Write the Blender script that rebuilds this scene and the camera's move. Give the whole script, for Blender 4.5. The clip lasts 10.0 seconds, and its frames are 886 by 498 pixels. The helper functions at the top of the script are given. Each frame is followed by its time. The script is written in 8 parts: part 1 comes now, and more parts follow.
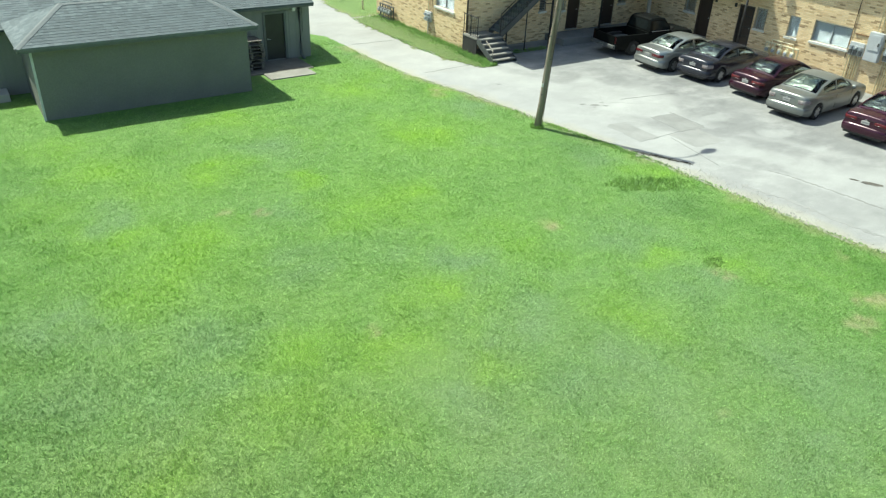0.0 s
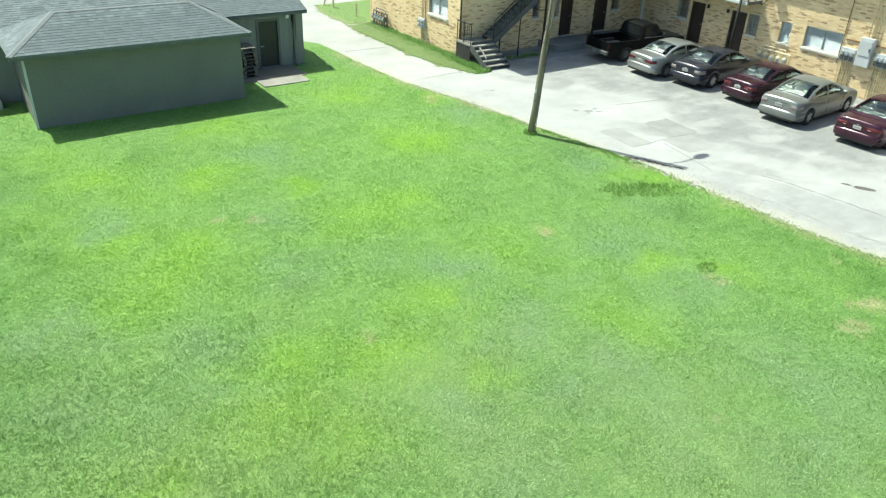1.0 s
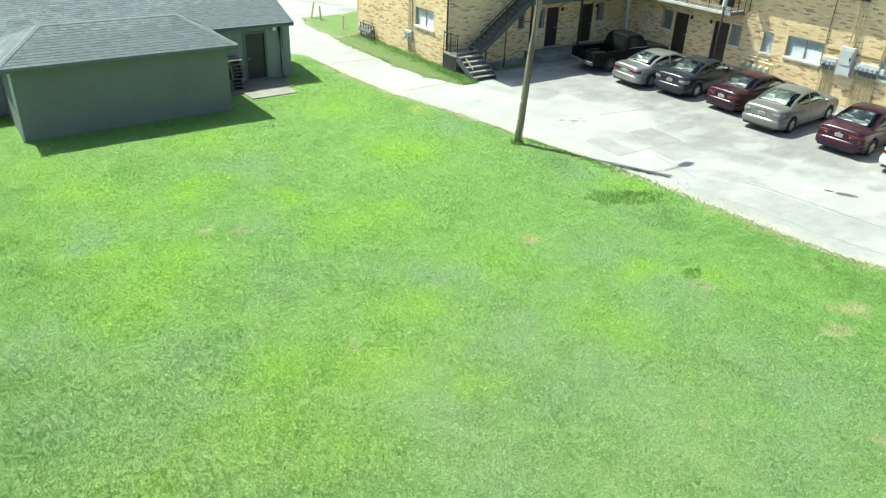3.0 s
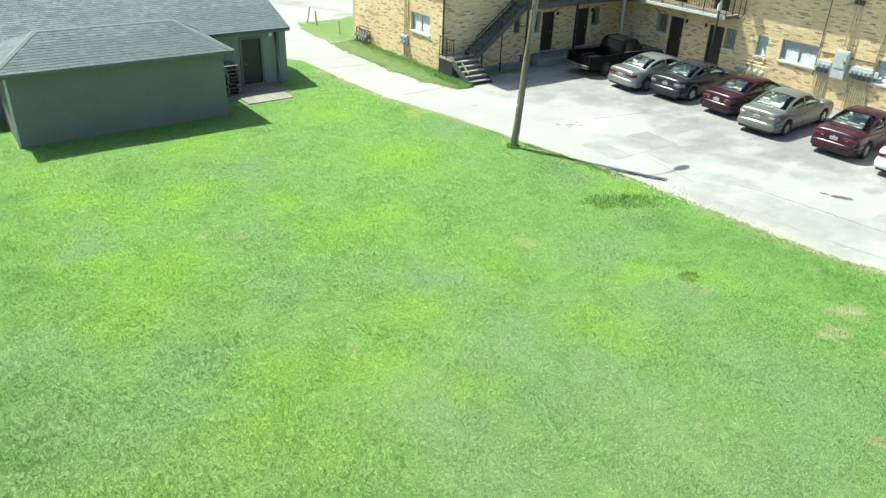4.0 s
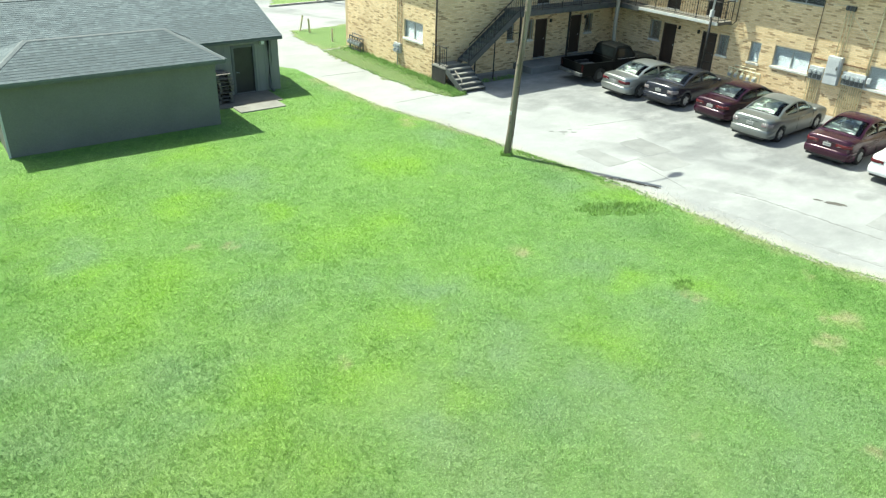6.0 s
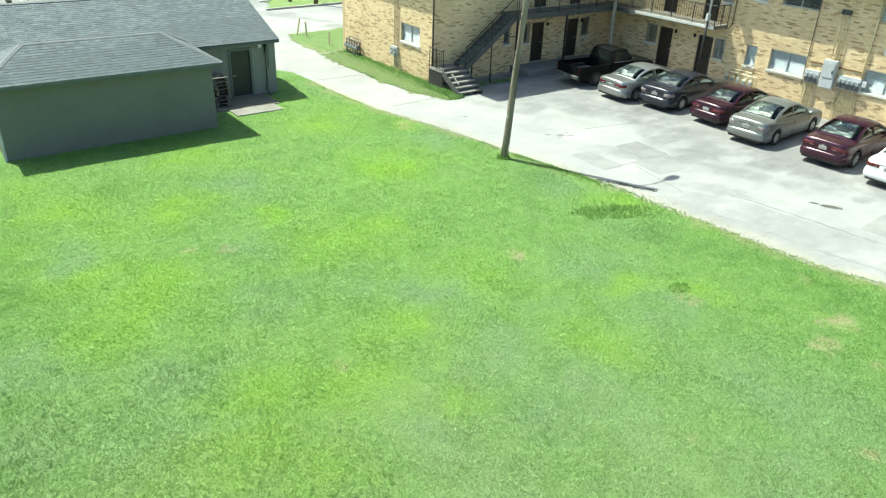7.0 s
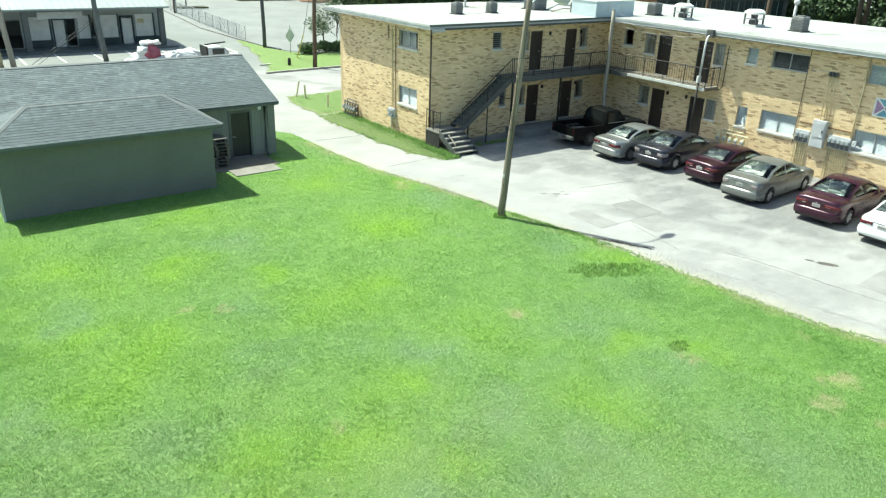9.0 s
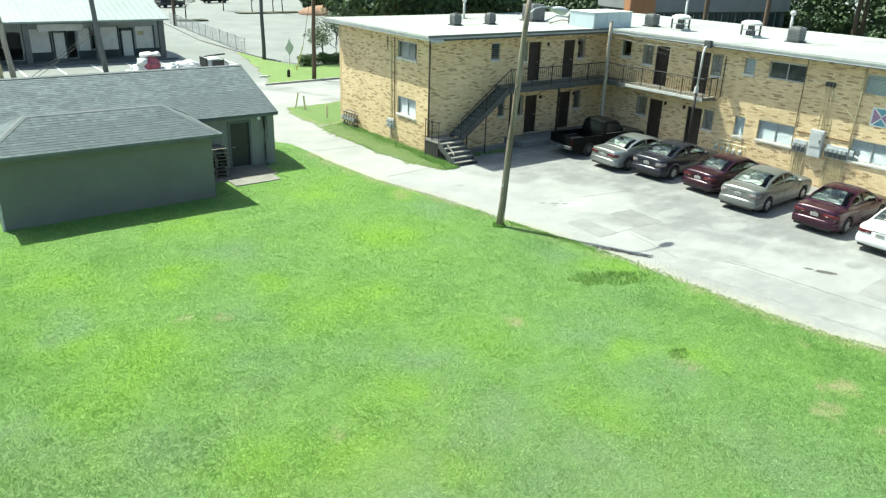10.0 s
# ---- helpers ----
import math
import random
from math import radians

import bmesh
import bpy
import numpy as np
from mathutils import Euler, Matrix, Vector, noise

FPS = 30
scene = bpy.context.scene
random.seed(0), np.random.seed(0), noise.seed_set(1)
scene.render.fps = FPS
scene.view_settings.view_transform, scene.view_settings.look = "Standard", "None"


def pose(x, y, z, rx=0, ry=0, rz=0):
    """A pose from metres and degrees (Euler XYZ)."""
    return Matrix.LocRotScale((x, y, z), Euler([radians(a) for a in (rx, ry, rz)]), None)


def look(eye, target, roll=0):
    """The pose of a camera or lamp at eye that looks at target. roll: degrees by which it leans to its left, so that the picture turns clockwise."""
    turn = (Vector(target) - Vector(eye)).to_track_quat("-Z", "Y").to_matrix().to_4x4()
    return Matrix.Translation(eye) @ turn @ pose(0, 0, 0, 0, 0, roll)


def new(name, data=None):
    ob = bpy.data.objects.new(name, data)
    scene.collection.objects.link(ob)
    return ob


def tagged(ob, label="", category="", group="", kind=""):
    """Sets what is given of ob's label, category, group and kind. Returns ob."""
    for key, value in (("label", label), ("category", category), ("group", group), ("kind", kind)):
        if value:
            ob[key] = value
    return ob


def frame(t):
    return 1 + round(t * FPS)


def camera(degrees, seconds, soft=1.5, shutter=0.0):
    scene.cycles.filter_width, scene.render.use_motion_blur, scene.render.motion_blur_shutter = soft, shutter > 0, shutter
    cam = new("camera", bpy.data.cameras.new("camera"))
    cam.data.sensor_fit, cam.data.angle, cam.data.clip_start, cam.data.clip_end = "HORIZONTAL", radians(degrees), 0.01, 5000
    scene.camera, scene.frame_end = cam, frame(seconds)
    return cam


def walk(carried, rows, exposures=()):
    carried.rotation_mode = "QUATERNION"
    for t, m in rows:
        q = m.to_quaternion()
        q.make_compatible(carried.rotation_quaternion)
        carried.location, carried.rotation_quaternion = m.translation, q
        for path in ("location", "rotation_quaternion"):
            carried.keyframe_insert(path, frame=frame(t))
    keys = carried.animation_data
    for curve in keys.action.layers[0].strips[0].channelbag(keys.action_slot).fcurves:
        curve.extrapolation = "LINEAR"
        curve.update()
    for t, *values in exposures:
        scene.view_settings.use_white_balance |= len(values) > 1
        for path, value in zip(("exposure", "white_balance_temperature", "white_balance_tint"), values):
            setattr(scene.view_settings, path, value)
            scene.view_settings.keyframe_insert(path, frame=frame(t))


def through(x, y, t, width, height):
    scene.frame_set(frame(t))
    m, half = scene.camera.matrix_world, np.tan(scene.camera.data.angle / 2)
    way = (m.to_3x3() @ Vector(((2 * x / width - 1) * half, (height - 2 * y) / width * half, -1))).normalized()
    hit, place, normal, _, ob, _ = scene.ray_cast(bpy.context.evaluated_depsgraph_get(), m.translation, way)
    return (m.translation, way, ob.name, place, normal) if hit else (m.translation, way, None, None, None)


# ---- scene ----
cam = camera(61.83, 10.0, 1.25)
PATH = [
    (0.0, pose(-0.133, 0.114, 9.616, 60.140, -2.225, -33.482)),
    (0.5, pose(-0.101, 0.101, 9.633, 60.362, -2.183, -33.597)),
    (1.0, pose(-0.087, 0.097, 9.600, 60.662, -2.173, -33.924)),
    (1.5, pose(-0.054, 0.033, 9.578, 60.928, -2.113, -34.180)),
    (2.0, pose(-0.018, -0.020, 9.577, 61.169, -2.118, -34.409)),
    (2.5, pose(-0.060, -0.039, 9.562, 61.411, -2.125, -34.632)),
    (4.0, pose(-0.086, -0.050, 9.583, 61.943, -1.985, -35.179)),
    (4.5, pose(-0.061, -0.012, 9.576, 62.080, -1.960, -35.318)),
    (5.0, pose(-0.029, 0.038, 9.585, 62.214, -1.915, -35.460)),
    (5.5, pose(0.018, 0.048, 9.605, 62.346, -1.859, -35.561)),
    (7.0, pose(0.070, 0.021, 9.619, 62.655, -1.902, -35.835)),
    (7.5, pose(0.063, 0.054, 9.646, 63.229, -1.924, -35.923)),
    (8.0, pose(0.071, 0.062, 9.653, 64.593, -1.895, -36.002)),
    (8.5, pose(0.054, 0.059, 9.646, 65.934, -1.876, -36.082)),
    (9.0, pose(0.030, 0.043, 9.624, 67.184, -1.850, -36.178)),
    (9.5, pose(0.022, -0.009, 9.562, 68.189, -1.807, -36.202)),
    (10.0, pose(-0.000, 0.000, 9.517, 68.139, -1.819, -36.280)),
]
# the clip's camera opens up a little in the first two seconds; its picture leans to green
walk(cam, PATH, [(0.0, 0.74, 6500, -8), (0.5, 0.89, 6500, -8), (1.0, 0.94, 6500, -8), (2.5, 1.00, 6500, -8), (7.0, 0.97, 6500, -8), (10.0, 0.92, 6500, -8)])

# ---- light: a high clear sun and the sky ----
SUN_WAY = Vector((-0.265, 0.56, 1.0)).normalized()      # towards the sun
SUN_ELEV = math.asin(SUN_WAY.z)
SUN_ROT = math.atan2(SUN_WAY.x, SUN_WAY.y)

world = bpy.data.worlds.new("sky")
scene.world = world
world.use_nodes = True
wn = world.node_tree.nodes
sky = wn.new("ShaderNodeTexSky")
sky.sky_type = "NISHITA"
sky.sun_disc = False
sky.sun_elevation = SUN_ELEV
sky.sun_rotation = SUN_ROT
sky.air_density, sky.dust_density, sky.ozone_density = 1.0, 2.4, 1.0
wn["Background"].inputs["Strength"].default_value = 0.11
world.node_tree.links.new(sky.outputs["Color"], wn["Background"].inputs["Color"])

sun_data = bpy.data.lights.new("sun", "SUN")
sun_data.energy, sun_data.angle, sun_data.color = 4.7, radians(0.55), (1.0, 0.955, 0.87)
sun = new("sun", sun_data)
sun.matrix_world = look(SUN_WAY * 120, (0, 0, 0))

# ---- helpers for materials ----


def nodes_of(name):
    m = bpy.data.materials.new(name)
    m.use_nodes = True
    nt = m.node_tree
    return m, nt, nt.nodes["Principled BSDF"]


def node(nt, kind, **values):
    n = nt.nodes.new(kind)
    for key, value in values.items():
        n.inputs[key].default_value = value
    return n


def ramp(nt, source, stops):
    r = nt.nodes.new("ShaderNodeValToRGB")
    el = r.color_ramp.elements
    while len(el) > 1:
        el.remove(el[-1])
    for k, (p, c) in enumerate(stops):
        e = el[0] if k == 0 else el.new(p)
        e.position, e.color = p, (*c, 1)
    nt.links.new(source, r.inputs[0])
    return r.outputs[0]


def mixed(nt, a, b, fac, blend="MIX"):
    n = nt.nodes.new("ShaderNodeMix")
    n.data_type, n.blend_type = "RGBA", blend
    for value, socket in ((a, n.inputs[6]), (b, n.inputs[7]), (fac, n.inputs[0])):
        if isinstance(value, bpy.types.NodeSocket):
            nt.links.new(value, socket)
        elif isinstance(value, (int, float)):
            socket.default_value = value
        else:
            socket.default_value = (*value, 1)
    return n.outputs[2]


def noise_of(nt, where, scale, detail=4, rough=0.6, stretch=None):
    if stretch:
        mp = nt.nodes.new("ShaderNodeMapping")
        mp.inputs["Scale"].default_value = stretch
        nt.links.new(where, mp.inputs["Vector"])
        where = mp.outputs[0]
    n = node(nt, "ShaderNodeTexNoise", Scale=scale, Detail=detail, Roughness=rough)
    nt.links.new(where, n.inputs["Vector"])
    return n.outputs["Fac"]


def bumped(nt, bsdf, height, strength, distance=0.01):
    b = node(nt, "ShaderNodeBump", Strength=strength, Distance=distance)
    nt.links.new(height, b.inputs["Height"])
    nt.links.new(b.outputs[0], bsdf.inputs["Normal"])


def object_coords(nt):
    return nt.nodes.new("ShaderNodeTexCoord").outputs["Object"]


def rough_mat(name, dark, light, scale=3.0, rough=0.8, bump=0.2, metal=0.0, fine=40.0, stains=None, stretch=None, vary=0.0):
    """A worn surface: two colours mixed at a broad and a fine scale, with relief, and stains where wanted."""
    m, nt, b = nodes_of(name)
    at = object_coords(nt)
    broad = noise_of(nt, at, scale, 5, 0.6, stretch)
    grain = noise_of(nt, at, fine, 3, 0.7, stretch)
    col = ramp(nt, broad, [(0.32, dark), (0.68, light)])
    tone = ramp(nt, grain, [(0.25, (0.72, 0.72, 0.72)), (0.75, (1.12, 1.12, 1.12))])
    col = mixed(nt, col, tone, 0.7, "MULTIPLY")
    if stains:
        spots = noise_of(nt, at, stains[1], 6, 0.7)
        col = mixed(nt, col, stains[0], ramp(nt, spots, [(stains[2], (0, 0, 0)), (stains[2] + 0.12, (1, 1, 1))]))
    if vary:
        info = nt.nodes.new("ShaderNodeObjectInfo")
        col = mixed(nt, col, ramp(nt, info.outputs["Random"], [(0, (1 - vary,) * 3), (1, (1 + vary,) * 3)]), 1.0, "MULTIPLY")
    nt.links.new(col, b.inputs["Base Color"])
    b.inputs["Roughness"].default_value, b.inputs["Metallic"].default_value = rough, metal
    if bump:
        bumped(nt, b, grain, bump)
    return m


def brick_mat():
    """Long buff bricks, about one in five dark, each of one colour with its own grain."""
    m, nt, b = nodes_of("buff_brick")
    at = object_coords(nt)
    geo = nt.nodes.new("ShaderNodeNewGeometry")
    info = nt.nodes.new("ShaderNodeObjectInfo")
    add = nt.nodes.new("ShaderNodeMath")
    fract = nt.nodes.new("ShaderNodeMath")
    fract.operation = "FRACT"
    nt.links.new(geo.outputs["Random Per Island"], add.inputs[0])
    nt.links.new(info.outputs["Random"], add.inputs[1])
    nt.links.new(add.outputs[0], fract.inputs[0])
    col = ramp(nt, fract.outputs[0], [(0.0, (0.72, 0.545, 0.325)), (0.3, (0.80, 0.63, 0.39)), (0.55, (0.85, 0.69, 0.445)), (0.76, (0.75, 0.575, 0.345)), (0.84, (0.61, 0.44, 0.255)), (0.93, (0.50, 0.35, 0.20)), (1.0, (0.39, 0.268, 0.155))])
    grain = noise_of(nt, at, 45, 4, 0.75)
    broad = noise_of(nt, at, 0.5, 4, 0.6)
    col = mixed(nt, col, ramp(nt, grain, [(0.25, (0.76, 0.76, 0.76)), (0.75, (1.14, 1.14, 1.14))]), 0.8, "MULTIPLY")
    col = mixed(nt, col, ramp(nt, broad, [(0.3, (0.88, 0.86, 0.83)), (0.7, (1.06, 1.06, 1.06))]), 0.9, "MULTIPLY")
    nt.links.new(col, b.inputs["Base Color"])
    b.inputs["Roughness"].default_value = 0.88
    bumped(nt, b, grain, 0.35, 0.008)
    return m


def lawn_mat(name, gain=1.0, through=0.0):
    """Grass whose tint follows the lawn's own patches: sunny turf, clover, dry straw and bare soil."""
    m, nt, b = nodes_of(name)
    att = nt.nodes.new("ShaderNodeAttribute")
    att.attribute_name = "tone"
    sep = nt.nodes.new("ShaderNodeSeparateColor")
    nt.links.new(att.outputs["Color"], sep.inputs[0])
    at = object_coords(nt)
    fine = noise_of(nt, at, 52, 4, 0.8)
    mid = noise_of(nt, at, 2.6, 5, 0.65)
    g = gain
    base = ramp(nt, mid, [(0.3, (0.122 * g, 0.238 * g, 0.056 * g)), (0.7, (0.190 * g, 0.316 * g, 0.092 * g))])
    col = mixed(nt, base, (0.188 * g, 0.334 * g, 0.044 * g), sep.outputs[0])
    col = mixed(nt, col, (0.168 * g, 0.270 * g, 0.112 * g), sep.outputs[1])
    deep = nt.nodes.new("ShaderNodeMath")
    deep.operation = "SUBTRACT"
    deep.inputs[0].default_value = 1.0
    nt.links.new(att.outputs["Alpha"], deep.inputs[1])
    col = mixed(nt, col, (0.092 * g, 0.196 * g, 0.040 * g), deep.outputs[0])
    col = mixed(nt, col, (0.33 * g, 0.282 * g, 0.17 * g), sep.outputs[2])
    col = mixed(nt, col, ramp(nt, fine, [(0.33, (0.54, 0.58, 0.52)), (0.67, (1.38, 1.34, 1.44))]), 0.9, "MULTIPLY")
    geo = nt.nodes.new("ShaderNodeNewGeometry")
    # tone differs per blade; the palest ones carry glints as colour
    col = mixed(nt, col, ramp(nt, geo.outputs["Random Per Island"], [(0, (0.50, 0.54, 0.45)), (0.6, (1.0, 1.0, 1.0)), (0.86, (1.22, 1.18, 1.26)), (1, (2.0, 1.85, 2.2))]), 0.9, "MULTIPLY")
    nt.links.new(col, b.inputs["Base Color"])
    b.inputs["Roughness"].default_value = 0.75
    b.inputs["Specular IOR Level"].default_value = 0.25
    if through:
        leaf = nt.nodes.new("ShaderNodeBsdfTranslucent")
        nt.links.new(col, leaf.inputs["Color"])
        both = nt.nodes.new("ShaderNodeMixShader")
        both.inputs[0].default_value = through
        nt.links.new(b.outputs[0], both.inputs[1])
        nt.links.new(leaf.outputs[0], both.inputs[2])
        nt.links.new(both.outputs[0], nt.nodes["Material Output"].inputs["Surface"])
    clump = noise_of(nt, at, 15, 4, 0.7)
    both_scales = nt.nodes.new("ShaderNodeMath")
    both_scales.operation = "MULTIPLY_ADD"
    both_scales.inputs[1].default_value = 1.6
    nt.links.new(clump, both_scales.inputs[0])
    nt.links.new(fine, both_scales.inputs[2])
    bumped(nt, b, both_scales.outputs[0], 0.75, 0.045)
    return m


def leaf_mat(name, dark, light, through=0.0):
    m, nt, b = nodes_of(name)
    geo = nt.nodes.new("ShaderNodeNewGeometry")
    col = ramp(nt, geo.outputs["Random Per Island"], [(0, dark), (1, light)])
    nt.links.new(col, b.inputs["Base Color"])
    b.inputs["Roughness"].default_value = 0.6
    b.inputs["Transmission Weight"].default_value = through
    return m


def pavement_mat():
    """Sun-bleached old asphalt and concrete: pale wear, grey patches, oil spots and cracks."""
    m, nt, b = nodes_of("worn_pavement")
    at = object_coords(nt)
    broad = noise_of(nt, at, 0.16, 5, 0.62)
    mid = noise_of(nt, at, 0.55, 6, 0.7, (1.0, 1.5, 1.0))
    grain = noise_of(nt, at, 38, 3, 0.8)
    att = nt.nodes.new("ShaderNodeAttribute")
    att.attribute_name = "tone"
    sep = nt.nodes.new("ShaderNodeSeparateColor")
    nt.links.new(att.outputs["Color"], sep.inputs[0])
    pale = ramp(nt, mid, [(0.3, (0.285, 0.289, 0.286)), (0.7, (0.358, 0.362, 0.358))])
    grey = ramp(nt, mid, [(0.34, (0.140, 0.143, 0.145)), (0.52, (0.200, 0.202, 0.203)), (0.70, (0.320, 0.319, 0.313))])
    col = mixed(nt, pale, grey, sep.outputs[0])
    col = mixed(nt, col, (0.205, 0.222, 0.214), sep.outputs[2])
    col = mixed(nt, col, (0.345, 0.332, 0.262), sep.outputs[1])
    col = mixed(nt, col, ramp(nt, broad, [(0.35, (0.84, 0.84, 0.85)), (0.65, (1.06, 1.06, 1.05))]), 0.9, "MULTIPLY")
    col = mixed(nt, col, ramp(nt, grain, [(0.25, (0.74, 0.74, 0.74)), (0.75, (1.14, 1.14, 1.14))]), 0.8, "MULTIPLY")
    spots = noise_of(nt, at, 1.5, 6, 0.75)
    col = mixed(nt, col, (0.09, 0.085, 0.08), ramp(nt, spots, [(0.70, (0, 0, 0)), (0.78, (0.75, 0.75, 0.75))]))
    cr = node(nt, "ShaderNodeTexVoronoi", Scale=0.33)
    cr.feature = "DISTANCE_TO_EDGE"
    warp = nt.nodes.new("ShaderNodeMix")
    warp.data_type = "VECTOR"
    nz = node(nt, "ShaderNodeTexNoise", Scale=1.4, Detail=5.0)
    nt.links.new(at, nz.inputs["Vector"])
    warp.inputs[0].default_value = 0.35
    nt.links.new(at, warp.inputs[4])
    nt.links.new(nz.outputs["Color"], warp.inputs[5])
    nt.links.new(warp.outputs[1], cr.inputs["Vector"])
    line = ramp(nt, cr.outputs["Distance"], [(0.0, (1, 1, 1)), (0.0035, (0.5, 0.5, 0.5)), (0.007, (0, 0, 0))])
    some = ramp(nt, broad, [(0.54, (0, 0, 0)), (0.64, (0.3, 0.3, 0.3))])
    col = mixed(nt, col, (0.12, 0.115, 0.105), mixed(nt, line, some, 1.0, "MULTIPLY"))
    nt.links.new(col, b.inputs["Base Color"])
    b.inputs["Roughness"].default_value = 0.9
    bumped(nt, b, grain, 0.25, 0.01)
    return m


def glass_mat(name, tint=(0.85, 0.92, 0.93), rough=0.02):
    m, nt, b = nodes_of(name)
    b.inputs["Base Color"].default_value = (*tint, 1)
    b.inputs["Roughness"].default_value = rough
    b.inputs["Transmission Weight"].default_value = 1.0
    b.inputs["IOR"].default_value = 1.45
    return m


def paint_mat(name, colour, flake=0.15, rough=0.3, metal=0.35, coat=0.5, lift=0.012):
    """Car paint under clear coat, a little dusty."""
    m, nt, b = nodes_of(name)
    at = object_coords(nt)
    dust = noise_of(nt, at, 1.8, 5, 0.65)
    fleck = noise_of(nt, at, 300, 2, 0.5)
    light = tuple(min(1.0, c * 1.18 + lift) for c in colour)
    dark = tuple(c * 0.85 for c in colour)
    col = mixed(nt, ramp(nt, fleck, [(0.3, dark), (0.7, light)]), (0.32, 0.30, 0.27), ramp(nt, dust, [(0.45, (0, 0, 0)), (0.8, (flake, flake, flake))]))
    nt.links.new(col, b.inputs["Base Color"])
    b.inputs["Metallic"].default_value, b.inputs["Roughness"].default_value = metal, rough
    b.inputs["Coat Weight"].default_value, b.inputs["Coat Roughness"].default_value = coat, 0.20
    return m


M = {}
M["pavement"] = pavement_mat()
M["brick"] = brick_mat()
M["mortar"] = rough_mat("buff_mortar", (0.53, 0.445, 0.32), (0.63, 0.54, 0.395), 0.8, 0.92, 0.3, fine=40)
M["brick_plain"] = rough_mat("buff_masonry", (0.52, 0.39, 0.23), (0.64, 0.49, 0.30), 2.0, 0.9, 0.3, fine=14)
M["lawn"] = lawn_mat("lawn_turf", 1.03)
M["blade"] = lawn_mat("grass_blades", 1.66, 0.38)
M["block"] = rough_mat("painted_block", (0.166, 0.170, 0.152), (0.196, 0.200, 0.180), 0.7, 0.75, 0.15, fine=26, stains=((0.145, 0.146, 0.122), 0.6, 0.62))
M["siding"] = rough_mat("painted_siding", (0.222, 0.230, 0.212), (0.262, 0.268, 0.248), 0.9, 0.7, 0.12, fine=30, stretch=(4, 4, 0.4))
M["trim_grey"] = rough_mat("grey_trim", (0.10, 0.112, 0.11), (0.14, 0.152, 0.15), 2.0, 0.6, 0.1)
M["trim_white"] = rough_mat("white_trim", (0.50, 0.51, 0.50), (0.64, 0.65, 0.64), 1.2, 0.6, 0.1, stains=((0.40, 0.39, 0.35), 1.3, 0.64))
M["fascia_grey"] = rough_mat("grey_fascia", (0.40, 0.41, 0.41), (0.50, 0.51, 0.51), 1.1, 0.55, 0.08)
M["membrane"] = rough_mat("white_roof_membrane", (0.315, 0.332, 0.317), (0.41, 0.428, 0.412), 0.3, 0.8, 0.15, fine=14, stains=((0.22, 0.22, 0.195), 0.35, 0.56))
M["concrete"] = rough_mat("concrete", (0.37, 0.36, 0.33), (0.50, 0.49, 0.46), 0.9, 0.88, 0.2, fine=34, stains=((0.22, 0.215, 0.195), 1.1, 0.62))
M["patch"] = rough_mat("patched_asphalt", (0.185, 0.187, 0.185), (0.25, 0.251, 0.247), 1.0, 0.9, 0.25, fine=36, stains=((0.11, 0.108, 0.105), 1.7, 0.6), vary=0.12)
M["dark_spot"] = rough_mat("oil_and_debris", (0.05, 0.047, 0.042), (0.12, 0.11, 0.095), 6.0, 0.85, 0.3)
M["iron"] = rough_mat("black_iron", (0.022, 0.022, 0.022), (0.05, 0.047, 0.043), 5.0, 0.5, 0.1, metal=0.3)
M["brown_metal"] = rough_mat("brown_metal", (0.07, 0.048, 0.035), (0.11, 0.075, 0.052), 3.0, 0.55, 0.1)
M["door_brown"] = rough_mat("brown_door", (0.030, 0.020, 0.015), (0.050, 0.034, 0.025), 2.0, 0.5, 0.1, stretch=(1, 1, 0.2))
M["door_grey"] = rough_mat("grey_door", (0.022, 0.024, 0.022), (0.034, 0.036, 0.032), 1.6, 0.5, 0.08)
M["pole_wood"] = rough_mat("weathered_pole", (0.15, 0.118, 0.093), (0.36, 0.305, 0.255), 4.0, 0.85, 0.8, fine=34, stretch=(3, 3, 0.10), stains=((0.07, 0.054, 0.043), 1.9, 0.57))
M["pole_brown"] = rough_mat("creosoted_pole", (0.085, 0.058, 0.04), (0.16, 0.115, 0.08), 2.0, 0.85, 0.4, fine=30, stretch=(3, 3, 0.12))
M["pole_pale"] = rough_mat("pale_pole", (0.27, 0.24, 0.195), (0.46, 0.42, 0.355), 2.2, 0.8, 0.3, fine=30, stretch=(3, 3, 0.2), stains=((0.12, 0.095, 0.07), 2.6, 0.6))
M["galvanised"] = rough_mat("galvanised_metal", (0.42, 0.44, 0.45), (0.56, 0.58, 0.59), 4.0, 0.45, 0.05, metal=0.55)
M["grey_box"] = rough_mat("grey_enamel", (0.44, 0.46, 0.48), (0.54, 0.56, 0.58), 3.0, 0.45, 0.05)
M["dark_grey"] = rough_mat("dark_grey_metal", (0.06, 0.065, 0.065), (0.11, 0.115, 0.115), 3.0, 0.6, 0.1)
M["meter_glass"] = rough_mat("meter_glass", (0.30, 0.33, 0.35), (0.42, 0.45, 0.47), 6.0, 0.15, 0.0)
M["blind"] = rough_mat("window_blind", (0.66, 0.74, 0.80), (0.76, 0.82, 0.87), 1.2, 0.7, 0.0)
M["interior"] = rough_mat("dark_interior", (0.02, 0.02, 0.02), (0.045, 0.043, 0.04), 1.0, 0.9, 0.0)
M["glass"] = glass_mat("window_glass", (0.96, 0.985, 0.99))
M["frame_alu"] = rough_mat("aluminium_frame", (0.40, 0.42, 0.43), (0.54, 0.56, 0.57), 4.0, 0.4, 0.0, metal=0.5)
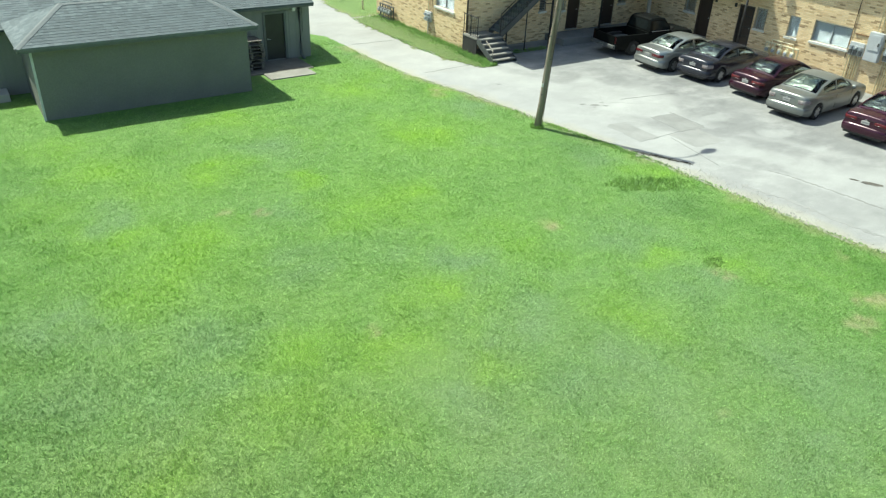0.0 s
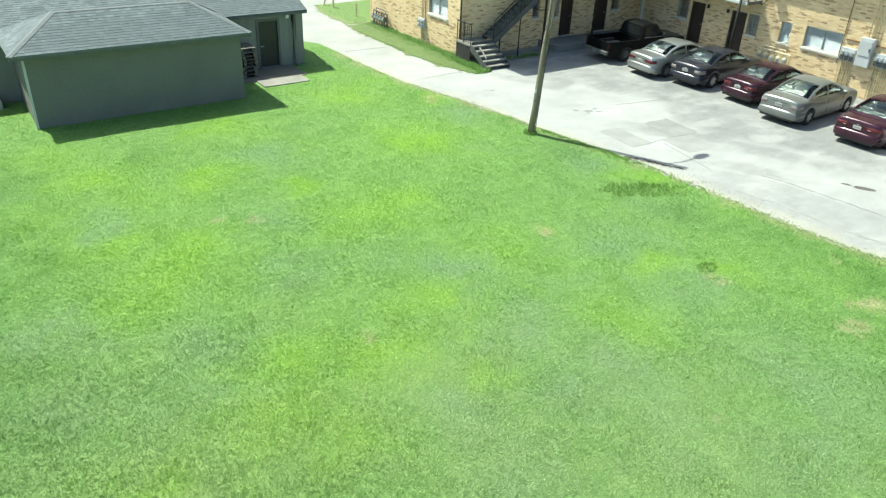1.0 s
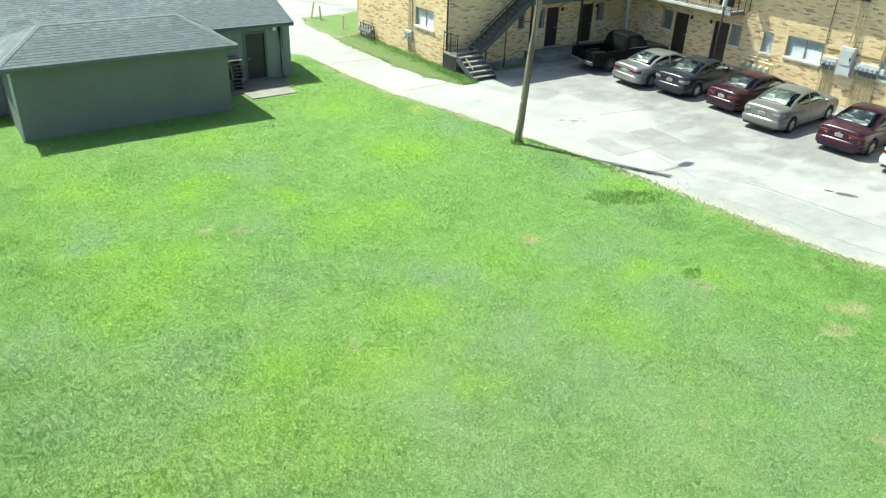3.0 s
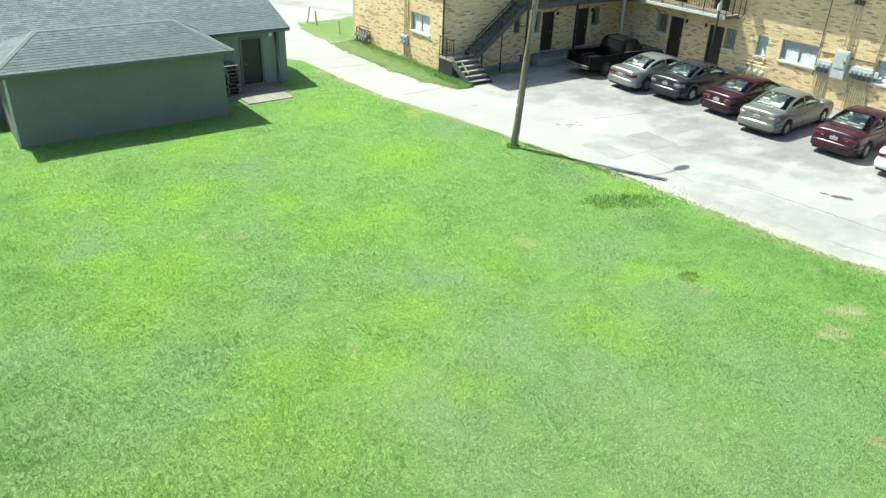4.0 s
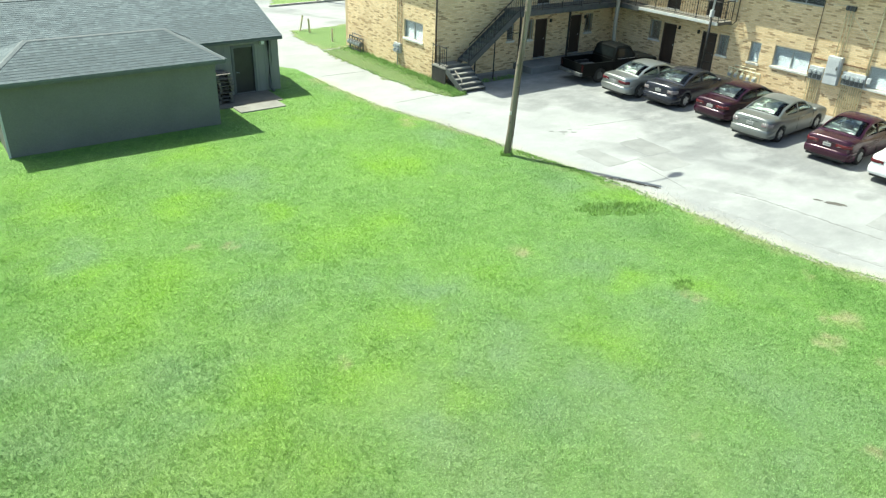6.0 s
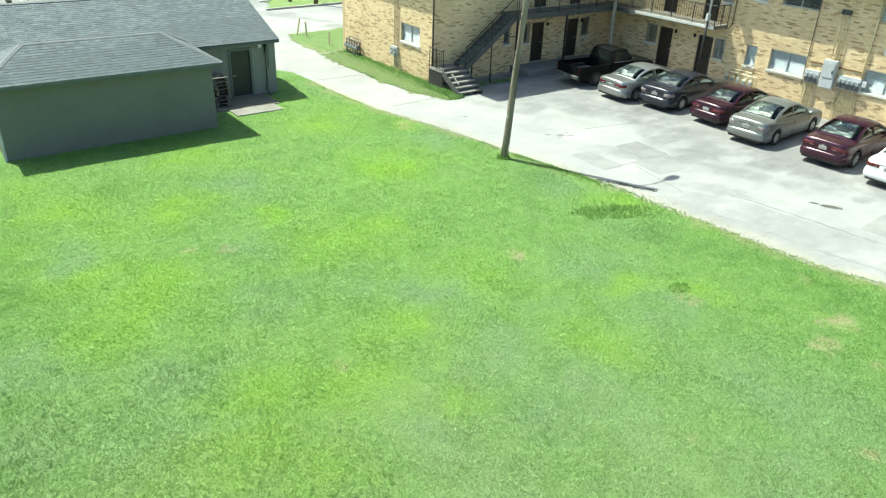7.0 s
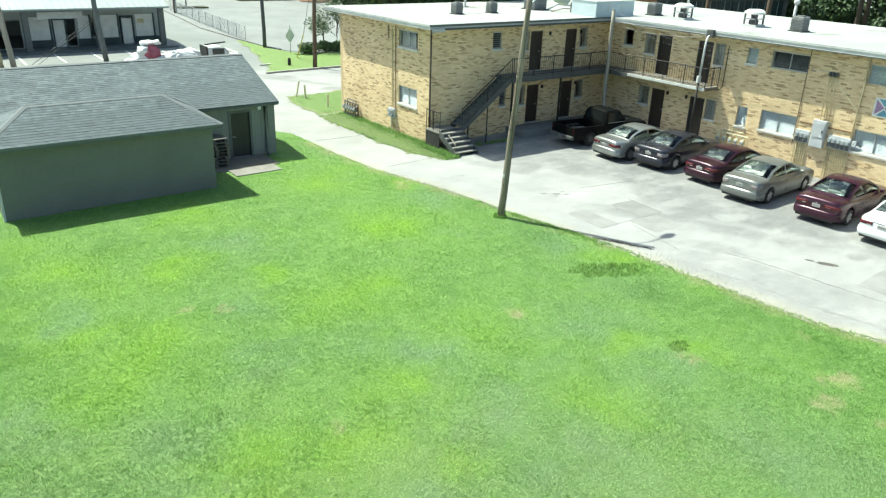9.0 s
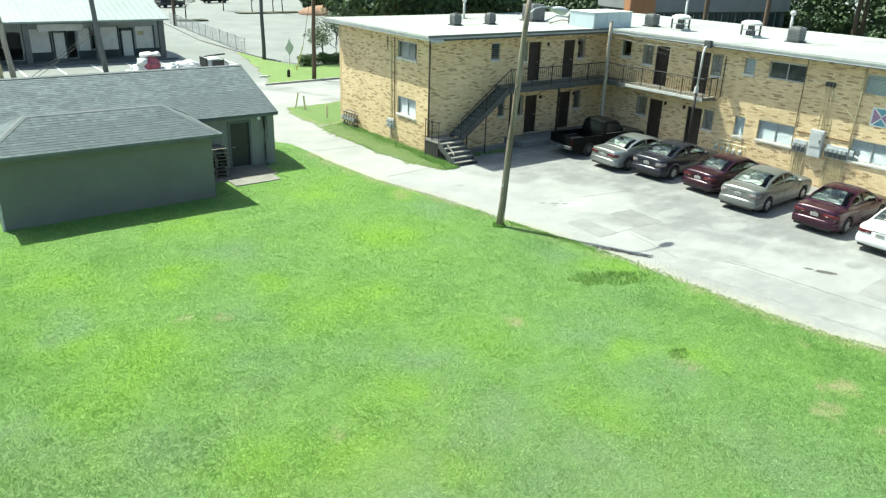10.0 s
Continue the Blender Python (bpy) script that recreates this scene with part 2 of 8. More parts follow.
M["sill"] = rough_mat("painted_sill", (0.58, 0.57, 0.53), (0.72, 0.71, 0.67), 3.0, 0.75, 0.1)
M["white_paint"] = rough_mat("white_paint", (0.66, 0.66, 0.64), (0.80, 0.80, 0.78), 2.0, 0.6, 0.05)
M["rubber"] = rough_mat("tyre_rubber", (0.016, 0.016, 0.016), (0.030, 0.030, 0.029), 8.0, 0.8, 0.1)
M["alloy"] = rough_mat("wheel_alloy", (0.42, 0.42, 0.43), (0.58, 0.58, 0.59), 6.0, 0.3, 0.0, metal=0.7)
M["car_glass"] = glass_mat("tinted_car_glass", (0.62, 0.74, 0.74), 0.015)
M["seat_grey"] = rough_mat("grey_seat_cloth", (0.11, 0.11, 0.108), (0.17, 0.17, 0.165), 4.0, 0.9, 0.1)
M["seat_beige"] = rough_mat("beige_seat_cloth", (0.40, 0.385, 0.34), (0.52, 0.50, 0.45), 4.0, 0.9, 0.1)
M["truck_glass"] = rough_mat("dark_truck_glass", (0.02, 0.026, 0.027), (0.032, 0.04, 0.042), 2.0, 0.06, 0.0)
M["tail_red"] = rough_mat("red_lamp_lens", (0.085, 0.006, 0.010), (0.12, 0.009, 0.013), 6.0, 0.15, 0.0)
M["tail_dark"] = rough_mat("dark_lamp_lens", (0.022, 0.003, 0.004), (0.03, 0.004, 0.005), 6.0, 0.25, 0.0)
M["dark_slab"] = rough_mat("dark_slab", (0.13, 0.12, 0.10), (0.20, 0.185, 0.16), 1.2, 0.9, 0.2, fine=24)
M["tail_pale"] = rough_mat("pale_lamp_lens", (0.17, 0.145, 0.15), (0.30, 0.27, 0.275), 9.0, 0.15, 0.0)
M["banner_purple"] = rough_mat("faded_purple_cloth", (0.30, 0.19, 0.33), (0.42, 0.28, 0.44), 4.0, 0.8, 0.1)
M["banner_teal"] = rough_mat("faded_teal_cloth", (0.13, 0.30, 0.40), (0.20, 0.40, 0.50), 4.0, 0.8, 0.1)
M["step_concrete"] = rough_mat("worn_step_concrete", (0.20, 0.192, 0.172), (0.275, 0.265, 0.24), 1.6, 0.9, 0.2, fine=34)
M["patch_pale"] = rough_mat("worn_patch", (0.185, 0.187, 0.184), (0.255, 0.256, 0.251), 1.0, 0.9, 0.25, fine=36)
M["patch_worn"] = rough_mat("half_worn_patch", (0.215, 0.217, 0.213), (0.29, 0.291, 0.285), 1.0, 0.9, 0.25, fine=36)
M["plate"] = rough_mat("dusty_plate", (0.36, 0.36, 0.35), (0.46, 0.46, 0.45), 9.0, 0.5, 0.0)
M["blind_beige"] = rough_mat("beige_curtain", (0.33, 0.30, 0.24), (0.42, 0.38, 0.31), 2.0, 0.85, 0.1)
M["blind_grey"] = rough_mat("pale_grey_curtain", (0.50, 0.51, 0.50), (0.62, 0.63, 0.61), 2.0, 0.85, 0.1)
M["meter_grey"] = rough_mat("weathered_meter_grey", (0.15, 0.155, 0.155), (0.24, 0.245, 0.245), 5.0, 0.6, 0.1)
M["weathered"] = rough_mat("weathered_boards", (0.11, 0.10, 0.09), (0.19, 0.175, 0.155), 5.0, 0.85, 0.15)
M["lamp_clear"] = rough_mat("clear_lamp_lens", (0.55, 0.56, 0.56), (0.70, 0.71, 0.71), 6.0, 0.12, 0.0)
M["black_plastic"] = rough_mat("black_plastic", (0.012, 0.012, 0.012), (0.024, 0.024, 0.024), 6.0, 0.5, 0.1)
M["shingle"] = rough_mat("slate_grey_shingle", (0.092, 0.114, 0.124), (0.130, 0.156, 0.167), 1.3, 0.9, 0.35, fine=60, vary=0.12)
nt = M["shingle"].node_tree
geo_in = nt.nodes.new("ShaderNodeNewGeometry")
old = nt.nodes["Principled BSDF"].inputs["Base Color"].links[0].from_socket
nt.links.new(mixed(nt, old, ramp(nt, geo_in.outputs["Random Per Island"], [(0, (0.78, 0.79, 0.8)), (0.6, (1.0, 1.0, 1.0)), (1, (1.24, 1.24, 1.22))]), 0.9, "MULTIPLY"), nt.nodes["Principled BSDF"].inputs["Base Color"])
M["ridge_cap"] = rough_mat("ridge_cap_shingle", (0.135, 0.152, 0.158), (0.17, 0.188, 0.194), 2.0, 0.9, 0.2)
M["rust_pipe"] = rough_mat("rusty_pipe", (0.16, 0.095, 0.05), (0.27, 0.165, 0.085), 6.0, 0.8, 0.2)
M["leaf_dark"] = leaf_mat("dark_foliage", (0.018, 0.040, 0.014), (0.060, 0.110, 0.034))
M["leaf_mid"] = leaf_mat("shrub_foliage", (0.030, 0.065, 0.018), (0.095, 0.165, 0.045))
M["leaf_pale"] = leaf_mat("pale_foliage", (0.11, 0.15, 0.085), (0.24, 0.28, 0.19))
M["bark"] = rough_mat("bark", (0.06, 0.046, 0.034), (0.13, 0.10, 0.075), 3.0, 0.9, 0.5, fine=24, stretch=(3, 3, 0.3))
M["rust_ground"] = rough_mat("red_brown_bank", (0.24, 0.145, 0.10), (0.35, 0.22, 0.15), 0.6, 0.95, 0.3)
M["mall_wall"] = rough_mat("pale_stucco", (0.33, 0.355, 0.35), (0.41, 0.435, 0.43), 0.5, 0.8, 0.1)
M["mall_roof"] = rough_mat("white_metal_roof", (0.29, 0.34, 0.335), (0.35, 0.40, 0.395), 0.4, 0.5, 0.05)
M["teal_dark"] = rough_mat("dark_teal_base", (0.03, 0.05, 0.055), (0.05, 0.075, 0.08), 1.0, 0.6, 0.1)
M["office_grey"] = rough_mat("grey_cladding", (0.25, 0.265, 0.28), (0.31, 0.325, 0.34), 0.4, 0.6, 0.05)
M["office_glass"] = rough_mat("dark_reflective_glass", (0.02, 0.04, 0.045), (0.035, 0.06, 0.065), 0.5, 0.3, 0.0)
M["orange_wall"] = rough_mat("orange_brick", (0.42, 0.20, 0.10), (0.52, 0.26, 0.14), 1.0, 0.85, 0.1)
M["blue_wall"] = rough_mat("blue_cladding", (0.04, 0.16, 0.42), (0.06, 0.20, 0.50), 0.5, 0.6, 0.0)
M["yellow_paint"] = rough_mat("yellow_paint", (0.55, 0.45, 0.16), (0.68, 0.57, 0.24), 3.0, 0.6, 0.1)
M["tan_post"] = rough_mat("tan_post", (0.50, 0.44, 0.27), (0.62, 0.55, 0.36), 3.0, 0.7, 0.1)
M["cream_post"] = rough_mat("cream_post", (0.60, 0.56, 0.38), (0.72, 0.67, 0.48), 3.0, 0.7, 0.1)
M["red_cloth"] = rough_mat("red_cloth", (0.26, 0.05, 0.08), (0.46, 0.16, 0.20), 3.0, 0.8, 0.2)
M["white_sheet"] = rough_mat("white_sheeting", (0.62, 0.63, 0.63), (0.80, 0.80, 0.80), 2.0, 0.6, 0.5, fine=8)
M["sky_blue"] = rough_mat("pale_blue_panel", (0.48, 0.56, 0.60), (0.58, 0.66, 0.70), 0.8, 0.6, 0.05)
# dark enough to carry tree shade in the yard's colour; also serves as mulch
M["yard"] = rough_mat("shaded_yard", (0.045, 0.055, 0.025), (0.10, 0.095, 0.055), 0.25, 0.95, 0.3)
M["wire"] = rough_mat("cable_sheath", (0.03, 0.03, 0.03), (0.06, 0.06, 0.06), 5.0, 0.6, 0.0)

# ---- helpers for meshes ----
PLACE = {}


def metres_uv(me):
    """UVs in metres: each face laid flat along its own main direction."""
    layer = me.uv_layers.new(name="metres")
    count = len(me.loops)
    co = np.empty(len(me.vertices) * 3, dtype=np.float32)
    me.vertices.foreach_get("co", co)
    co = co.reshape(-1, 3)
    vi = np.empty(count, dtype=np.int32)
    me.loops.foreach_get("vertex_index", vi)
    nor = np.empty(len(me.polygons) * 3, dtype=np.float32)
    me.polygons.foreach_get("normal", nor)
    total = np.empty(len(me.polygons), dtype=np.int32)
    me.polygons.foreach_get("loop_total", total)
    axis = np.repeat(np.abs(nor.reshape(-1, 3)).argmax(1), total)
    p = co[vi]
    uv = np.where((axis == 0)[:, None], p[:, [1, 2]], np.where((axis == 1)[:, None], p[:, [0, 2]], p[:, [0, 1]]))
    layer.data.foreach_set("uv", uv.astype(np.float32).ravel())


def mesh_of(name, bm, material, smooth=False):
    me = bpy.data.meshes.new(name)
    if smooth:
        for f in bm.faces:
            f.smooth = True
    bmesh.ops.recalc_face_normals(bm, faces=bm.faces[:])
    bm.to_mesh(me)
    bm.free()
    me.materials.append(material)
    if len(me.polygons):
        metres_uv(me)
    return me


def thing(name, label, category, m=None, group="", kind=""):
    """An Empty at the base of a thing of several parts."""
    ob = tagged(new(name), label, category, group, kind)
    ob.empty_display_size = 0.3
    ob.matrix_basis = m if m is not None else Matrix.Identity(4)
    PLACE[ob] = ob.matrix_basis.copy()
    return ob


def single(name, bm, material, label, category, group="", kind="", m=None, smooth=False):
    """A thing that is one mesh."""
    ob = tagged(new(name, mesh_of(name, bm, material, smooth)), label, category, group, kind)
    if m is not None:
        ob.matrix_basis = m
    PLACE[ob] = ob.matrix_basis.copy()
    return ob


def part(name, bm, material, parent, label="", smooth=False, local=False, kind=""):
    """One mesh under a thing or a part; its points are in the world's metres, or the parent's own with local."""
    me = bm if isinstance(bm, bpy.types.Mesh) else mesh_of(name, bm, material, smooth)
    ob = tagged(new(name, me), label, "", "", kind)
    ob.parent = parent
    if local:
        PLACE[ob] = PLACE[parent].copy()
    else:
        ob.matrix_parent_inverse = PLACE[parent].inverted()
        PLACE[ob] = Matrix.Identity(4)
    return ob


def box(bm, x0, x1, y0, y1, z0, z1):
    v = [bm.verts.new((x, y, z)) for z in (z0, z1) for x, y in ((x0, y0), (x1, y0), (x1, y1), (x0, y1))]
    for f in ((0, 3, 2, 1), (4, 5, 6, 7), (0, 1, 5, 4), (1, 2, 6, 5), (2, 3, 7, 6), (3, 0, 4, 7)):
        bm.faces.new([v[i] for i in f])
    return v


def boxes(*rows, bevel=0.0):
    bm = bmesh.new()
    for r in rows:
        box(bm, *r)
    if bevel:
        bmesh.ops.bevel(bm, geom=bm.edges[:], offset=bevel, segments=2, affect="EDGES", profile=0.6)
    return bm


def tube(bm, points, radius, sides=8, caps=True):
    """A round bar along points; radius may be a list, one for each point."""
    pts = [Vector(p) for p in points]
    rad = radius if isinstance(radius, (list, tuple)) else [radius] * len(pts)
    rings = []
    for i, p in enumerate(pts):
        way = (pts[min(i + 1, len(pts) - 1)] - pts[max(i - 1, 0)]).normalized()
        side = way.cross(Vector((0, 0, 1)))
        if side.length < 0.05:
            side = way.cross(Vector((0, 1, 0)))
        side.normalize()
        up = side.cross(way)
        rings.append([bm.verts.new(p + (side * math.cos(a) + up * math.sin(a)) * rad[i]) for a in (2 * math.pi * k / sides for k in range(sides))])
    for a, b in zip(rings, rings[1:]):
        for k in range(sides):
            bm.faces.new((a[k], a[(k + 1) % sides], b[(k + 1) % sides], b[k]))
    if caps:
        bm.faces.new(rings[0][::-1])
        bm.faces.new(rings[-1])


def bar(points, radius, sides=8):
    bm = bmesh.new()
    tube(bm, points, radius, sides)
    return bm


def prism(bm, outline, z0, z1):
    """An outline in plan, drawn up from z0 to z1."""
    low = [bm.verts.new((x, y, z0)) for x, y in outline]
    high = [bm.verts.new((x, y, z1)) for x, y in outline]
    n = len(outline)
    bm.faces.new(low[::-1])
    bm.faces.new(high)
    for i in range(n):
        bm.faces.new((low[i], low[(i + 1) % n], high[(i + 1) % n], high[i]))


def quad_mesh(name, verts, faces, material, tone=None):
    me = bpy.data.meshes.new(name)
    me.from_pydata(verts, [], faces)
    me.materials.append(material)
    if tone is not None:
        a = me.color_attributes.new("tone", "FLOAT_COLOR", "POINT")
        a.data.foreach_set("color", np.asarray(tone, dtype=np.float32).ravel())
    return me


def wall_with_openings(axis, at, depth, u0, u1, z0, z1, openings):
    """A wall across one axis ('x' or 'y') whose face stands at 'at' and whose body reaches 'depth' behind it,
    with openings (ua, ub, za, zb) that go right through it."""
    bm = bmesh.new()
    us = sorted({u0, u1, *(o[0] for o in openings), *(o[1] for o in openings)})
    zs = sorted({z0, z1, *(o[2] for o in openings), *(o[3] for o in openings)})
    made = {}

    def vert(i, k, n):
        if (i, k, n) not in made:
            p = (at + depth * n, us[i], zs[k]) if axis == "x" else (us[i], at + depth * n, zs[k])
            made[i, k, n] = bm.verts.new(p)
        return made[i, k, n]

    def solid(i, k):
        if not (0 <= i < len(us) - 1 and 0 <= k < len(zs) - 1):
            return False
        u, z = (us[i] + us[i + 1]) / 2, (zs[k] + zs[k + 1]) / 2
        return not any(o[0] < u < o[1] and o[2] < z < o[3] for o in openings)
    for i in range(len(us) - 1):
        for k in range(len(zs) - 1):
            if not solid(i, k):
                continue
            for n in (0, 1):
                bm.faces.new([vert(i, k, n), vert(i + 1, k, n), vert(i + 1, k + 1, n), vert(i, k + 1, n)])
            for di, dk, a, b in ((-1, 0, (0, 0), (0, 1)), (1, 0, (1, 0), (1, 1)), (0, -1, (0, 0), (1, 0)), (0, 1, (0, 1), (1, 1))):
                if not solid(i + di, k + dk):
                    bm.faces.new([vert(i + a[0], k + a[1], 0), vert(i + b[0], k + b[1], 0), vert(i + b[0], k + b[1], 1), vert(i + a[0], k + a[1], 1)])
    return bm


def vnoise(x, y, cell, seed):
    """Smooth value noise, 0 to 1."""
    r = np.random.RandomState(seed).rand(128, 128)
    u, v = np.asarray(x) / cell + 40, np.asarray(y) / cell + 40
    i, j = np.floor(u).astype(int), np.floor(v).astype(int)
    fu, fv = u - i, v - j
    fu, fv = fu * fu * (3 - 2 * fu), fv * fv * (3 - 2 * fv)
    g = lambda a, b: r[a % 128, b % 128]
    return (g(i, j) * (1 - fu) + g(i + 1, j) * fu) * (1 - fv) + (g(i, j + 1) * (1 - fu) + g(i + 1, j + 1) * fu) * fv

# ---- ground: one paved sheet to the horizon, with lawn, strips and verges laid on it ----
EDGE_Y = [-30, -6, 0, 4, 6.9, 7.8, 9.3, 11, 13, 15, 17.1, 18.8, 20.1, 21.4, 22.5, 24.4, 26.2, 28.2, 30.4, 34.9, 37.5]
EDGE_X = [27.5, 23.6, 22.4, 21.4, 20.2, 19.85, 19.55, 19.4, 19.24, 19.12, 18.75, 18.38, 18.16, 18.02, 17.82, 17.45, 16.95, 16.6, 16.45, 16.2, 14.6]
SUNNY = [(2.7, 16.0, 1.8), (2.3, 18.3, 1.4), (4.2, 17.5, 1.0), (3.4, 20.6, 1.3), (4.7, 11.8, 1.3), (3.6, 10.3, 0.85), (5.9, 10.8, 0.8), (8.2, 12.0, 0.85), (11.6, 9.1, 0.8), (11.2, 13.3, 1.1), (9.4, 16.9, 1.4), (8.3, 19.5, 0.6), (3.0, 23.1, 1.2), (1.9, 25.3, 1.0), (13.3, 21.0, 1.8), (13.6, 27.2, 1.8), (16.6, 25.1, 0.7), (18.1, 15.0, 0.7), (15.7, 9.2, 0.5), (14.1, 10.3, 0.65), (1.0, 20.8, 0.9), (1.2, 10.1, 0.6), (4.3, 8.9, 0.7), (7.9, 9.5, 0.6), (8.0, 25.6, 1.1), (6.0, 21.5, 0.9)]
CLOVER = [(9.3, 13.0, 0.9), (8.1, 14.6, 0.7), (9.3, 10.3, 1.0), (10.1, 8.4, 0.9), (8.3, 8.0, 0.75), (6.7, 8.4, 0.75), (2.8, 13.2, 0.9), (1.2, 14.4, 0.7), (2.1, 11.4, 1.1), (0.4, 15.4, 1.0), (-0.1, 12.4, 1.3), (13.4, 8.9, 1.1), (12.9, 6.5, 1.3), (13.2, 4.8, 1.5), (9.4, 5.8, 1.2), (6.6, 6.7, 0.9), (10.5, 4.1, 1.2), (14.5, 12.1, 1.0), (8.3, 22.3, 0.9), (2.6, 20.1, 0.6), (16.7, 12.7, 0.9), (6.8, 17.8, 0.6), (17.1, 16.8, 0.9), (5.8, 15.0, 0.7), (16.2, 22.6, 0.8)]
DRY = [(16.8, 6.2, 0.45), (15.7, 6.2, 0.36), (16.2, 5.2, 0.26), (16.4, 6.6, 0.25), (18.8, 8.2, 0.22), (14.6, 9.1, 0.2), (15.2, 9.2, 0.2), (13.0, 13.6, 0.34), (5.2, 18.8, 0.3), (6.4, 18.1, 0.27), (6.5, 11.5, 0.17), (2.2, 11.0, 0.12), (13.0, 3.8, 0.25), (10.4, 5.6, 0.2), (16.6, 25.0, 0.4)]

DEEP = [(0.4, 24.2, 1.3), (-0.2, 20.9, 1.5), (0.7, 18.3, 1.0), (-0.5, 17.0, 1.2), (4.7, 23.8, 0.8), (17.2, 23.2, 0.6), (17.7, 21.4, 0.55), (17.0, 17.6, 0.8), (17.1, 12.4, 0.7), (17.9, 10.8, 0.7), (18.6, 9.3, 0.8), (18.5, 7.4, 0.9), (15.9, 25.6, 0.7), (-0.3, 13.9, 0.9), (-1.0, 12.0, 1.0), (18.2, 6.2, 0.8)]


def lawn_edge(y):
    return np.interp(y, EDGE_Y, EDGE_X) + 0.22 * (vnoise(y, 0 * y, 0.8, 5) - 0.5) + 0.12 * (vnoise(y, 0 * y, 0.25, 6) - 0.5)


def lawn_tone(x, y):
    """How sunny, clovery and dry the turf is at each place (three channels)."""
    x, y = np.asarray(x, float), np.asarray(y, float)
    wx = x + 0.9 * (vnoise(x, y, 0.9, 11) - 0.5) + 0.35 * (vnoise(x, y, 0.22, 16) - 0.5)
    wy = y + 0.9 * (vnoise(x, y, 0.9, 12) - 0.5) + 0.35 * (vnoise(x, y, 0.22, 17) - 0.5)
    out = []
    for spots, lift, soft in ((SUNNY, 0.30, 1.5), (CLOVER, 0.25, 1.5), (DRY, 0.0, 1.0)):
        v = np.zeros_like(x)
        for cx, cy, r in spots:
            d = np.hypot(wx - cx, wy - cy) / r
            v = np.maximum(v, np.clip(soft * (1.25 - d), 0, 1) ** 1.3 if not soft > 1.2 else np.exp(-(d * 0.80) ** 2))
        if lift:
            n = 0.6 * vnoise(x, y, 1.9, 21 + len(spots)) + 0.4 * vnoise(x, y, 0.5, 31 + len(spots))
            v = np.clip(0.80 * v * (0.4 + n) + np.clip(n - 0.58, 0, 1) * 0.9, 0, 1)
        else:
            v = v * (0.28 + 0.60 * vnoise(x, y, 0.16, 41))
        out.append(v)
    worn = 0.6 * np.clip(1 - (np.interp(y, EDGE_Y, EDGE_X) - x) / (0.15 + 0.9 * vnoise(x, y, 0.5, 44)), 0, 1)
    worn = worn * np.where((y > 15.8) & (y < 21.5), 0.5, 1.0)
    worn = np.where((y < 33) & (x < np.interp(y, EDGE_Y, EDGE_X) + 0.4), worn, 0)
    out[1] = np.clip(out[1] + 0.2 * np.clip((13 - y) / 6, 0, 1) * np.clip((12 - x) / 6, 0, 1) * (0.4 + vnoise(x, y, 1.3, 46)), 0, 1)
    near = np.clip((17 - np.hypot(x, y)) / 7, 0, 1) * (0.03 + 0.16 * np.clip(vnoise(x, y, 1.7, 47) * 0.6 + vnoise(x, y, 0.3, 48) * 0.5 - 0.2, 0, 1))
    out[2] = np.clip(np.maximum(out[2], worn) + near, 0, 1)
    deep = np.zeros_like(x)
    for cx, cy, r in DEEP:
        deep = np.maximum(deep, np.exp(-((np.hypot(wx - cx, wy - cy) / r) * 0.85) ** 2))
    deep = np.clip(0.58 * deep * (0.3 + 1.1 * vnoise(x, y, 0.35, 49)), 0, 0.8)
    return np.stack([*out, 1 - deep], -1)


def lawn_height(x, y):
    rim = np.clip((np.interp(y, EDGE_Y, EDGE_X) - x) / 1.2, 0, 1)
    foot = np.clip((14.42 - 0.28 * (x - 17.2) - y) / 0.22, 0, 1) * np.clip((y - 12.9 + 0.28 * (x - 17.2)) / 1.2, 0, 1)
    hollow = 0.10 * foot * np.clip(1.5 - np.abs(x - 17.35) / 0.75, 0, 1)
    return 0.006 - hollow * (0.3 + 0.7 * rim) + rim * (0.03 + 0.05 * (vnoise(x, y, 3.1, 51) - 0.5) + 0.02 * (vnoise(x, y, 0.7, 52) - 0.5)) 


# sun-bleached and grey areas of the lot: middle, reach along x and along y
BLEACHED = [(23.0, 20.3, 2.0, 2.3), (22.4, 22.5, 1.4, 1.7), (23.1, 13.5, 0.5, 0.5), (25.4, 13.3, 0.55, 0.5), (25.2, 15.0, 0.8, 0.6), (23.3, 12.0, 0.9, 0.9), (22.1, 15.4, 1.3, 0.9), (23.6, 10.0, 0.9, 0.9), (16.9, 33.1, 1.6, 2.4), (18.4, 26.6, 1.2, 1.8), (24.6, 17.2, 0.9, 0.5)]
GREYED = [(25.7, 23.0, 1.6, 0.9), (26.4, 19.9, 1.7, 1.1), (23.7, 15.9, 0.9, 0.5), (22.2, 13.0, 0.7, 0.5), (25.1, 12.4, 0.5, 0.35), (25.7, 10.1, 0.7, 0.4), (26.4, 16.9, 1.6, 0.8), (26.9, 13.9, 1.6, 0.75), (27.1, 11.3, 1.5, 0.6), (22.5, 24.2, 1.3, 1.0), (26.0, 8.6, 1.2, 0.7)]


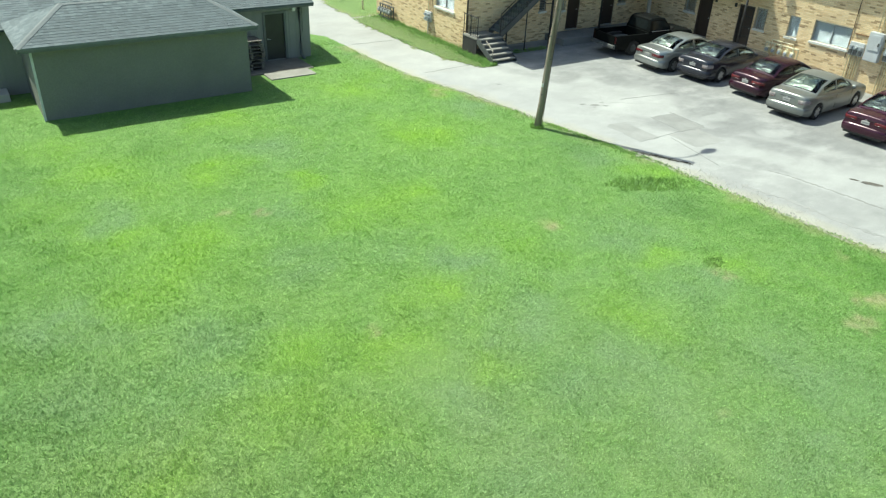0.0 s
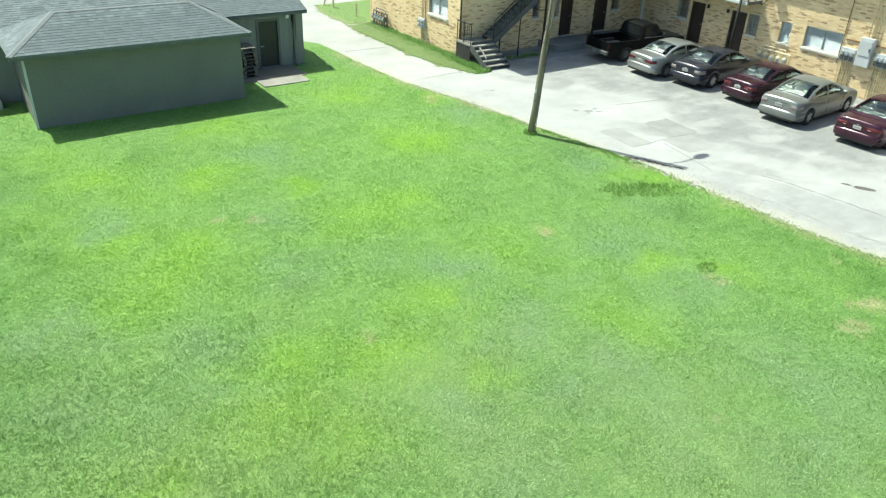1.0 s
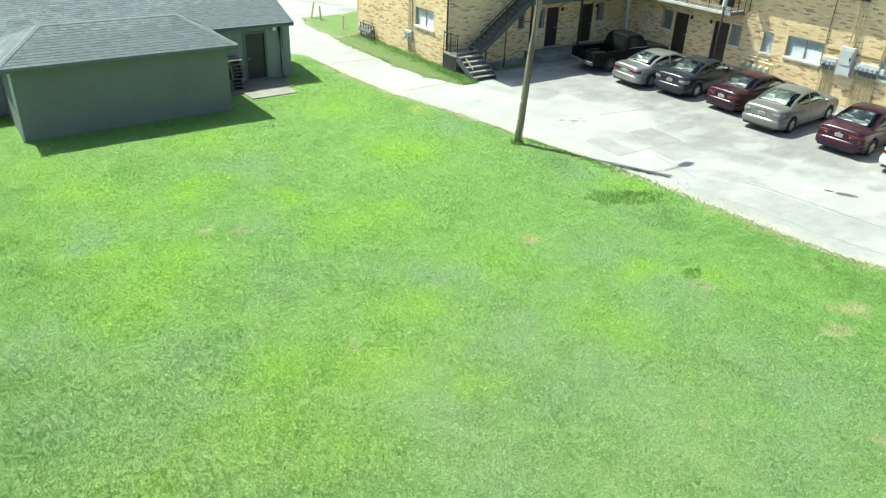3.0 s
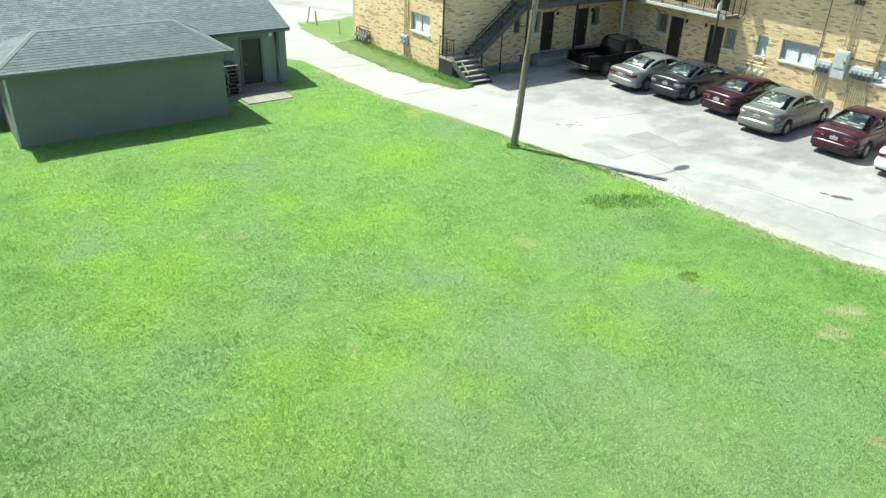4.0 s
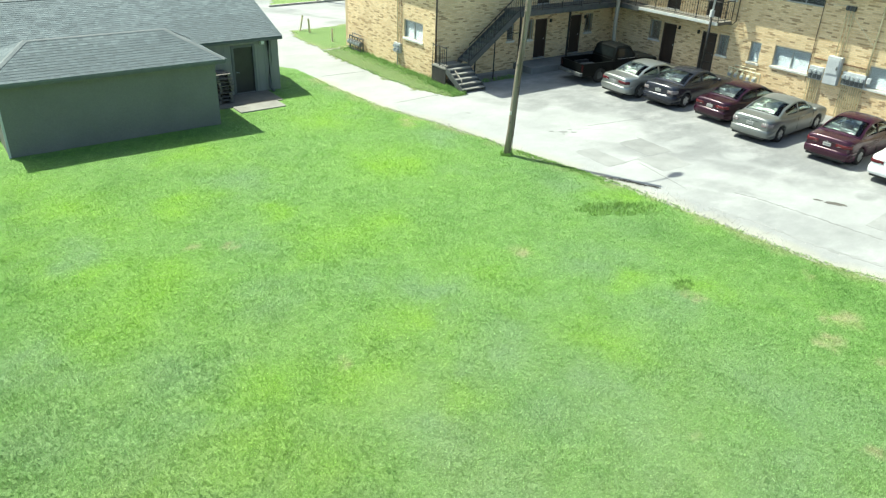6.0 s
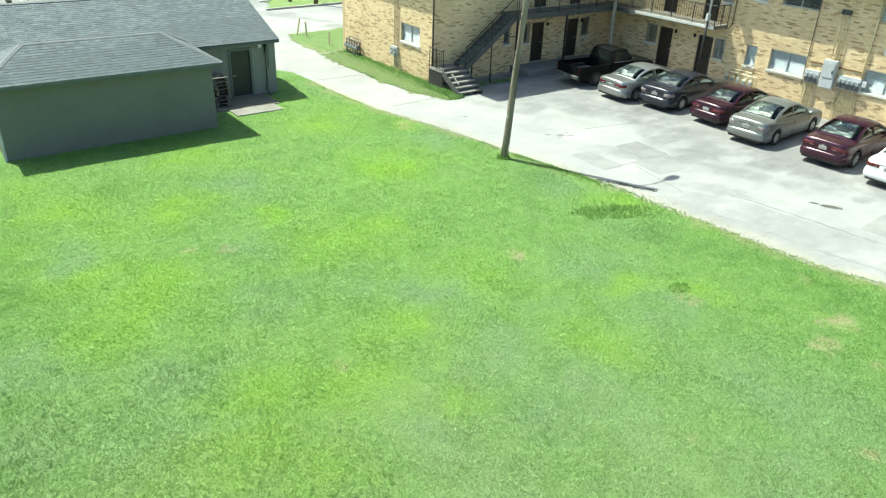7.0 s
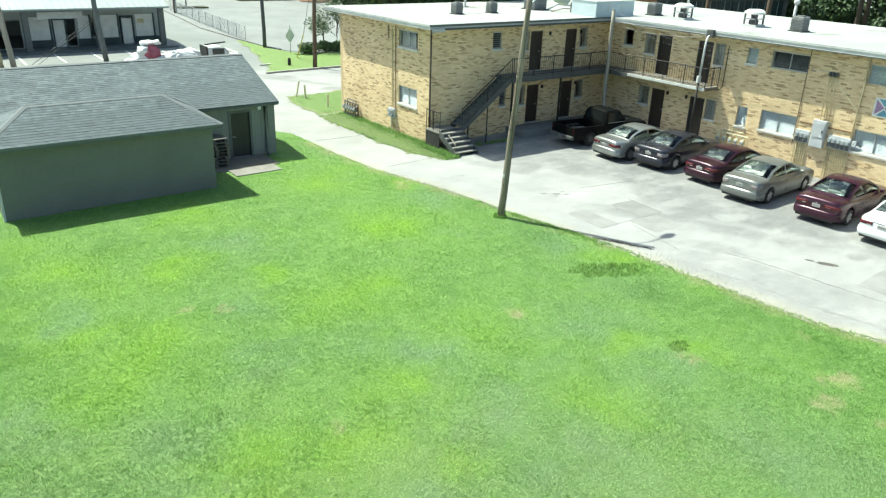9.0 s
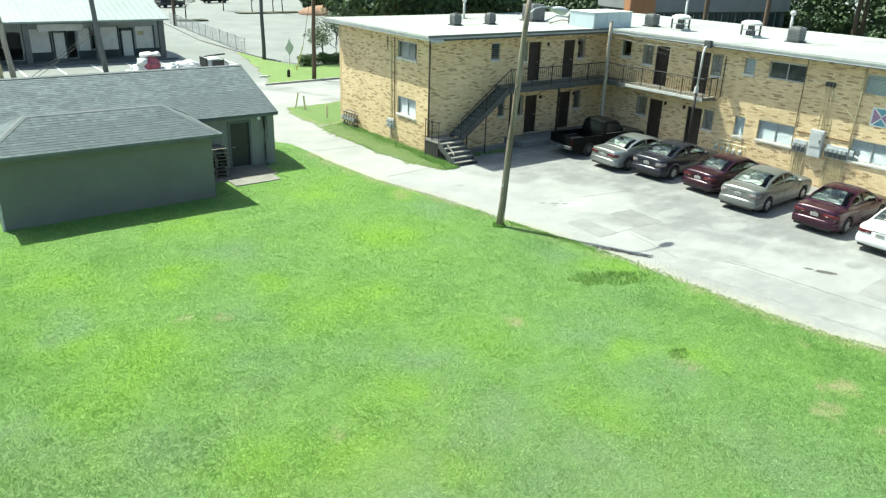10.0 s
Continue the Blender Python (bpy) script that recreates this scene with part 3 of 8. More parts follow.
def ground_tone(x, y):
    wx, wy = x + 0.8 * (vnoise(x, y, 0.9, 67) - 0.5), y + 0.8 * (vnoise(x, y, 0.9, 68) - 0.5)
    pale, dull = np.zeros_like(x), np.zeros_like(x)
    for spots, v in ((BLEACHED, pale), (GREYED, dull)):
        for cx, cy, rx, ry in spots:
            np.maximum(v, np.clip(3.5 * (1.1 - np.hypot((wx - cx) / rx, (wy - cy) / ry)), 0, 1), out=v)
    n = 0.6 * vnoise(x, y, 2.6, 61) + 0.4 * vnoise(x, y, 0.8, 62)
    bound = np.interp(y, [8, 12, 15.3, 17.4, 18.8, 22, 25], [25.2, 24.7, 23.8, 23.3, 23.0, 24.3, 25.4])
    lot = np.clip((x - bound - 2.2 * (n - 0.5)) / 1.2, 0, 1) * np.clip((27.0 - y) / 1.0, 0, 1)
    # greyer asphalt over the front wing's shadow area, deepening that shade by colour
    lot = np.maximum(lot, np.clip((x - 21.7) / 0.5, 0, 1) * np.clip((y - 24.4 + (n - 0.5)) / 1.5, 0, 1) * np.clip((29.5 - y) / 0.2, 0, 1))
    grey = lot * (0.55 + 0.45 * n)
    streak = np.clip((vnoise(x * 0.9 + y * 0.5, y * 0.35, 1.1, 63) - 0.52) * 3.0, 0, 0.6) * np.clip((x - 20) / 2, 0, 1)
    far = np.clip((y - 57) / 4, 0, 1) * 0.45
    plain = np.maximum(np.clip((y - 55) / 5, 0, 1) * 0.55, np.clip((y - 53) / 2, 0, 1) * np.clip((27.5 - x) / 1.5, 0, 1) * 0.85)
    grey = np.clip(np.maximum(np.maximum(grey, streak), far), 0, 1)
    # a greyer strip of older asphalt between the lawn and the lot's broken edge
    strip = 0.42 * np.clip((np.interp(y, [3, 8, 9.7, 12.4, 15], [23.4, 22.6, 22.35, 21.9, 20.4]) - x) / 0.12, 0, 1) * np.clip((15.0 - y) / 1.2, 0, 1)
    grey = np.maximum(np.maximum(grey * (1 - 0.8 * pale), 0.75 * dull * (0.5 + 0.6 * n)), strip)
    side = x - np.interp(y, EDGE_Y, EDGE_X)
    dirt = np.clip(1.0 - side / (0.2 + 0.75 * vnoise(x, y, 0.45, 65)), 0, 1) * 0.75 * (y < 33)
    drive = np.where((y > 27) & (y < 46) & (x > 15) & (x < 21), 0.12 * vnoise(x, y, 1.2, 66), 0)
    return np.stack([grey, np.maximum(dirt, drive), plain, 0 * x + 1], -1)


def sheet(name, xs, ys, height, tone, material):
    gx, gy = np.meshgrid(np.asarray(xs, float), np.asarray(ys, float))
    n, k = len(xs), len(ys)
    verts = np.stack([gx, gy, height(gx, gy)], -1).reshape(-1, 3)
    i = np.arange(n * (k - 1)).reshape(k - 1, n)[:, :-1].ravel()
    faces = np.stack([i, i + 1, i + n + 1, i + n], -1)
    me = quad_mesh(name, verts.tolist(), faces.tolist(), material, tone(gx, gy).reshape(-1, 4))
    for f in me.polygons:
        f.use_smooth = True
    return me


gx = np.concatenate([[-900, -400, -200, -100, -60], np.arange(-40, 14, 2.0), np.arange(14, 36, 0.125), np.arange(36, 80, 2.0), [90, 110, 140, 200, 400, 900]])
gy = np.concatenate([[-900, -400, -200, -100, -60], np.arange(-40, 2, 2.0), np.arange(2, 30, 0.125), np.arange(30, 54, 0.25), np.arange(54, 120, 2.0), [130, 160, 200, 400, 900]])
ground = tagged(new("ground", sheet("ground", gx, gy, lambda x, y: -0.3 * np.clip(np.minimum(np.minimum(x - 15.6, 18.5 - x), np.minimum(y - 12.3, 15.3 - y)) / 0.3, 0, 1), ground_tone, M["pavement"])), "pale worn asphalt and concrete drive and parking lot with grey patches", "pavement", "", "structure")

# lawn
ly = np.concatenate([np.arange(-30, 3, 1.5), np.arange(3, 33, 0.16), np.arange(33, 37.6, 0.3)])
lv, lf, lt = [], [], []
cols = 170
for y in ly:
    x1 = float(lawn_edge(np.array([y]))[0])
    x0 = -45.0 if y < 31.8 else 12.5
    u = np.linspace(0, 1, cols) ** 0.55 if y < 31.8 else np.linspace(0, 1, cols)
    x = x0 + (x1 - x0) * u
    yy = np.full(cols, y)
    z = lawn_height(x, yy)
    z[-1] = -0.02
    lv.append(np.stack([x, yy, z], -1))
    lt.append(lawn_tone(x, yy))
lv, lt = np.concatenate(lv), np.concatenate(lt)
i = np.arange(cols * (len(ly) - 1)).reshape(len(ly) - 1, cols)[:, :-1].ravel()
me = quad_mesh("lawn", lv.tolist(), np.stack([i, i + 1, i + cols + 1, i + cols], -1).tolist(), M["lawn"], lt)
for f in me.polygons:
    f.use_smooth = True
lawn = tagged(new("lawn", me), "mown bright green lawn with clover and dry patches", "lawn", "", "structure")


def turf(name, outline, label, step=0.07, extra=(0, 0, 0, 0), fade=0.45, deep=0.0):
    """A thin sheet of turf whose rim frays into the paving and is dry there."""
    px, py = (np.array(q, float) for q in zip(*outline))
    gx, gy = np.meshgrid(np.arange(px.min() - 0.2, px.max() + 0.2, step), np.arange(py.min() - 0.2, py.max() + 0.2, step))
    cx, cy = gx[:-1, :-1] + step / 2, gy[:-1, :-1] + step / 2

    def depth(x, y):
        inside = np.zeros(x.shape, bool)
        far = np.full(x.shape, 1e9)
        for k in range(len(px)):
            ax, ay, bx, by = px[k - 1], py[k - 1], px[k], py[k]
            if ay != by:
                inside ^= ((ay > y) != (by > y)) & (x < (bx - ax) * (y - ay) / (by - ay) + ax)
            t = np.clip(((x - ax) * (bx - ax) + (y - ay) * (by - ay)) / ((bx - ax) ** 2 + (by - ay) ** 2), 0, 1)
            far = np.minimum(far, np.hypot(x - ax - t * (bx - ax), y - ay - t * (by - ay)))
        return np.where(inside, far, -far)
    d = depth(cx, cy)
    on = d + 0.55 * (vnoise(cx, cy, 0.8, 81) - 0.5) + 0.40 * (vnoise(cx, cy, 0.12, 82) - 0.5) > 0.06
    n = gx.shape[1]
    i = (np.arange(gx.shape[0] - 1)[:, None] * n + np.arange(n - 1)[None, :])[on]
    faces = np.stack([i, i + 1, i + n + 1, i + n], -1)
    used, faces = np.unique(faces, return_inverse=True)
    x, y = gx.ravel()[used], gy.ravel()[used]
    rim = np.clip(depth(x, y) / fade, 0, 1)
    tone = np.maximum(lawn_tone(x, y), np.array(extra))
    tone[:, 2] = np.clip(np.maximum(tone[:, 2], (1 - rim) * (0.25 + 0.5 * vnoise(x, y, 0.3, 83))), 0, 1)
    tone[:, 3] = 1 - deep * (0.4 + 0.8 * vnoise(x, y, 0.4, 86)) * rim
    z = 0.008 + 0.03 * rim + 0.015 * rim * (vnoise(x, y, 0.5, 84) - 0.5)
    me = quad_mesh(name, np.stack([x, y, z], -1).tolist(), faces.reshape(-1, 4).tolist(), M["lawn"], tone)
    for f in me.polygons:
        f.use_smooth = True
    return tagged(new(name, me), label, "grass", "", "structure")


STRIP = [(19.2, 38.0), (19.15, 34.5), (19.15, 31.6), (19.3, 29.6), (19.8, 27.7), (20.3, 26.75), (20.9, 26.9), (21.0, 28.2), (21.25, 29.8), (21.25, 38.3)]
ISLAND = [(19.35, 38.1), (21.2, 38.3), (30, 38.3), (30, 44.3), (24.3, 44.1), (21.4, 43.9), (20.0, 43.8), (19.4, 42.0)]
VERGE = [(22.4, 52.0), (24.6, 52.2), (28.6, 52.4), (46, 53.4), (46, 59.6), (33, 59.9), (29.3, 60.2), (28.3, 62.5), (27.9, 66), (27.7, 70), (26.9, 69), (25.6, 62), (23.8, 56)]
turf("grass_strip", STRIP, "weedy grass strip along the brick end wall", extra=(0, 0.35, 0.26, 0), fade=0.7, deep=0.45)
turf("grass_island", ISLAND, "small patch of mown grass beside the street", extra=(0.1, 0.3, 0.15, 0), fade=0.8, deep=0.3)
turf("grass_verge", VERGE, "sunlit green street verge with a kerb", 0.14, (0.25, 0.1, 0.2, 0), 0.5, 0.2)
# kerb of the far verge
bm = bmesh.new()
kerb = [(22.3, 51.9), (24.6, 52.05), (28.6, 52.25), (46, 53.2)]
for a, b in zip(kerb, kerb[1:]):
    d = Vector((b[0] - a[0], b[1] - a[1], 0)).normalized()
    nrm = Vector((-d.y, d.x, 0)) * 0.16
    prism(bm, [(a[0], a[1]), (b[0], b[1]), (b[0] + nrm.x, b[1] + nrm.y), (a[0] + nrm.x, a[1] + nrm.y)], -0.02, 0.13)
single("kerb", bm, M["concrete"], "low concrete kerb along the street verge", "kerb", kind="structure")
bm = bmesh.new()
prism(bm, [(28.2, 62.5), (27.75, 66), (27.55, 70), (27.3, 80), (29.4, 99), (29.6, 99), (27.55, 80), (27.8, 70), (28.0, 66), (28.45, 62.7)], -0.02, 0.12)
single("lot_kerb", bm, M["patch"], "grey concrete kerb along the far lot fence", "kerb", kind="structure")

# ---- the brick apartment building ----
XB, YB, YA, XL = 21.23, 29.72, 38.43, 33.53
XBACK, YEND = 43.6, 2.0
ZB, ZF, ZR = -0.2, 5.66, 5.87
FLOOR1, FLOOR2 = 0.38, 3.2
apartments = thing("apartment_building", "two-storey buff brick apartment building with a flat white roof", "building", pose(XB, YB, 0))

WIDE = [(17.64, 19.44), (13.15, 14.95)]            # wide windows on the long front
SLIM = [(20.17, 20.72)]
BATH = [(26.2, 26.86), (21.95, 22.5)]
end_open = [(30.86, 32.55, 1.62, 2.5), (30.86, 32.55, 4.49, 5.3)]
DOORS_Y = [(27.66, 28.53), (30.26, 31.1)]
DOORS_X = [(25.17, 26.03), (22.66, 23.54)]
front_open = [(a, b, z, z + 2.05) for a, b in DOORS_Y for z in (FLOOR1, FLOOR2)]
front_open += [(25.07, 25.66, 4.48, 5.3), (25.72, 26.16, 1.5, 2.42), (26.9, 27.46, 1.43, 2.43), (26.96, 27.52, 4.3, 5.28), (31.37, 31.88, 4.25, 5.28), (31.37, 31.88, 1.45, 2.43)]
long_open = [(a, b, z, z + 2.05) for a, b in DOORS_X for z in (FLOOR1, FLOOR2)]
long_open += [(a, b, z0, z1) for a, b in WIDE for z0, z1 in ((1.57, 2.49), (4.49, 5.28))]
long_open += [(a, b, z0, z1) for a, b in SLIM for z0, z1 in ((1.49, 2.44), (4.52, 5.25))]
long_open += [(a, b, z0, z1) for a, b in BATH for z0, z1 in ((1.48, 2.45), (4.2, 5.22))]
long_open += [(27.76, 28.42, 4.46, 5.3)]
end_wall = part("wall", wall_with_openings("x", XB, 0.28, YB + 0.28, YA, ZB, ZF + 0.02, end_open), M["mortar"], apartments)
front_wall = part("wall", wall_with_openings("y", YB, 0.28, XB, XL, ZB, ZF + 0.02, front_open), M["mortar"], apartments)
long_wall = part("wall", wall_with_openings("x", XL, 0.28, YEND, YB + 0.28, ZB, ZF + 0.02, long_open), M["mortar"], apartments)
part("wall", boxes((XB, XBACK, YA, YA + 0.28, ZB, ZF + 0.02)), M["brick_plain"], apartments)
part("wall", boxes((XBACK, XBACK + 0.28, YEND, YA + 0.28, ZB, ZF + 0.02)), M["brick_plain"], apartments)
part("wall", boxes((XL + 0.28, XBACK, YEND, YEND + 0.28, ZB, ZF + 0.02)), M["brick_plain"], apartments)
part("floor", boxes((XB + 0.29, XBACK - 0.01, YB + 0.29, YA - 0.01, 2.9, 3.1), (XL + 0.29, XBACK - 0.01, YEND + 0.3, YB + 0.285, 2.9, 3.1)), M["interior"], apartments)
part("partition", boxes((23.6, 23.7, YB + 0.29, YA - 0.01, 0, 5.6), (37, 37.1, YEND + 0.3, YB, 0, 5.6)), M["interior"], apartments)

# roof: soffit slab, fascia boards, gravel stop and membrane
XE, YF, XF = 20.62, 28.97, 32.93
roof_plan = [(XE, YF), (XF, YF), (XF, YEND - 0.6), (XBACK + 0.9, YEND - 0.6), (XBACK + 0.9, YA + 0.9), (XE, YA + 0.9)]
bm = bmesh.new()
prism(bm, roof_plan, ZF + 0.03, ZR - 0.02)
roof = part("roof", bm, M["trim_white"], apartments, "white boxed eaves")
ins = [(XE + 0.04, YF + 0.04), (XF + 0.04, YF + 0.04), (XF + 0.04, YEND - 0.56), (XBACK + 0.86, YEND - 0.56), (XBACK + 0.86, YA + 0.86), (XE + 0.04, YA + 0.86)]
bm = bmesh.new()
prism(bm, ins, ZR - 0.03, ZR + 0.012)
part("membrane", bm, M["membrane"], roof, "sun-bleached white roof membrane")
part("fascia", boxes((XE - 0.03, XF - 0.03, YF - 0.03, YF + 0.0, ZF + 0.055, ZR - 0.075)), M["fascia_grey"], roof, "grey fascia board")
# front: the fascia's dark lower band
part("gutter_strip", boxes((XE + 0.8, XF - 0.06, YF - 0.055, YF + 0.0, ZF - 0.03, ZF + 0.05)), M["dark_grey"], roof, "dark strip for the fascia's lower band and gutter shadow line")
# long side: dark strip drawn in place of the gutter's shadow line
part("gutter_strip", boxes((XF - 0.055, XF, YEND - 0.6, YF - 0.06, ZF - 0.045, ZF - 0.004)), M["dark_grey"], roof, "dark strip for the fascia's lower band and gutter shadow line")
part("fascia", boxes((XF - 0.03, XF, YEND - 0.6, YF - 0.0, ZF, ZR - 0.075)), M["trim_white"], roof)
part("fascia", boxes((XE - 0.03, XE, YF, YA + 0.9, ZF, ZR - 0.075)), M["trim_white"], roof)
part("drip_edge", boxes((XE - 0.06, XF - 0.06, YF - 0.06, YF - 0.02, ZR - 0.07, ZR + 0.03)), M["trim_grey"], roof, "dark grey metal drip edge")
part("drip_edge", boxes((XF - 0.06, XF - 0.02, YEND - 0.6, YF - 0.02, ZR - 0.07, ZR + 0.03)), M["trim_white"], roof)
part("drip_edge", boxes((XE - 0.06, XE - 0.02, YF - 0.02, YA + 0.9, ZR - 0.07, ZR + 0.03)), M["trim_white"], roof)
part("gutter_box", boxes((XE + 0.05, XE + 0.75, YF - 0.14, YF - 0.035, ZF - 0.10, ZF + 0.05), bevel=0.012), M["fascia_grey"], apartments, "short grey gutter box")


def window(axis, at, u0, u1, z0, z1, split=2, blind=True, sill=True, bars=False, louvres=False, cloth="blind"):
    """A window set back in its opening: metal frame, panes, a blind behind and a sill."""
    def rect(a, b, c, d, n0, n1):
        return (at + n0, at + n1, a, b, c, d) if axis == "x" else (a, b, at + n0, at + n1, c, d)
    f = 0.045
    rows = [rect(u0, u1, z0, z0 + f, 0.07, 0.13), rect(u0, u1, z1 - f, z1, 0.07, 0.13), rect(u0, u0 + f, z0 + f, z1 - f, 0.07, 0.13), rect(u1 - f, u1, z0 + f, z1 - f, 0.07, 0.13)]
    for k in range(1, split):
        m = u0 + (u1 - u0) * k / split
        rows.append(rect(m - 0.022, m + 0.022, z0 + f, z1 - f, 0.075, 0.125))
    ob = part("window", boxes(*rows, bevel=0.006), M["frame_alu"], apartments, "aluminium-framed window")
    w = (u1 - u0) / split
    for k in range(split):
        a, b = u0 + w * k + (f if k == 0 else 0.024), u0 + w * (k + 1) - (f if k == split - 1 else 0.024)
        if louvres:
            n = 7
            for q in range(n):
                h = (z1 - z0 - 2 * f) / n
                zc = z0 + f + h * q
                part("louvre_slat", boxes(rect(a, b, zc + 0.01, zc + h - 0.02, 0.06 + 0.004 * (q % 2), 0.085)), M["dark_grey"], ob)
        else:
            p = part("pane", boxes(rect(a, b, z0 + f, z1 - f, 0.098, 0.104)), M["glass"], ob)
            p.visible_shadow = False
    if blind:
        rows = []
        n = int((z1 - z0) / 0.055)
        for q in range(n):
            zc = z0 + 0.02 + (z1 - z0 - 0.03) * q / n
            rows.append(rect(u0 + 0.02, u1 - 0.02, zc, zc + 0.047, 0.116 + 0.006 * (q % 2), 0.128))
        part("blind", boxes(*rows), M[cloth], ob, {"blind": "closed pale blue-grey blind", "blind_beige": "dull beige curtain", "blind_grey": "pale grey curtain"}[cloth])
    if sill:
        part("sill", boxes(rect(u0 - 0.06, u1 + 0.06, z0 - 0.11, z0 - 0.002, -0.07, 0.10), bevel=0.012), M["sill"], ob, "pale painted sill")
    if bars:
        n = 4
        rows = [rect(u0 - 0.03, u1 + 0.03, z0 + 0.05, z0 + 0.075, -0.055, -0.035), rect(u0 - 0.03, u1 + 0.03, z1 - 0.075, z1 - 0.05, -0.055, -0.035)]
        for k in range(n):
            m = u0 + (u1 - u0) * k / (n - 1)
            rows.append(rect(m - 0.009, m + 0.009, z0 - 0.05, z1 + 0.03, -0.06, -0.03))
        for r in rows:
            part("security_bar", boxes(r), M["pole_pale"], ob)
    return ob


def flat_door(axis, at, u0, u1, z0, screen=False):
    """A dark flush entrance door in its frame, with a knob."""
    def rect(a, b, c, d, n0, n1):
        return (at + n0, at + n1, a, b, c, d) if axis == "x" else (a, b, at + n0, at + n1, c, d)
    z1 = z0 + 2.05
    ob = part("door", boxes(rect(u0 + 0.05, u1 - 0.05, z0 + 0.01, z1 - 0.05, 0.10, 0.145), bevel=0.006), M["door_brown"], apartments, "dark brown entrance door")
    part("door_frame", boxes(rect(u0, u0 + 0.05, z0, z1, 0.04, 0.17), rect(u1 - 0.05, u1, z0, z1, 0.04, 0.17), rect(u0 + 0.05, u1 - 0.05, z1 - 0.05, z1, 0.04, 0.17)), M["brown_metal"], ob)
    bm = bmesh.new()
    c = (at + 0.075, u0 + 0.13, z0 + 0.98) if axis == "x" else (u1 - 0.13, at + 0.075, z0 + 0.98)
    bmesh.ops.create_uvsphere(bm, u_segments=10, v_segments=6, radius=0.032, matrix=Matrix.Translation(c))
    part("door_handle", bm, M["galvanised"], ob, "round metal knob", smooth=True)
    part("threshold", boxes(rect(u0, u1, z0 - 0.03, z0 + 0.008, -0.03, 0.2)), M["concrete"], ob)
    if screen:
        rows = [rect(u0 + 0.05, u0 + 0.10, z0 + 0.03, z1 - 0.06, 0.03, 0.06), rect(u1 - 0.10, u1 - 0.05, z0 + 0.03, z1 - 0.06, 0.03, 0.06)]
        rows += [rect(u0 + 0.10, u1 - 0.10, z0 + q, z0 + q + 0.05, 0.03, 0.06) for q in (0.03, 0.55, 1.0, 1.5, 1.93)]
        part("security_screen", boxes(*rows), M["iron"], ob, "black iron security screen")
    return ob


for z0, z1 in ((1.62, 2.5), (4.49, 5.3)):
    window("x", XB, 30.86, 32.55, z0, z1, 2, blind=z0 < 3)
part("curtain", boxes((XL + 0.22, XL + 0.24, 17.7, 19.4, 4.5, 5.27)), M["dark_grey"], apartments, "dark drawn curtain")
part("curtain", boxes((XB + 0.2, XB + 0.22, 31.3, 32.5, 4.5, 5.29)), M["trim_white"], apartments, "half-drawn white curtain")
for a, b in DOORS_Y:
    flat_door("y", YB, a, b, FLOOR1)
    flat_door("y", YB, a, b, FLOOR2)
for k, (a, b) in enumerate(DOORS_X):
    flat_door("x", XL, a, b, FLOOR1, k == 1)
    flat_door("x", XL, a, b, FLOOR2, True)
window("y", YB, 25.07, 25.66, 4.48, 5.3, 1, False, True, False, True)
window("y", YB, 25.72, 26.16, 1.5, 2.42, 1, False, True, False, True)
for a, b, z0, z1 in front_open[-4:]:
    window("y", YB, a, b, z0, z1, 1, False, True, True)
for a, b in WIDE:
    window("x", XL, a, b, 1.57, 2.49, 2)
    window("x", XL, a, b, 4.49, 5.28, 2, blind=a < 15, sill=False)
for a, b in SLIM:
    window("x", XL, a, b, 1.49, 2.44, 1)
    window("x", XL, a, b, 4.52, 5.25, 1)
for a, b in BATH:
    window("x", XL, a, b, 1.48, 2.45, 1, True, True, True, cloth="blind_grey" if a < 25 else "blind_beige")
    window("x", XL, a, b, 4.2, 5.22, 1, True, True, True, cloth="blind_grey" if a < 25 else "blind_beige")
window("x", XL, 27.76, 28.42, 4.46, 5.3, 1, False)

# corner downpipe and painted corner strip
part("downpipe", bar([(XB - 0.05, YB - 0.055, ZF), (XB - 0.05, YB - 0.055, 0.1)], 0.045), M["brown_metal"], apartments, "dark brown corner downpipe", smooth=True)
part("conduit", bar([(XL - 0.04, 17.6, ZF - 0.1), (XL - 0.04, 17.6, 1.2)], 0.015, 6), M["brown_metal"], apartments, "thin brown conduit")
part("conduit", bar([(XL - 0.05, 21.75, 5.2), (XL - 0.05, 21.75, 3.2), (XL - 0.05, 21.95, 3.0), (XL - 0.05, 22.3, 2.98)], 0.02, 6), M["iron"], apartments, "thin dark conduit")

# second-floor gallery slab and ground walk
gallery = thing("gallery", "concrete second-floor gallery with a pale painted edge", "balcony", pose(XL, YB, 3.0))
YG, XG = 28.5, 32.42
part("slab", boxes((25.42, XL - 0.004, YG, YB - 0.004, 3.02, 3.165), (XG, XL - 0.004, 22.0, YG, 3.02, 3.165)), M["dark_slab"], gallery, "dark walking surface")
part("edge_beam", boxes((25.42, XG - 0.07, YG - 0.07, YG - 0.003, 2.93, 3.175)), M["dark_grey"], gallery, "dark steel edge channel")
# shaded stretch of the white beam, its shade put into a dark colour
part("edge_beam", boxes((XG - 0.07, XG - 0.003, 26.9, YG - 0.07, 2.95, 3.175)), M["dark_grey"], gallery)
part("edge_beam", boxes((XG - 0.09, XG - 0.003, 22.0, 26.9, 3.03, 3.175), bevel=0.01), M["trim_white"], gallery, "white painted edge beam")
for x, y in ((25.5, YG - 0.03), (28.9, YG - 0.03)):
    part("post", boxes((x - 0.04, x + 0.04, y - 0.04, y + 0.04, 0.0, 2.93)), M["iron"], gallery, "slim black steel post")
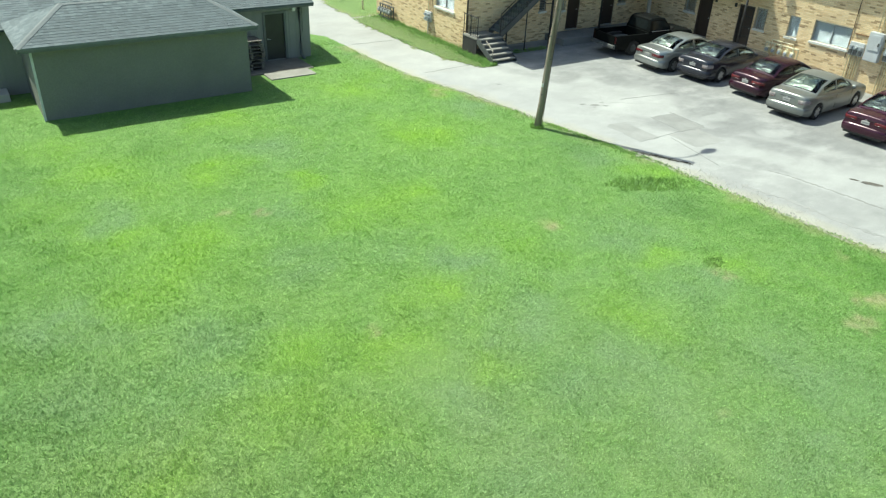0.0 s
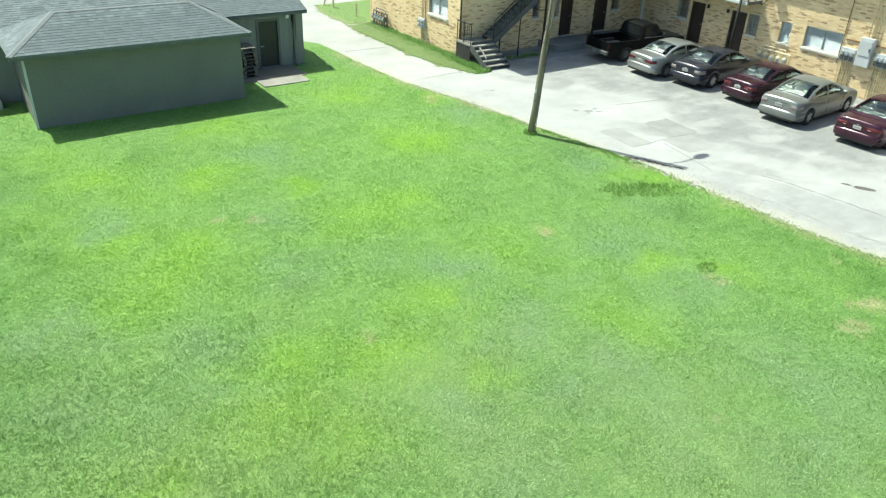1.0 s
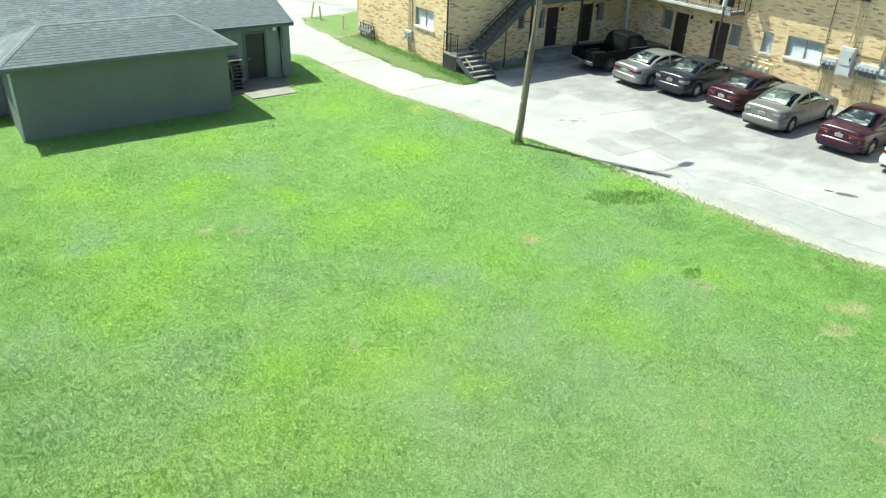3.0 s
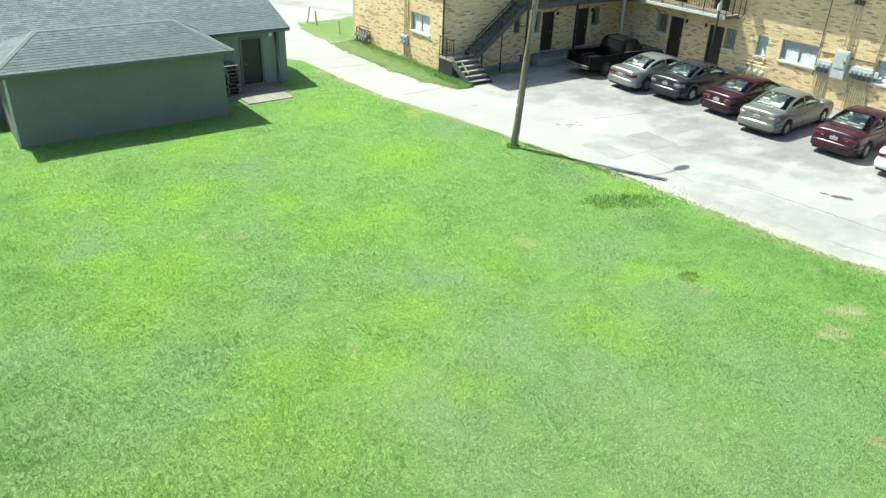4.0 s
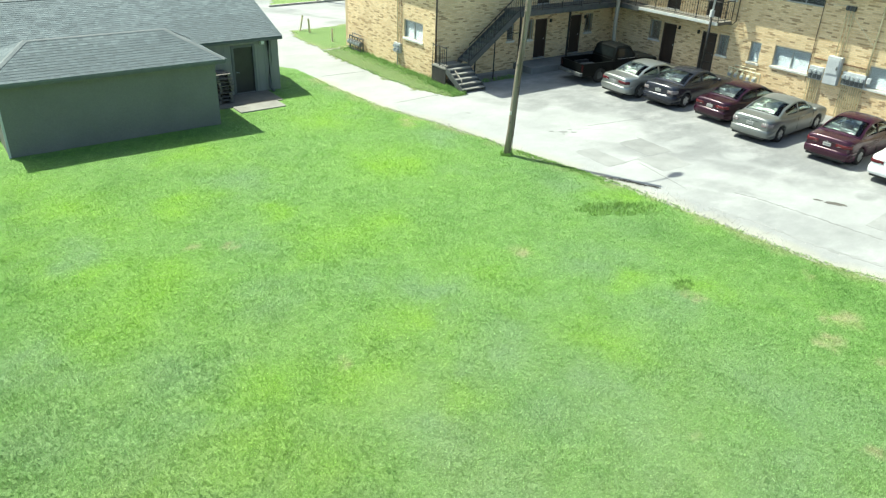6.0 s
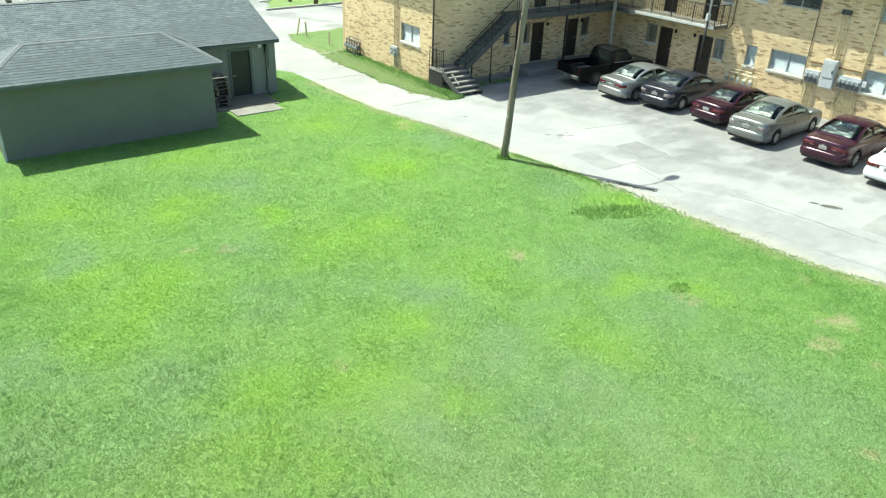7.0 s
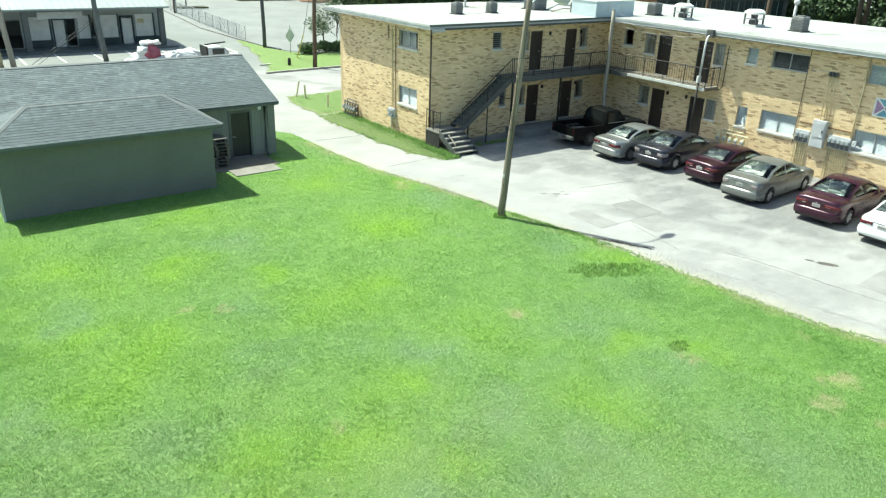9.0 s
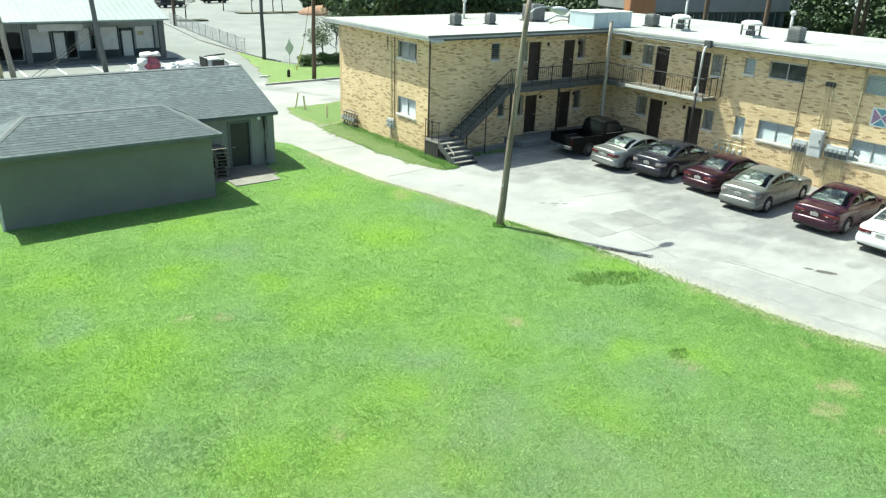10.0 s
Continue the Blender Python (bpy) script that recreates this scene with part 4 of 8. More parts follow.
walkway = single("walkway", boxes((26.3, XL - 0.01, 28.25, YB - 0.01, -0.05, 0.33), (32.2, XL - 0.01, 21.6, 28.25, -0.05, 0.33), bevel=0.015), M["patch"], "raised concrete walk along the ground-floor doors", "walkway", kind="structure")


def railing(name, runs, label, pitch=0.145):
    """Iron railing along straight runs (start, end) at foot level: top and bottom rail, posts and balusters."""
    base = Vector(runs[0][0])
    ob = thing(name, label, "railing", pose(*base))
    for a, b in runs:
        a, b = Vector(a), Vector(b)
        up = Vector((0, 0, 1))
        flat = Vector((b.x - a.x, b.y - a.y, 0)).length
        for h, r in ((0.95, 0.024), (0.10, 0.016)):
            part("rail", bar([a + up * h, b + up * h], r, 6), M["iron"], ob)
        count = max(2, int(flat / 1.6) + 1)
        for k in range(count + 1):
            p = a.lerp(b, k / count)
            part("post", bar([p, p + up * 1.0], 0.022, 6), M["iron"], ob)
        bal = bmesh.new()
        tube(bal, [(0, 0, 0.08), (0, 0, 0.95)], 0.0105, 4, False)
        me = mesh_of("baluster", bal, M["iron"])
        n = int(flat / pitch)
        for k in range(1, n):
            p = a.lerp(b, k / n)
            o = part("baluster", me, None, ob)
            o.location = p
    return ob


railing("balcony_railing", [((25.5, YG - 0.04, 3.17), (XG - 0.04, YG - 0.04, 3.17)), ((XG - 0.04, YG - 0.04, 3.17), (XG - 0.04, 22.0, 3.17)), ((XG - 0.04, 22.0, 3.17), (XL - 0.08, 22.0, 3.17))], "black wrought-iron gallery railing with slim balusters")

# ---- outdoor stair: short flight to a landing, then a flight along the wall ----
stairs = thing("staircase", "steel outdoor stair with concrete treads and black railing", "staircase", pose(21.6, 27.2, 0))
LZ = 0.88
for k in range(5):
    y = 27.15 + 0.27 * k
    z = LZ * (k + 1) / 5
    part("tread", boxes((21.02, 22.32, y, y + 0.31, z - 0.05, z), bevel=0.008), M["step_concrete"], stairs)
    part("riser", boxes((21.06, 22.28, y + 0.275, y + 0.285, z, z + 0.125)), M["dark_grey"], stairs)
part("landing", boxes((20.95, 22.35, 28.5, YB - 0.06, LZ - 0.07, LZ), bevel=0.008), M["step_concrete"], stairs)
for x in (20.99, 22.33):
    bm = bmesh.new()
    pts = [(27.1, 0.0), (27.3, 0.0), (28.52, LZ - 0.22), (28.52, LZ + 0.02), (28.4, LZ + 0.02), (27.1, 0.16)]
    low = [bm.verts.new((x - 0.02, y, z)) for y, z in pts]
    high = [bm.verts.new((x + 0.02, y, z)) for y, z in pts]
    bm.faces.new(low)
    bm.faces.new(high[::-1])
    for i in range(len(pts)):
        bm.faces.new((low[i], high[i], high[(i + 1) % len(pts)], low[(i + 1) % len(pts)]))
    part("stringer", bm, M["dark_grey"], stairs)
# added dark sheet standing for the shade in the open space below the landing
part("skirt", boxes((20.97, 21.01, 28.5, YB - 0.07, -0.05, LZ - 0.07)), M["interior"], stairs, "dark panel for the shade in the open space under the landing")
X0, X1, Z1 = 22.35, 25.42, 3.17
STEPS = 12
for k in range(STEPS):
    x = X0 + (X1 - X0) * k / STEPS
    z = LZ + (Z1 - LZ) * (k + 1) / (STEPS + 1)
    part("tread", boxes((x, x + 0.29, YG + 0.04, YB - 0.4, z - 0.045, z)), M["trim_grey"], stairs)
    part("riser", boxes((x + 0.25, x + 0.262, YG + 0.05, YB - 0.41, z - 0.005, z + 0.175)), M["trim_grey"], stairs)
for y in (YG + 0.02, YB - 0.38):
    bm = bmesh.new()
    pts = [(X0 - 0.05, LZ - 0.12), (X0 + 0.12, LZ - 0.10), (X1 + 0.05, Z1 - 0.22), (X1 + 0.05, Z1 + 0.02), (X1 - 0.1, Z1 + 0.02), (X0 - 0.05, LZ + 0.14)]
    low = [bm.verts.new((x, y - 0.022, z)) for x, z in pts]
    high = [bm.verts.new((x, y + 0.022, z)) for x, z in pts]
    bm.faces.new(low)
    bm.faces.new(high[::-1])
    for i in range(len(pts)):
        bm.faces.new((low[i], high[i], high[(i + 1) % len(pts)], low[(i + 1) % len(pts)]))
    part("stringer", bm, M["dark_grey"], stairs, "grey steel stringer")
part("support", bar([(22.75, YG + 0.02, 0), (22.75, YG + 0.02, 1.05)], 0.04, 6), M["iron"], stairs)
part("support", bar([(23.95, YG + 0.02, 0), (23.95, YG + 0.02, 1.95)], 0.032, 6), M["iron"], stairs)
part("brace", bar([(24.7, YG + 0.02, 2.35), (25.2, YG + 0.02, 2.15), (25.46, YG + 0.02, 2.15)], 0.022, 6), M["iron"], stairs)
railing("stair_railing", [((X0, YG, LZ + 0.06), (X1, YG, Z1 + 0.02))], "black iron stair railing with slim balusters")
railing("landing_railing", [((20.99, YB - 0.1, LZ), (20.99, 28.5, LZ))], "black iron landing railing")
single("newel_post", bar([(20.97, 27.2, 0), (20.97, 27.2, 0.6), (20.97, 27.75, 0.95)], 0.03, 8), M["pole_pale"], "pale bent pipe post at the stair foot", "post")

# wall lamps beside doors
for x, y, z in ((31.3, YB - 0.06, 2.3), (28.7, YB - 0.06, 2.3), (XL - 0.06, 24.95, 2.35), (XL - 0.06, 23.75, 2.35), (29.0, YB - 0.06, 5.1), (31.35, YB - 0.06, 5.1)):
    ob = thing("wall_lamp", "small black wall lantern beside a door", "lamp", pose(x, y, z), "wall lamps")
    part("lantern", boxes((x - 0.05, x + 0.05, y - 0.05, y + 0.05, z - 0.09, z + 0.09), bevel=0.015), M["iron"], ob)
    part("bracket", boxes((x - 0.02, x + 0.06, y - 0.02, y + 0.06, z - 0.03, z + 0.03)), M["iron"], ob)

# ---- meters, service gear and pipes on the walls ----


def meter_row(name, axis, at, u0, u1, z, count, label, feet=True):
    """A row of electricity meters: backing trough, round glass meters and conduits to the ground."""
    def rect(a, b, c, d, n0, n1):
        return (at + n0, at + n1, a, b, c, d) if axis == "x" else (a, b, at + n0, at + n1, c, d)
    ob = thing(name, label, "electric meters", pose(at, u0, z) if axis == "x" else pose(u0, at, z), "meter rows")
    part("trough", boxes(rect(u0, u1, z - 0.28, z + 0.28, -0.14, -0.005), bevel=0.012), M["grey_box"], ob)
    for k in range(count):
        u = u0 + (u1 - u0) * (k + 0.5) / count
        bm = bmesh.new()
        turn = pose(at - 0.14, u, z + 0.08, 0, -90, 0)
        bmesh.ops.create_cone(bm, cap_ends=True, segments=14, radius1=0.085, radius2=0.075, depth=0.13, matrix=turn @ Matrix.Translation((0, 0, 0.065)))
        m = part("meter", bm, M["meter_glass"], ob, "round glass meter", smooth=False)
        part("meter_ring", boxes(rect(u - 0.09, u + 0.09, z - 0.25, z - 0.04, -0.16, -0.141), bevel=0.006), M["dark_grey"], m)
        if feet:
            for du in (-0.05, 0.05):
                part("conduit", bar([(at - 0.06, u + du, z - 0.28), (at - 0.06, u + du, 0.02)], 0.024, 6), M["tan_post"], ob)
    return ob


meter_row("meter_row", "x", XL, 16.85, 17.5, 1.72, 3, "row of grey electricity meters with conduits on brick")
meter_row("meter_row", "x", XL, 14.95, 15.95, 1.78, 5, "longer row of grey electricity meters with conduits")
panel = thing("electrical_cabinet", "large grey electrical service cabinet on the brick wall", "electrical cabinet", pose(XL, 16.4, 1.3))
part("cabinet", boxes((XL - 0.26, XL - 0.005, 16.1, 16.72, 1.38, 2.6), bevel=0.02), M["grey_box"], panel)
part("cover", boxes((XL - 0.285, XL - 0.262, 16.16, 16.66, 1.85, 2.5), bevel=0.008), M["grey_box"], panel)
part("latch", boxes((XL - 0.3, XL - 0.286, 16.18, 16.24, 2.05, 2.2)), M["dark_grey"], panel)
for k, y in enumerate((16.15, 16.35, 16.55)):
    part("conduit", bar([(XL - 0.1, y * 0.75 + 16.35 * 0.25, 2.55), (XL - 0.1, y * 0.75 + 4.1075, 4.6)], 0.02, 8), M["tan_post"], panel, "pale riser conduit", smooth=True)
    part("weatherhead", boxes((XL - 0.2, XL - 0.04, y * 0.75 + 4.05, y * 0.75 + 4.155, 4.55, 4.75), bevel=0.02), M["dark_grey"], panel)
part("rack", boxes((XL - 0.05, XL - 0.006, 14.98, 17.45, 2.3, 2.36)), M["rust_pipe"], panel)
part("rack_drop", bar([(XL - 0.05, 15.02, 2.33), (XL - 0.05, 14.99, 1.9)], 0.03, 8), M["rust_pipe"], panel, "rusty brown pipe")
part("conduit", bar([(XL - 0.07, 15.0, 1.6), (XL - 0.07, 15.0, 5.55)], 0.035, 8), M["tan_post"], panel, "pale riser conduit", smooth=True)
part("junction_box", boxes((XL - 0.12, XL - 0.005, 14.72, 14.9, 1.75, 2.0), bevel=0.01), M["grey_box"], panel)

# gas meters behind the cars and by the end wall


def gas_meters(name, m, count, length, label, body, pipe):
    """A manifold pipe with round-shouldered gas meters hung from it, in its own metres: along x, wall behind at +y."""
    ob = thing(name, label, "gas meters", m, "gas meter banks")
    part("manifold", bar([(0, 0, 0), (0, 0, 0.75), (length, 0, 0.75), (length, 0, 0)], 0.042, 8), pipe, ob, local=True)
    part("lower_pipe", bar([(0.05, -0.12, 0.12), (length - 0.05, -0.12, 0.12)], 0.03, 8), pipe, ob, local=True)
    part("upper_pipe", bar([(length * 0.15, 0.06, 0.62), (length * 0.15, 0.06, 0.90), (length * 0.8, 0.06, 0.90), (length * 0.8, 0.06, 0.70)], 0.026, 8), pipe, ob, local=True)
    for k in range(count):
        x = length * (k + 0.6) / (count + 0.2)
        g = part("meter", boxes((x - 0.1, x + 0.1, -0.18, 0.0, 0.32, 0.6), bevel=0.04), body, ob, local=True)
        part("drop_pipe", bar([(x + 0.07, -0.09, 0.34), (x + 0.07, -0.09, -0.26)], 0.028, 6), pipe, g, local=True)
        part("regulator", bar([(x, -0.09, 0.58), (x, -0.09, 0.80)], 0.036, 8), pipe, g, local=True)
        bm = bmesh.new()
        bmesh.ops.create_cone(bm, cap_ends=True, segments=12, radius1=0.09, radius2=0.07, depth=0.07, matrix=pose(x, -0.215, 0.46, 90, 0, 0))
        part("dial", bm, M["meter_glass"], g, local=True)
    return ob


gas_meters("gas_meters", pose(XL - 0.28, 21.45, 0.33, 0, 0, -90), 5, 1.75, "bank of cream gas meters and pipes against brick", M["cream_post"], M["cream_post"])
gas_meters("gas_meters", pose(XB - 0.22, 37.9, 0.0, 0, 0, -90), 5, 1.5, "bank of grey gas meters on pipes beside the end wall", M["meter_grey"], M["dark_grey"])
em = thing("wall_meters", "cluster of small electric meters on the brick end wall", "electric meters", pose(XB, 33.0, 1.0))
part("trough", boxes((XB - 0.13, XB - 0.004, 32.78, 33.35, 0.72, 1.22), bevel=0.012), M["grey_box"], em)
for k in range(2):
    for q in range(2):
        bm = bmesh.new()
        bmesh.ops.create_cone(bm, cap_ends=True, segments=12, radius1=0.08, radius2=0.07, depth=0.12, matrix=pose(XB - 0.19, 32.93 + 0.26 * k, 0.86 + 0.22 * q, 0, -90, 0))
        part("meter", bm, M["meter_glass"], em, "round glass meter")
part("conduit", bar([(XB - 0.05, 33.1, 1.22), (XB - 0.05, 33.1, 5.3)], 0.026, 8), M["tan_post"], em)
part("conduit", bar([(XB - 0.05, 32.78, 1.22), (XB - 0.05, 32.78, 5.45)], 0.02, 8), M["brown_metal"], em)
part("conduit", bar([(XB - 0.05, 33.45, 4.75), (XB - 0.05, 33.45, 5.45)], 0.02, 8), M["brown_metal"], em)
part("conduit", bar([(XB - 0.06, 33.1, 0.72), (XB - 0.06, 33.1, 0.0)], 0.03, 8), M["galvanised"], em)

# framed sign hung on the long front
banner = thing("wall_banner", "square banner of faded purple, teal and white on brick wall", "banner", pose(XL, 14.0, 3.6))
part("cloth", boxes((XL - 0.02, XL - 0.006, 13.55, 14.42, 3.2, 4.0)), M["white_paint"], banner)
bm = bmesh.new()
for pts in ([(14.34, 3.28), (14.34, 3.92), (13.98, 3.6)], [(13.63, 3.28), (13.63, 3.92), (13.98, 3.6)]):
    bm.faces.new([bm.verts.new((XL - 0.025, y, z)) for y, z in pts])
part("purple_field", bm, M["banner_purple"], banner)
bm = bmesh.new()
for pts in ([(14.26, 3.25), (13.71, 3.25), (13.98, 3.54)], [(14.26, 3.95), (13.71, 3.95), (13.98, 3.66)]):
    bm.faces.new([bm.verts.new((XL - 0.027, y, z)) for y, z in pts])
part("teal_field", bm, M["banner_teal"], banner)

# ---- rooftop gear ----


def roof_hood(x, y, label):
    """A kitchen exhaust fan: low curb, dark motor between slim legs, and a pale overhanging cap."""
    ob = thing("exhaust_fan", label, "roof vent", pose(x, y, ZR + 0.012), "roof vents")
    part("base", boxes((-0.42, 0.42, -0.42, 0.42, 0, 0.10), bevel=0.01), M["trim_white"], ob, local=True)
    bm = bmesh.new()
    tube(bm, [(0, 0, 0.10), (0, 0, 0.30), (0, 0, 0.34), (0, 0, 0.62)], [0.24, 0.24, 0.17, 0.17], 12)
    part("motor", bm, M["dark_grey"], ob, local=True)
    for dx in (-0.33, 0.33):
        for dy in (-0.33, 0.33):
            part("leg", boxes((dx - 0.035, dx + 0.035, dy - 0.035, dy + 0.035, 0.10, 0.66)), M["dark_grey"], ob, local=True)
    part("cross_bar", boxes((-0.36, 0.36, -0.36, -0.32, 0.36, 0.41)), M["galvanised"], ob, local=True)
    part("cross_bar", boxes((-0.36, -0.32, -0.36, 0.36, 0.36, 0.41)), M["galvanised"], ob, local=True)
    bm = bmesh.new()
    tube(bm, [(0, 0, 0.62), (0, 0, 0.66), (0, 0, 0.74), (0, 0, 0.84), (0, 0, 0.86)], [0.50, 0.54, 0.52, 0.34, 0.10], 16)
    part("cap", bm, M["white_paint"], ob, "pale metal cap", local=True)
    return ob


def condenser(x, y, w, h, label):
    """An outdoor cooling unit on a curb: louvred sides and a top grille."""
    ob = thing("condenser_unit", label, "air conditioner", pose(x, y, ZR + 0.012), "roof units")
    part("curb", boxes((-w * 0.62, w * 0.62, -w * 0.6, w * 0.6, 0, 0.06)), M["dark_grey"], ob, local=True)
    part("cabinet", boxes((-w / 2, w / 2, -w / 2, w / 2, 0.07, h), bevel=0.03), M["meter_grey"], ob, local=True)
    n = 7
    for k in range(n):
        z = 0.14 + (h - 0.24) * k / n
        part("louvre", boxes((-w / 2 - 0.012, w / 2 + 0.012, -w / 2 - 0.012, w / 2 + 0.012, z, z + 0.025)), M["trim_grey"], ob, local=True)
    bm = bmesh.new()
    bmesh.ops.create_cone(bm, cap_ends=True, segments=16, radius1=w * 0.38, radius2=w * 0.34, depth=0.05, matrix=Matrix.Translation((0, 0, h + 0.02)))
    part("fan_grille", bm, M["dark_grey"], ob, local=True)
    return ob


def flue(x, y, h):
    ob = thing("flue_pipe", "white flue pipe with a round cap on the roof", "flue", pose(x, y, ZR + 0.012), "roof flues")
    part("pipe", bar([(0, 0, 0), (0, 0, h)], 0.07, 10), M["trim_white"], ob, local=True, smooth=True)
    bm = bmesh.new()
    bmesh.ops.create_uvsphere(bm, u_segments=12, v_segments=8, radius=0.15, matrix=pose(0, 0, h) @ Matrix.Diagonal((1, 1, 0.9, 1)))
    part("cap", bm, M["trim_white"], ob, local=True, smooth=True)
    part("flashing", boxes((-0.16, 0.16, -0.16, 0.16, 0, 0.05), bevel=0.02), M["galvanised"], ob, local=True)


condenser(25.18, 32.98, 0.46, 0.6, "grey condenser unit on a dark curb on the white roof")
condenser(27.56, 32.94, 0.44, 0.58, "grey condenser unit on a dark curb on the white roof")
condenser(36.5, 28.95, 0.6, 0.68, "grey condenser unit on the white roof")
condenser(37.1, 20.4, 0.62, 0.72, "grey condenser unit on the white roof")
condenser(31.7, 33.9, 0.95, 0.95, "larger dark condenser unit on the white roof")
roof_hood(36.15, 26.7, "metal exhaust fan with a pale cap on the roof")
roof_hood(36.95, 22.85, "metal exhaust fan with a pale cap on the roof")
flue(28.4, 36.4, 1.05)
flue(38.1, 21.35, 1.3)
flue(38.4, 28.1, 1.6)
box_ob = thing("roof_hatch_housing", "pale blue sheet-metal housing at the roof corner", "roof housing", pose(33.5, 29.5, ZR))
part("side_panel", boxes((31.8, 34.9, 29.15, 29.21, ZR + 0.012, ZR + 0.82)), M["sky_blue"], box_ob)
part("side_panel", boxes((31.8, 31.86, 29.21, 31.0, ZR + 0.012, ZR + 0.82)), M["sky_blue"], box_ob)
part("side_panel", boxes((34.84, 34.9, 29.21, 31.0, ZR + 0.012, ZR + 0.82)), M["sky_blue"], box_ob)
part("lid", boxes((31.76, 34.94, 29.11, 31.04, ZR + 0.82, ZR + 0.86), bevel=0.012), M["white_paint"], box_ob)
for x in (32.8, 33.85):
    part("panel_seam", boxes((x, x + 0.03, 29.135, 29.149, ZR + 0.03, ZR + 0.80)), M["trim_white"], box_ob)
duct = thing("roof_duct", "low grey duct and cable tangle on the roof", "duct", pose(33.0, 32.0, ZR + 0.012))
part("duct_box", boxes((32.7, 33.4, 31.5, 32.0, ZR + 0.012, ZR + 0.55), bevel=0.03), M["dark_grey"], duct)
part("pipe", bar([(31.9, 33.0, ZR + 0.10), (32.3, 32.6, ZR + 0.42), (32.8, 32.2, ZR + 0.36), (33.1, 31.9, ZR + 0.30)], 0.06, 8), M["galvanised"], duct, smooth=True)
part("pipe", bar([(31.5, 32.3, ZR + 0.03), (32.1, 32.0, ZR + 0.22), (32.75, 31.7, ZR + 0.2)], 0.035, 8), M["pole_pale"], duct, smooth=True)

# ---- the grey outbuilding: a long gabled block with a hipped annex in front ----
outbuilding = thing("outbuilding", "grey painted block outbuilding with slate-grey shingle roofs", "building", pose(6.0, 28.3, 0))
AX0, AX1, AY0, AY1 = 2.2, 9.76, 28.32, 31.95
BX0, BX1, BY0, BY1 = -16.0, 13.98, 31.9, 39.6


part("wall", boxes((AX0, AX1, AY0, AY0 + 0.2, -0.1, 2.62)), M["block"], outbuilding, "smooth painted annex wall")
part("wall", boxes((AX0, AX0 + 0.2, AY0 + 0.2, AY1 - 0.06, -0.1, 2.62)), M["block"], outbuilding)
part("wall", boxes((AX1 - 0.2, AX1, AY0 + 0.2, AY1 - 0.06, -0.1, 2.62)), M["block"], outbuilding)
part("corner_board", boxes((AX0 - 0.03, AX0 + 0.05, AY0 - 0.025, AY0 - 0.002, -0.05, 2.6)), M["trim_white"], outbuilding, "pale corner strip")
DX0, DX1 = 11.82, 12.8
part("wall", wall_with_openings("y", BY0, 0.2, BX0, BX1, -0.1, 2.62, [(DX0, DX1, 0.08, 2.15)]), M["siding"], outbuilding, "grey vertical siding")
k = 10.2
while k < BX1 - 0.1:
    if not (DX0 - 0.12 < k < DX1 + 0.1):
        part("batten", boxes((k, k + 0.035, BY0 - 0.010, BY0 - 0.002, 0.0, 2.5)), M["siding"], outbuilding)
    k += 0.31
bm = bmesh.new()
gable = [(BY0 + 0.2, -0.1), (BY1, -0.1), (BY1, 2.5), (35.75, 3.92), (BY0 + 0.2, 2.62)]
low = [bm.verts.new((BX1 - 0.2, y, z)) for y, z in gable]
high = [bm.verts.new((BX1, y, z)) for y, z in gable]
bm.faces.new(low)
bm.faces.new(high[::-1])
for i in range(len(gable)):
    bm.faces.new((low[i], high[i], high[(i + 1) % len(gable)], low[(i + 1) % len(gable)]))
part("gable_wall", bm, M["siding"], outbuilding)
part("wall", boxes((BX0, BX1 - 0.2, BY1 - 0.2, BY1, -0.1, 2.5)), M["block"], outbuilding)
part("wall", boxes((BX0, BX0 + 0.2, BY0 + 0.2, BY1 - 0.2, -0.1, 2.5)), M["block"], outbuilding)
gd = part("door", boxes((DX0 + 0.05, DX1 - 0.05, BY0 + 0.06, BY0 + 0.11, 0.1, 2.1), bevel=0.006), M["door_grey"], outbuilding, "dark grey-green steel door")
part("door_frame", boxes((DX0 - 0.06, DX0 + 0.05, BY0 - 0.03, BY0 + 0.14, 0.02, 2.2), (DX1 - 0.05, DX1 + 0.06, BY0 - 0.03, BY0 + 0.14, 0.02, 2.2), (DX0 + 0.05, DX1 - 0.05, BY0 - 0.03, BY0 + 0.14, 2.1, 2.2)), M["trim_grey"], gd)
bm = bmesh.new()
bmesh.ops.create_uvsphere(bm, u_segments=10, v_segments=6, radius=0.035, matrix=Matrix.Translation((DX0 + 0.14, BY0 + 0.03, 1.02)))
tube(bm, [(DX0 + 0.14, BY0 + 0.03, 1.02), (DX0 + 0.26, BY0 + 0.02, 1.0)], 0.016, 6)
part("door_handle", bm, M["galvanised"], gd, "silver lever handle", smooth=True)
part("downpipe", bar([(13.47, BY0 - 0.08, 2.42), (13.47, BY0 - 0.08, 0.2), (13.52, BY0 - 0.32, 0.06)], 0.065, 8), M["trim_grey"], outbuilding, "dark grey downpipe", smooth=True)
part("wall_light", boxes((13.1, 13.26, BY0 - 0.2, BY0 - 0.003, 2.18, 2.36), bevel=0.03), M["white_paint"], outbuilding, "small white security light")
part("conduit", bar([(13.62, BY0 - 0.03, 2.45), (13.62, BY0 - 0.03, 1.2)], 0.014, 6), M["trim_grey"], outbuilding)

# roof bodies under the shingles
EZ, RZ = 2.66, 3.6                                # annex eave and ridge
EX0, EX1, EY0, EY1, RY = 1.8, 10.09, 27.98, 32.0, 30.0
RX0, RX1 = 3.66, 8.46


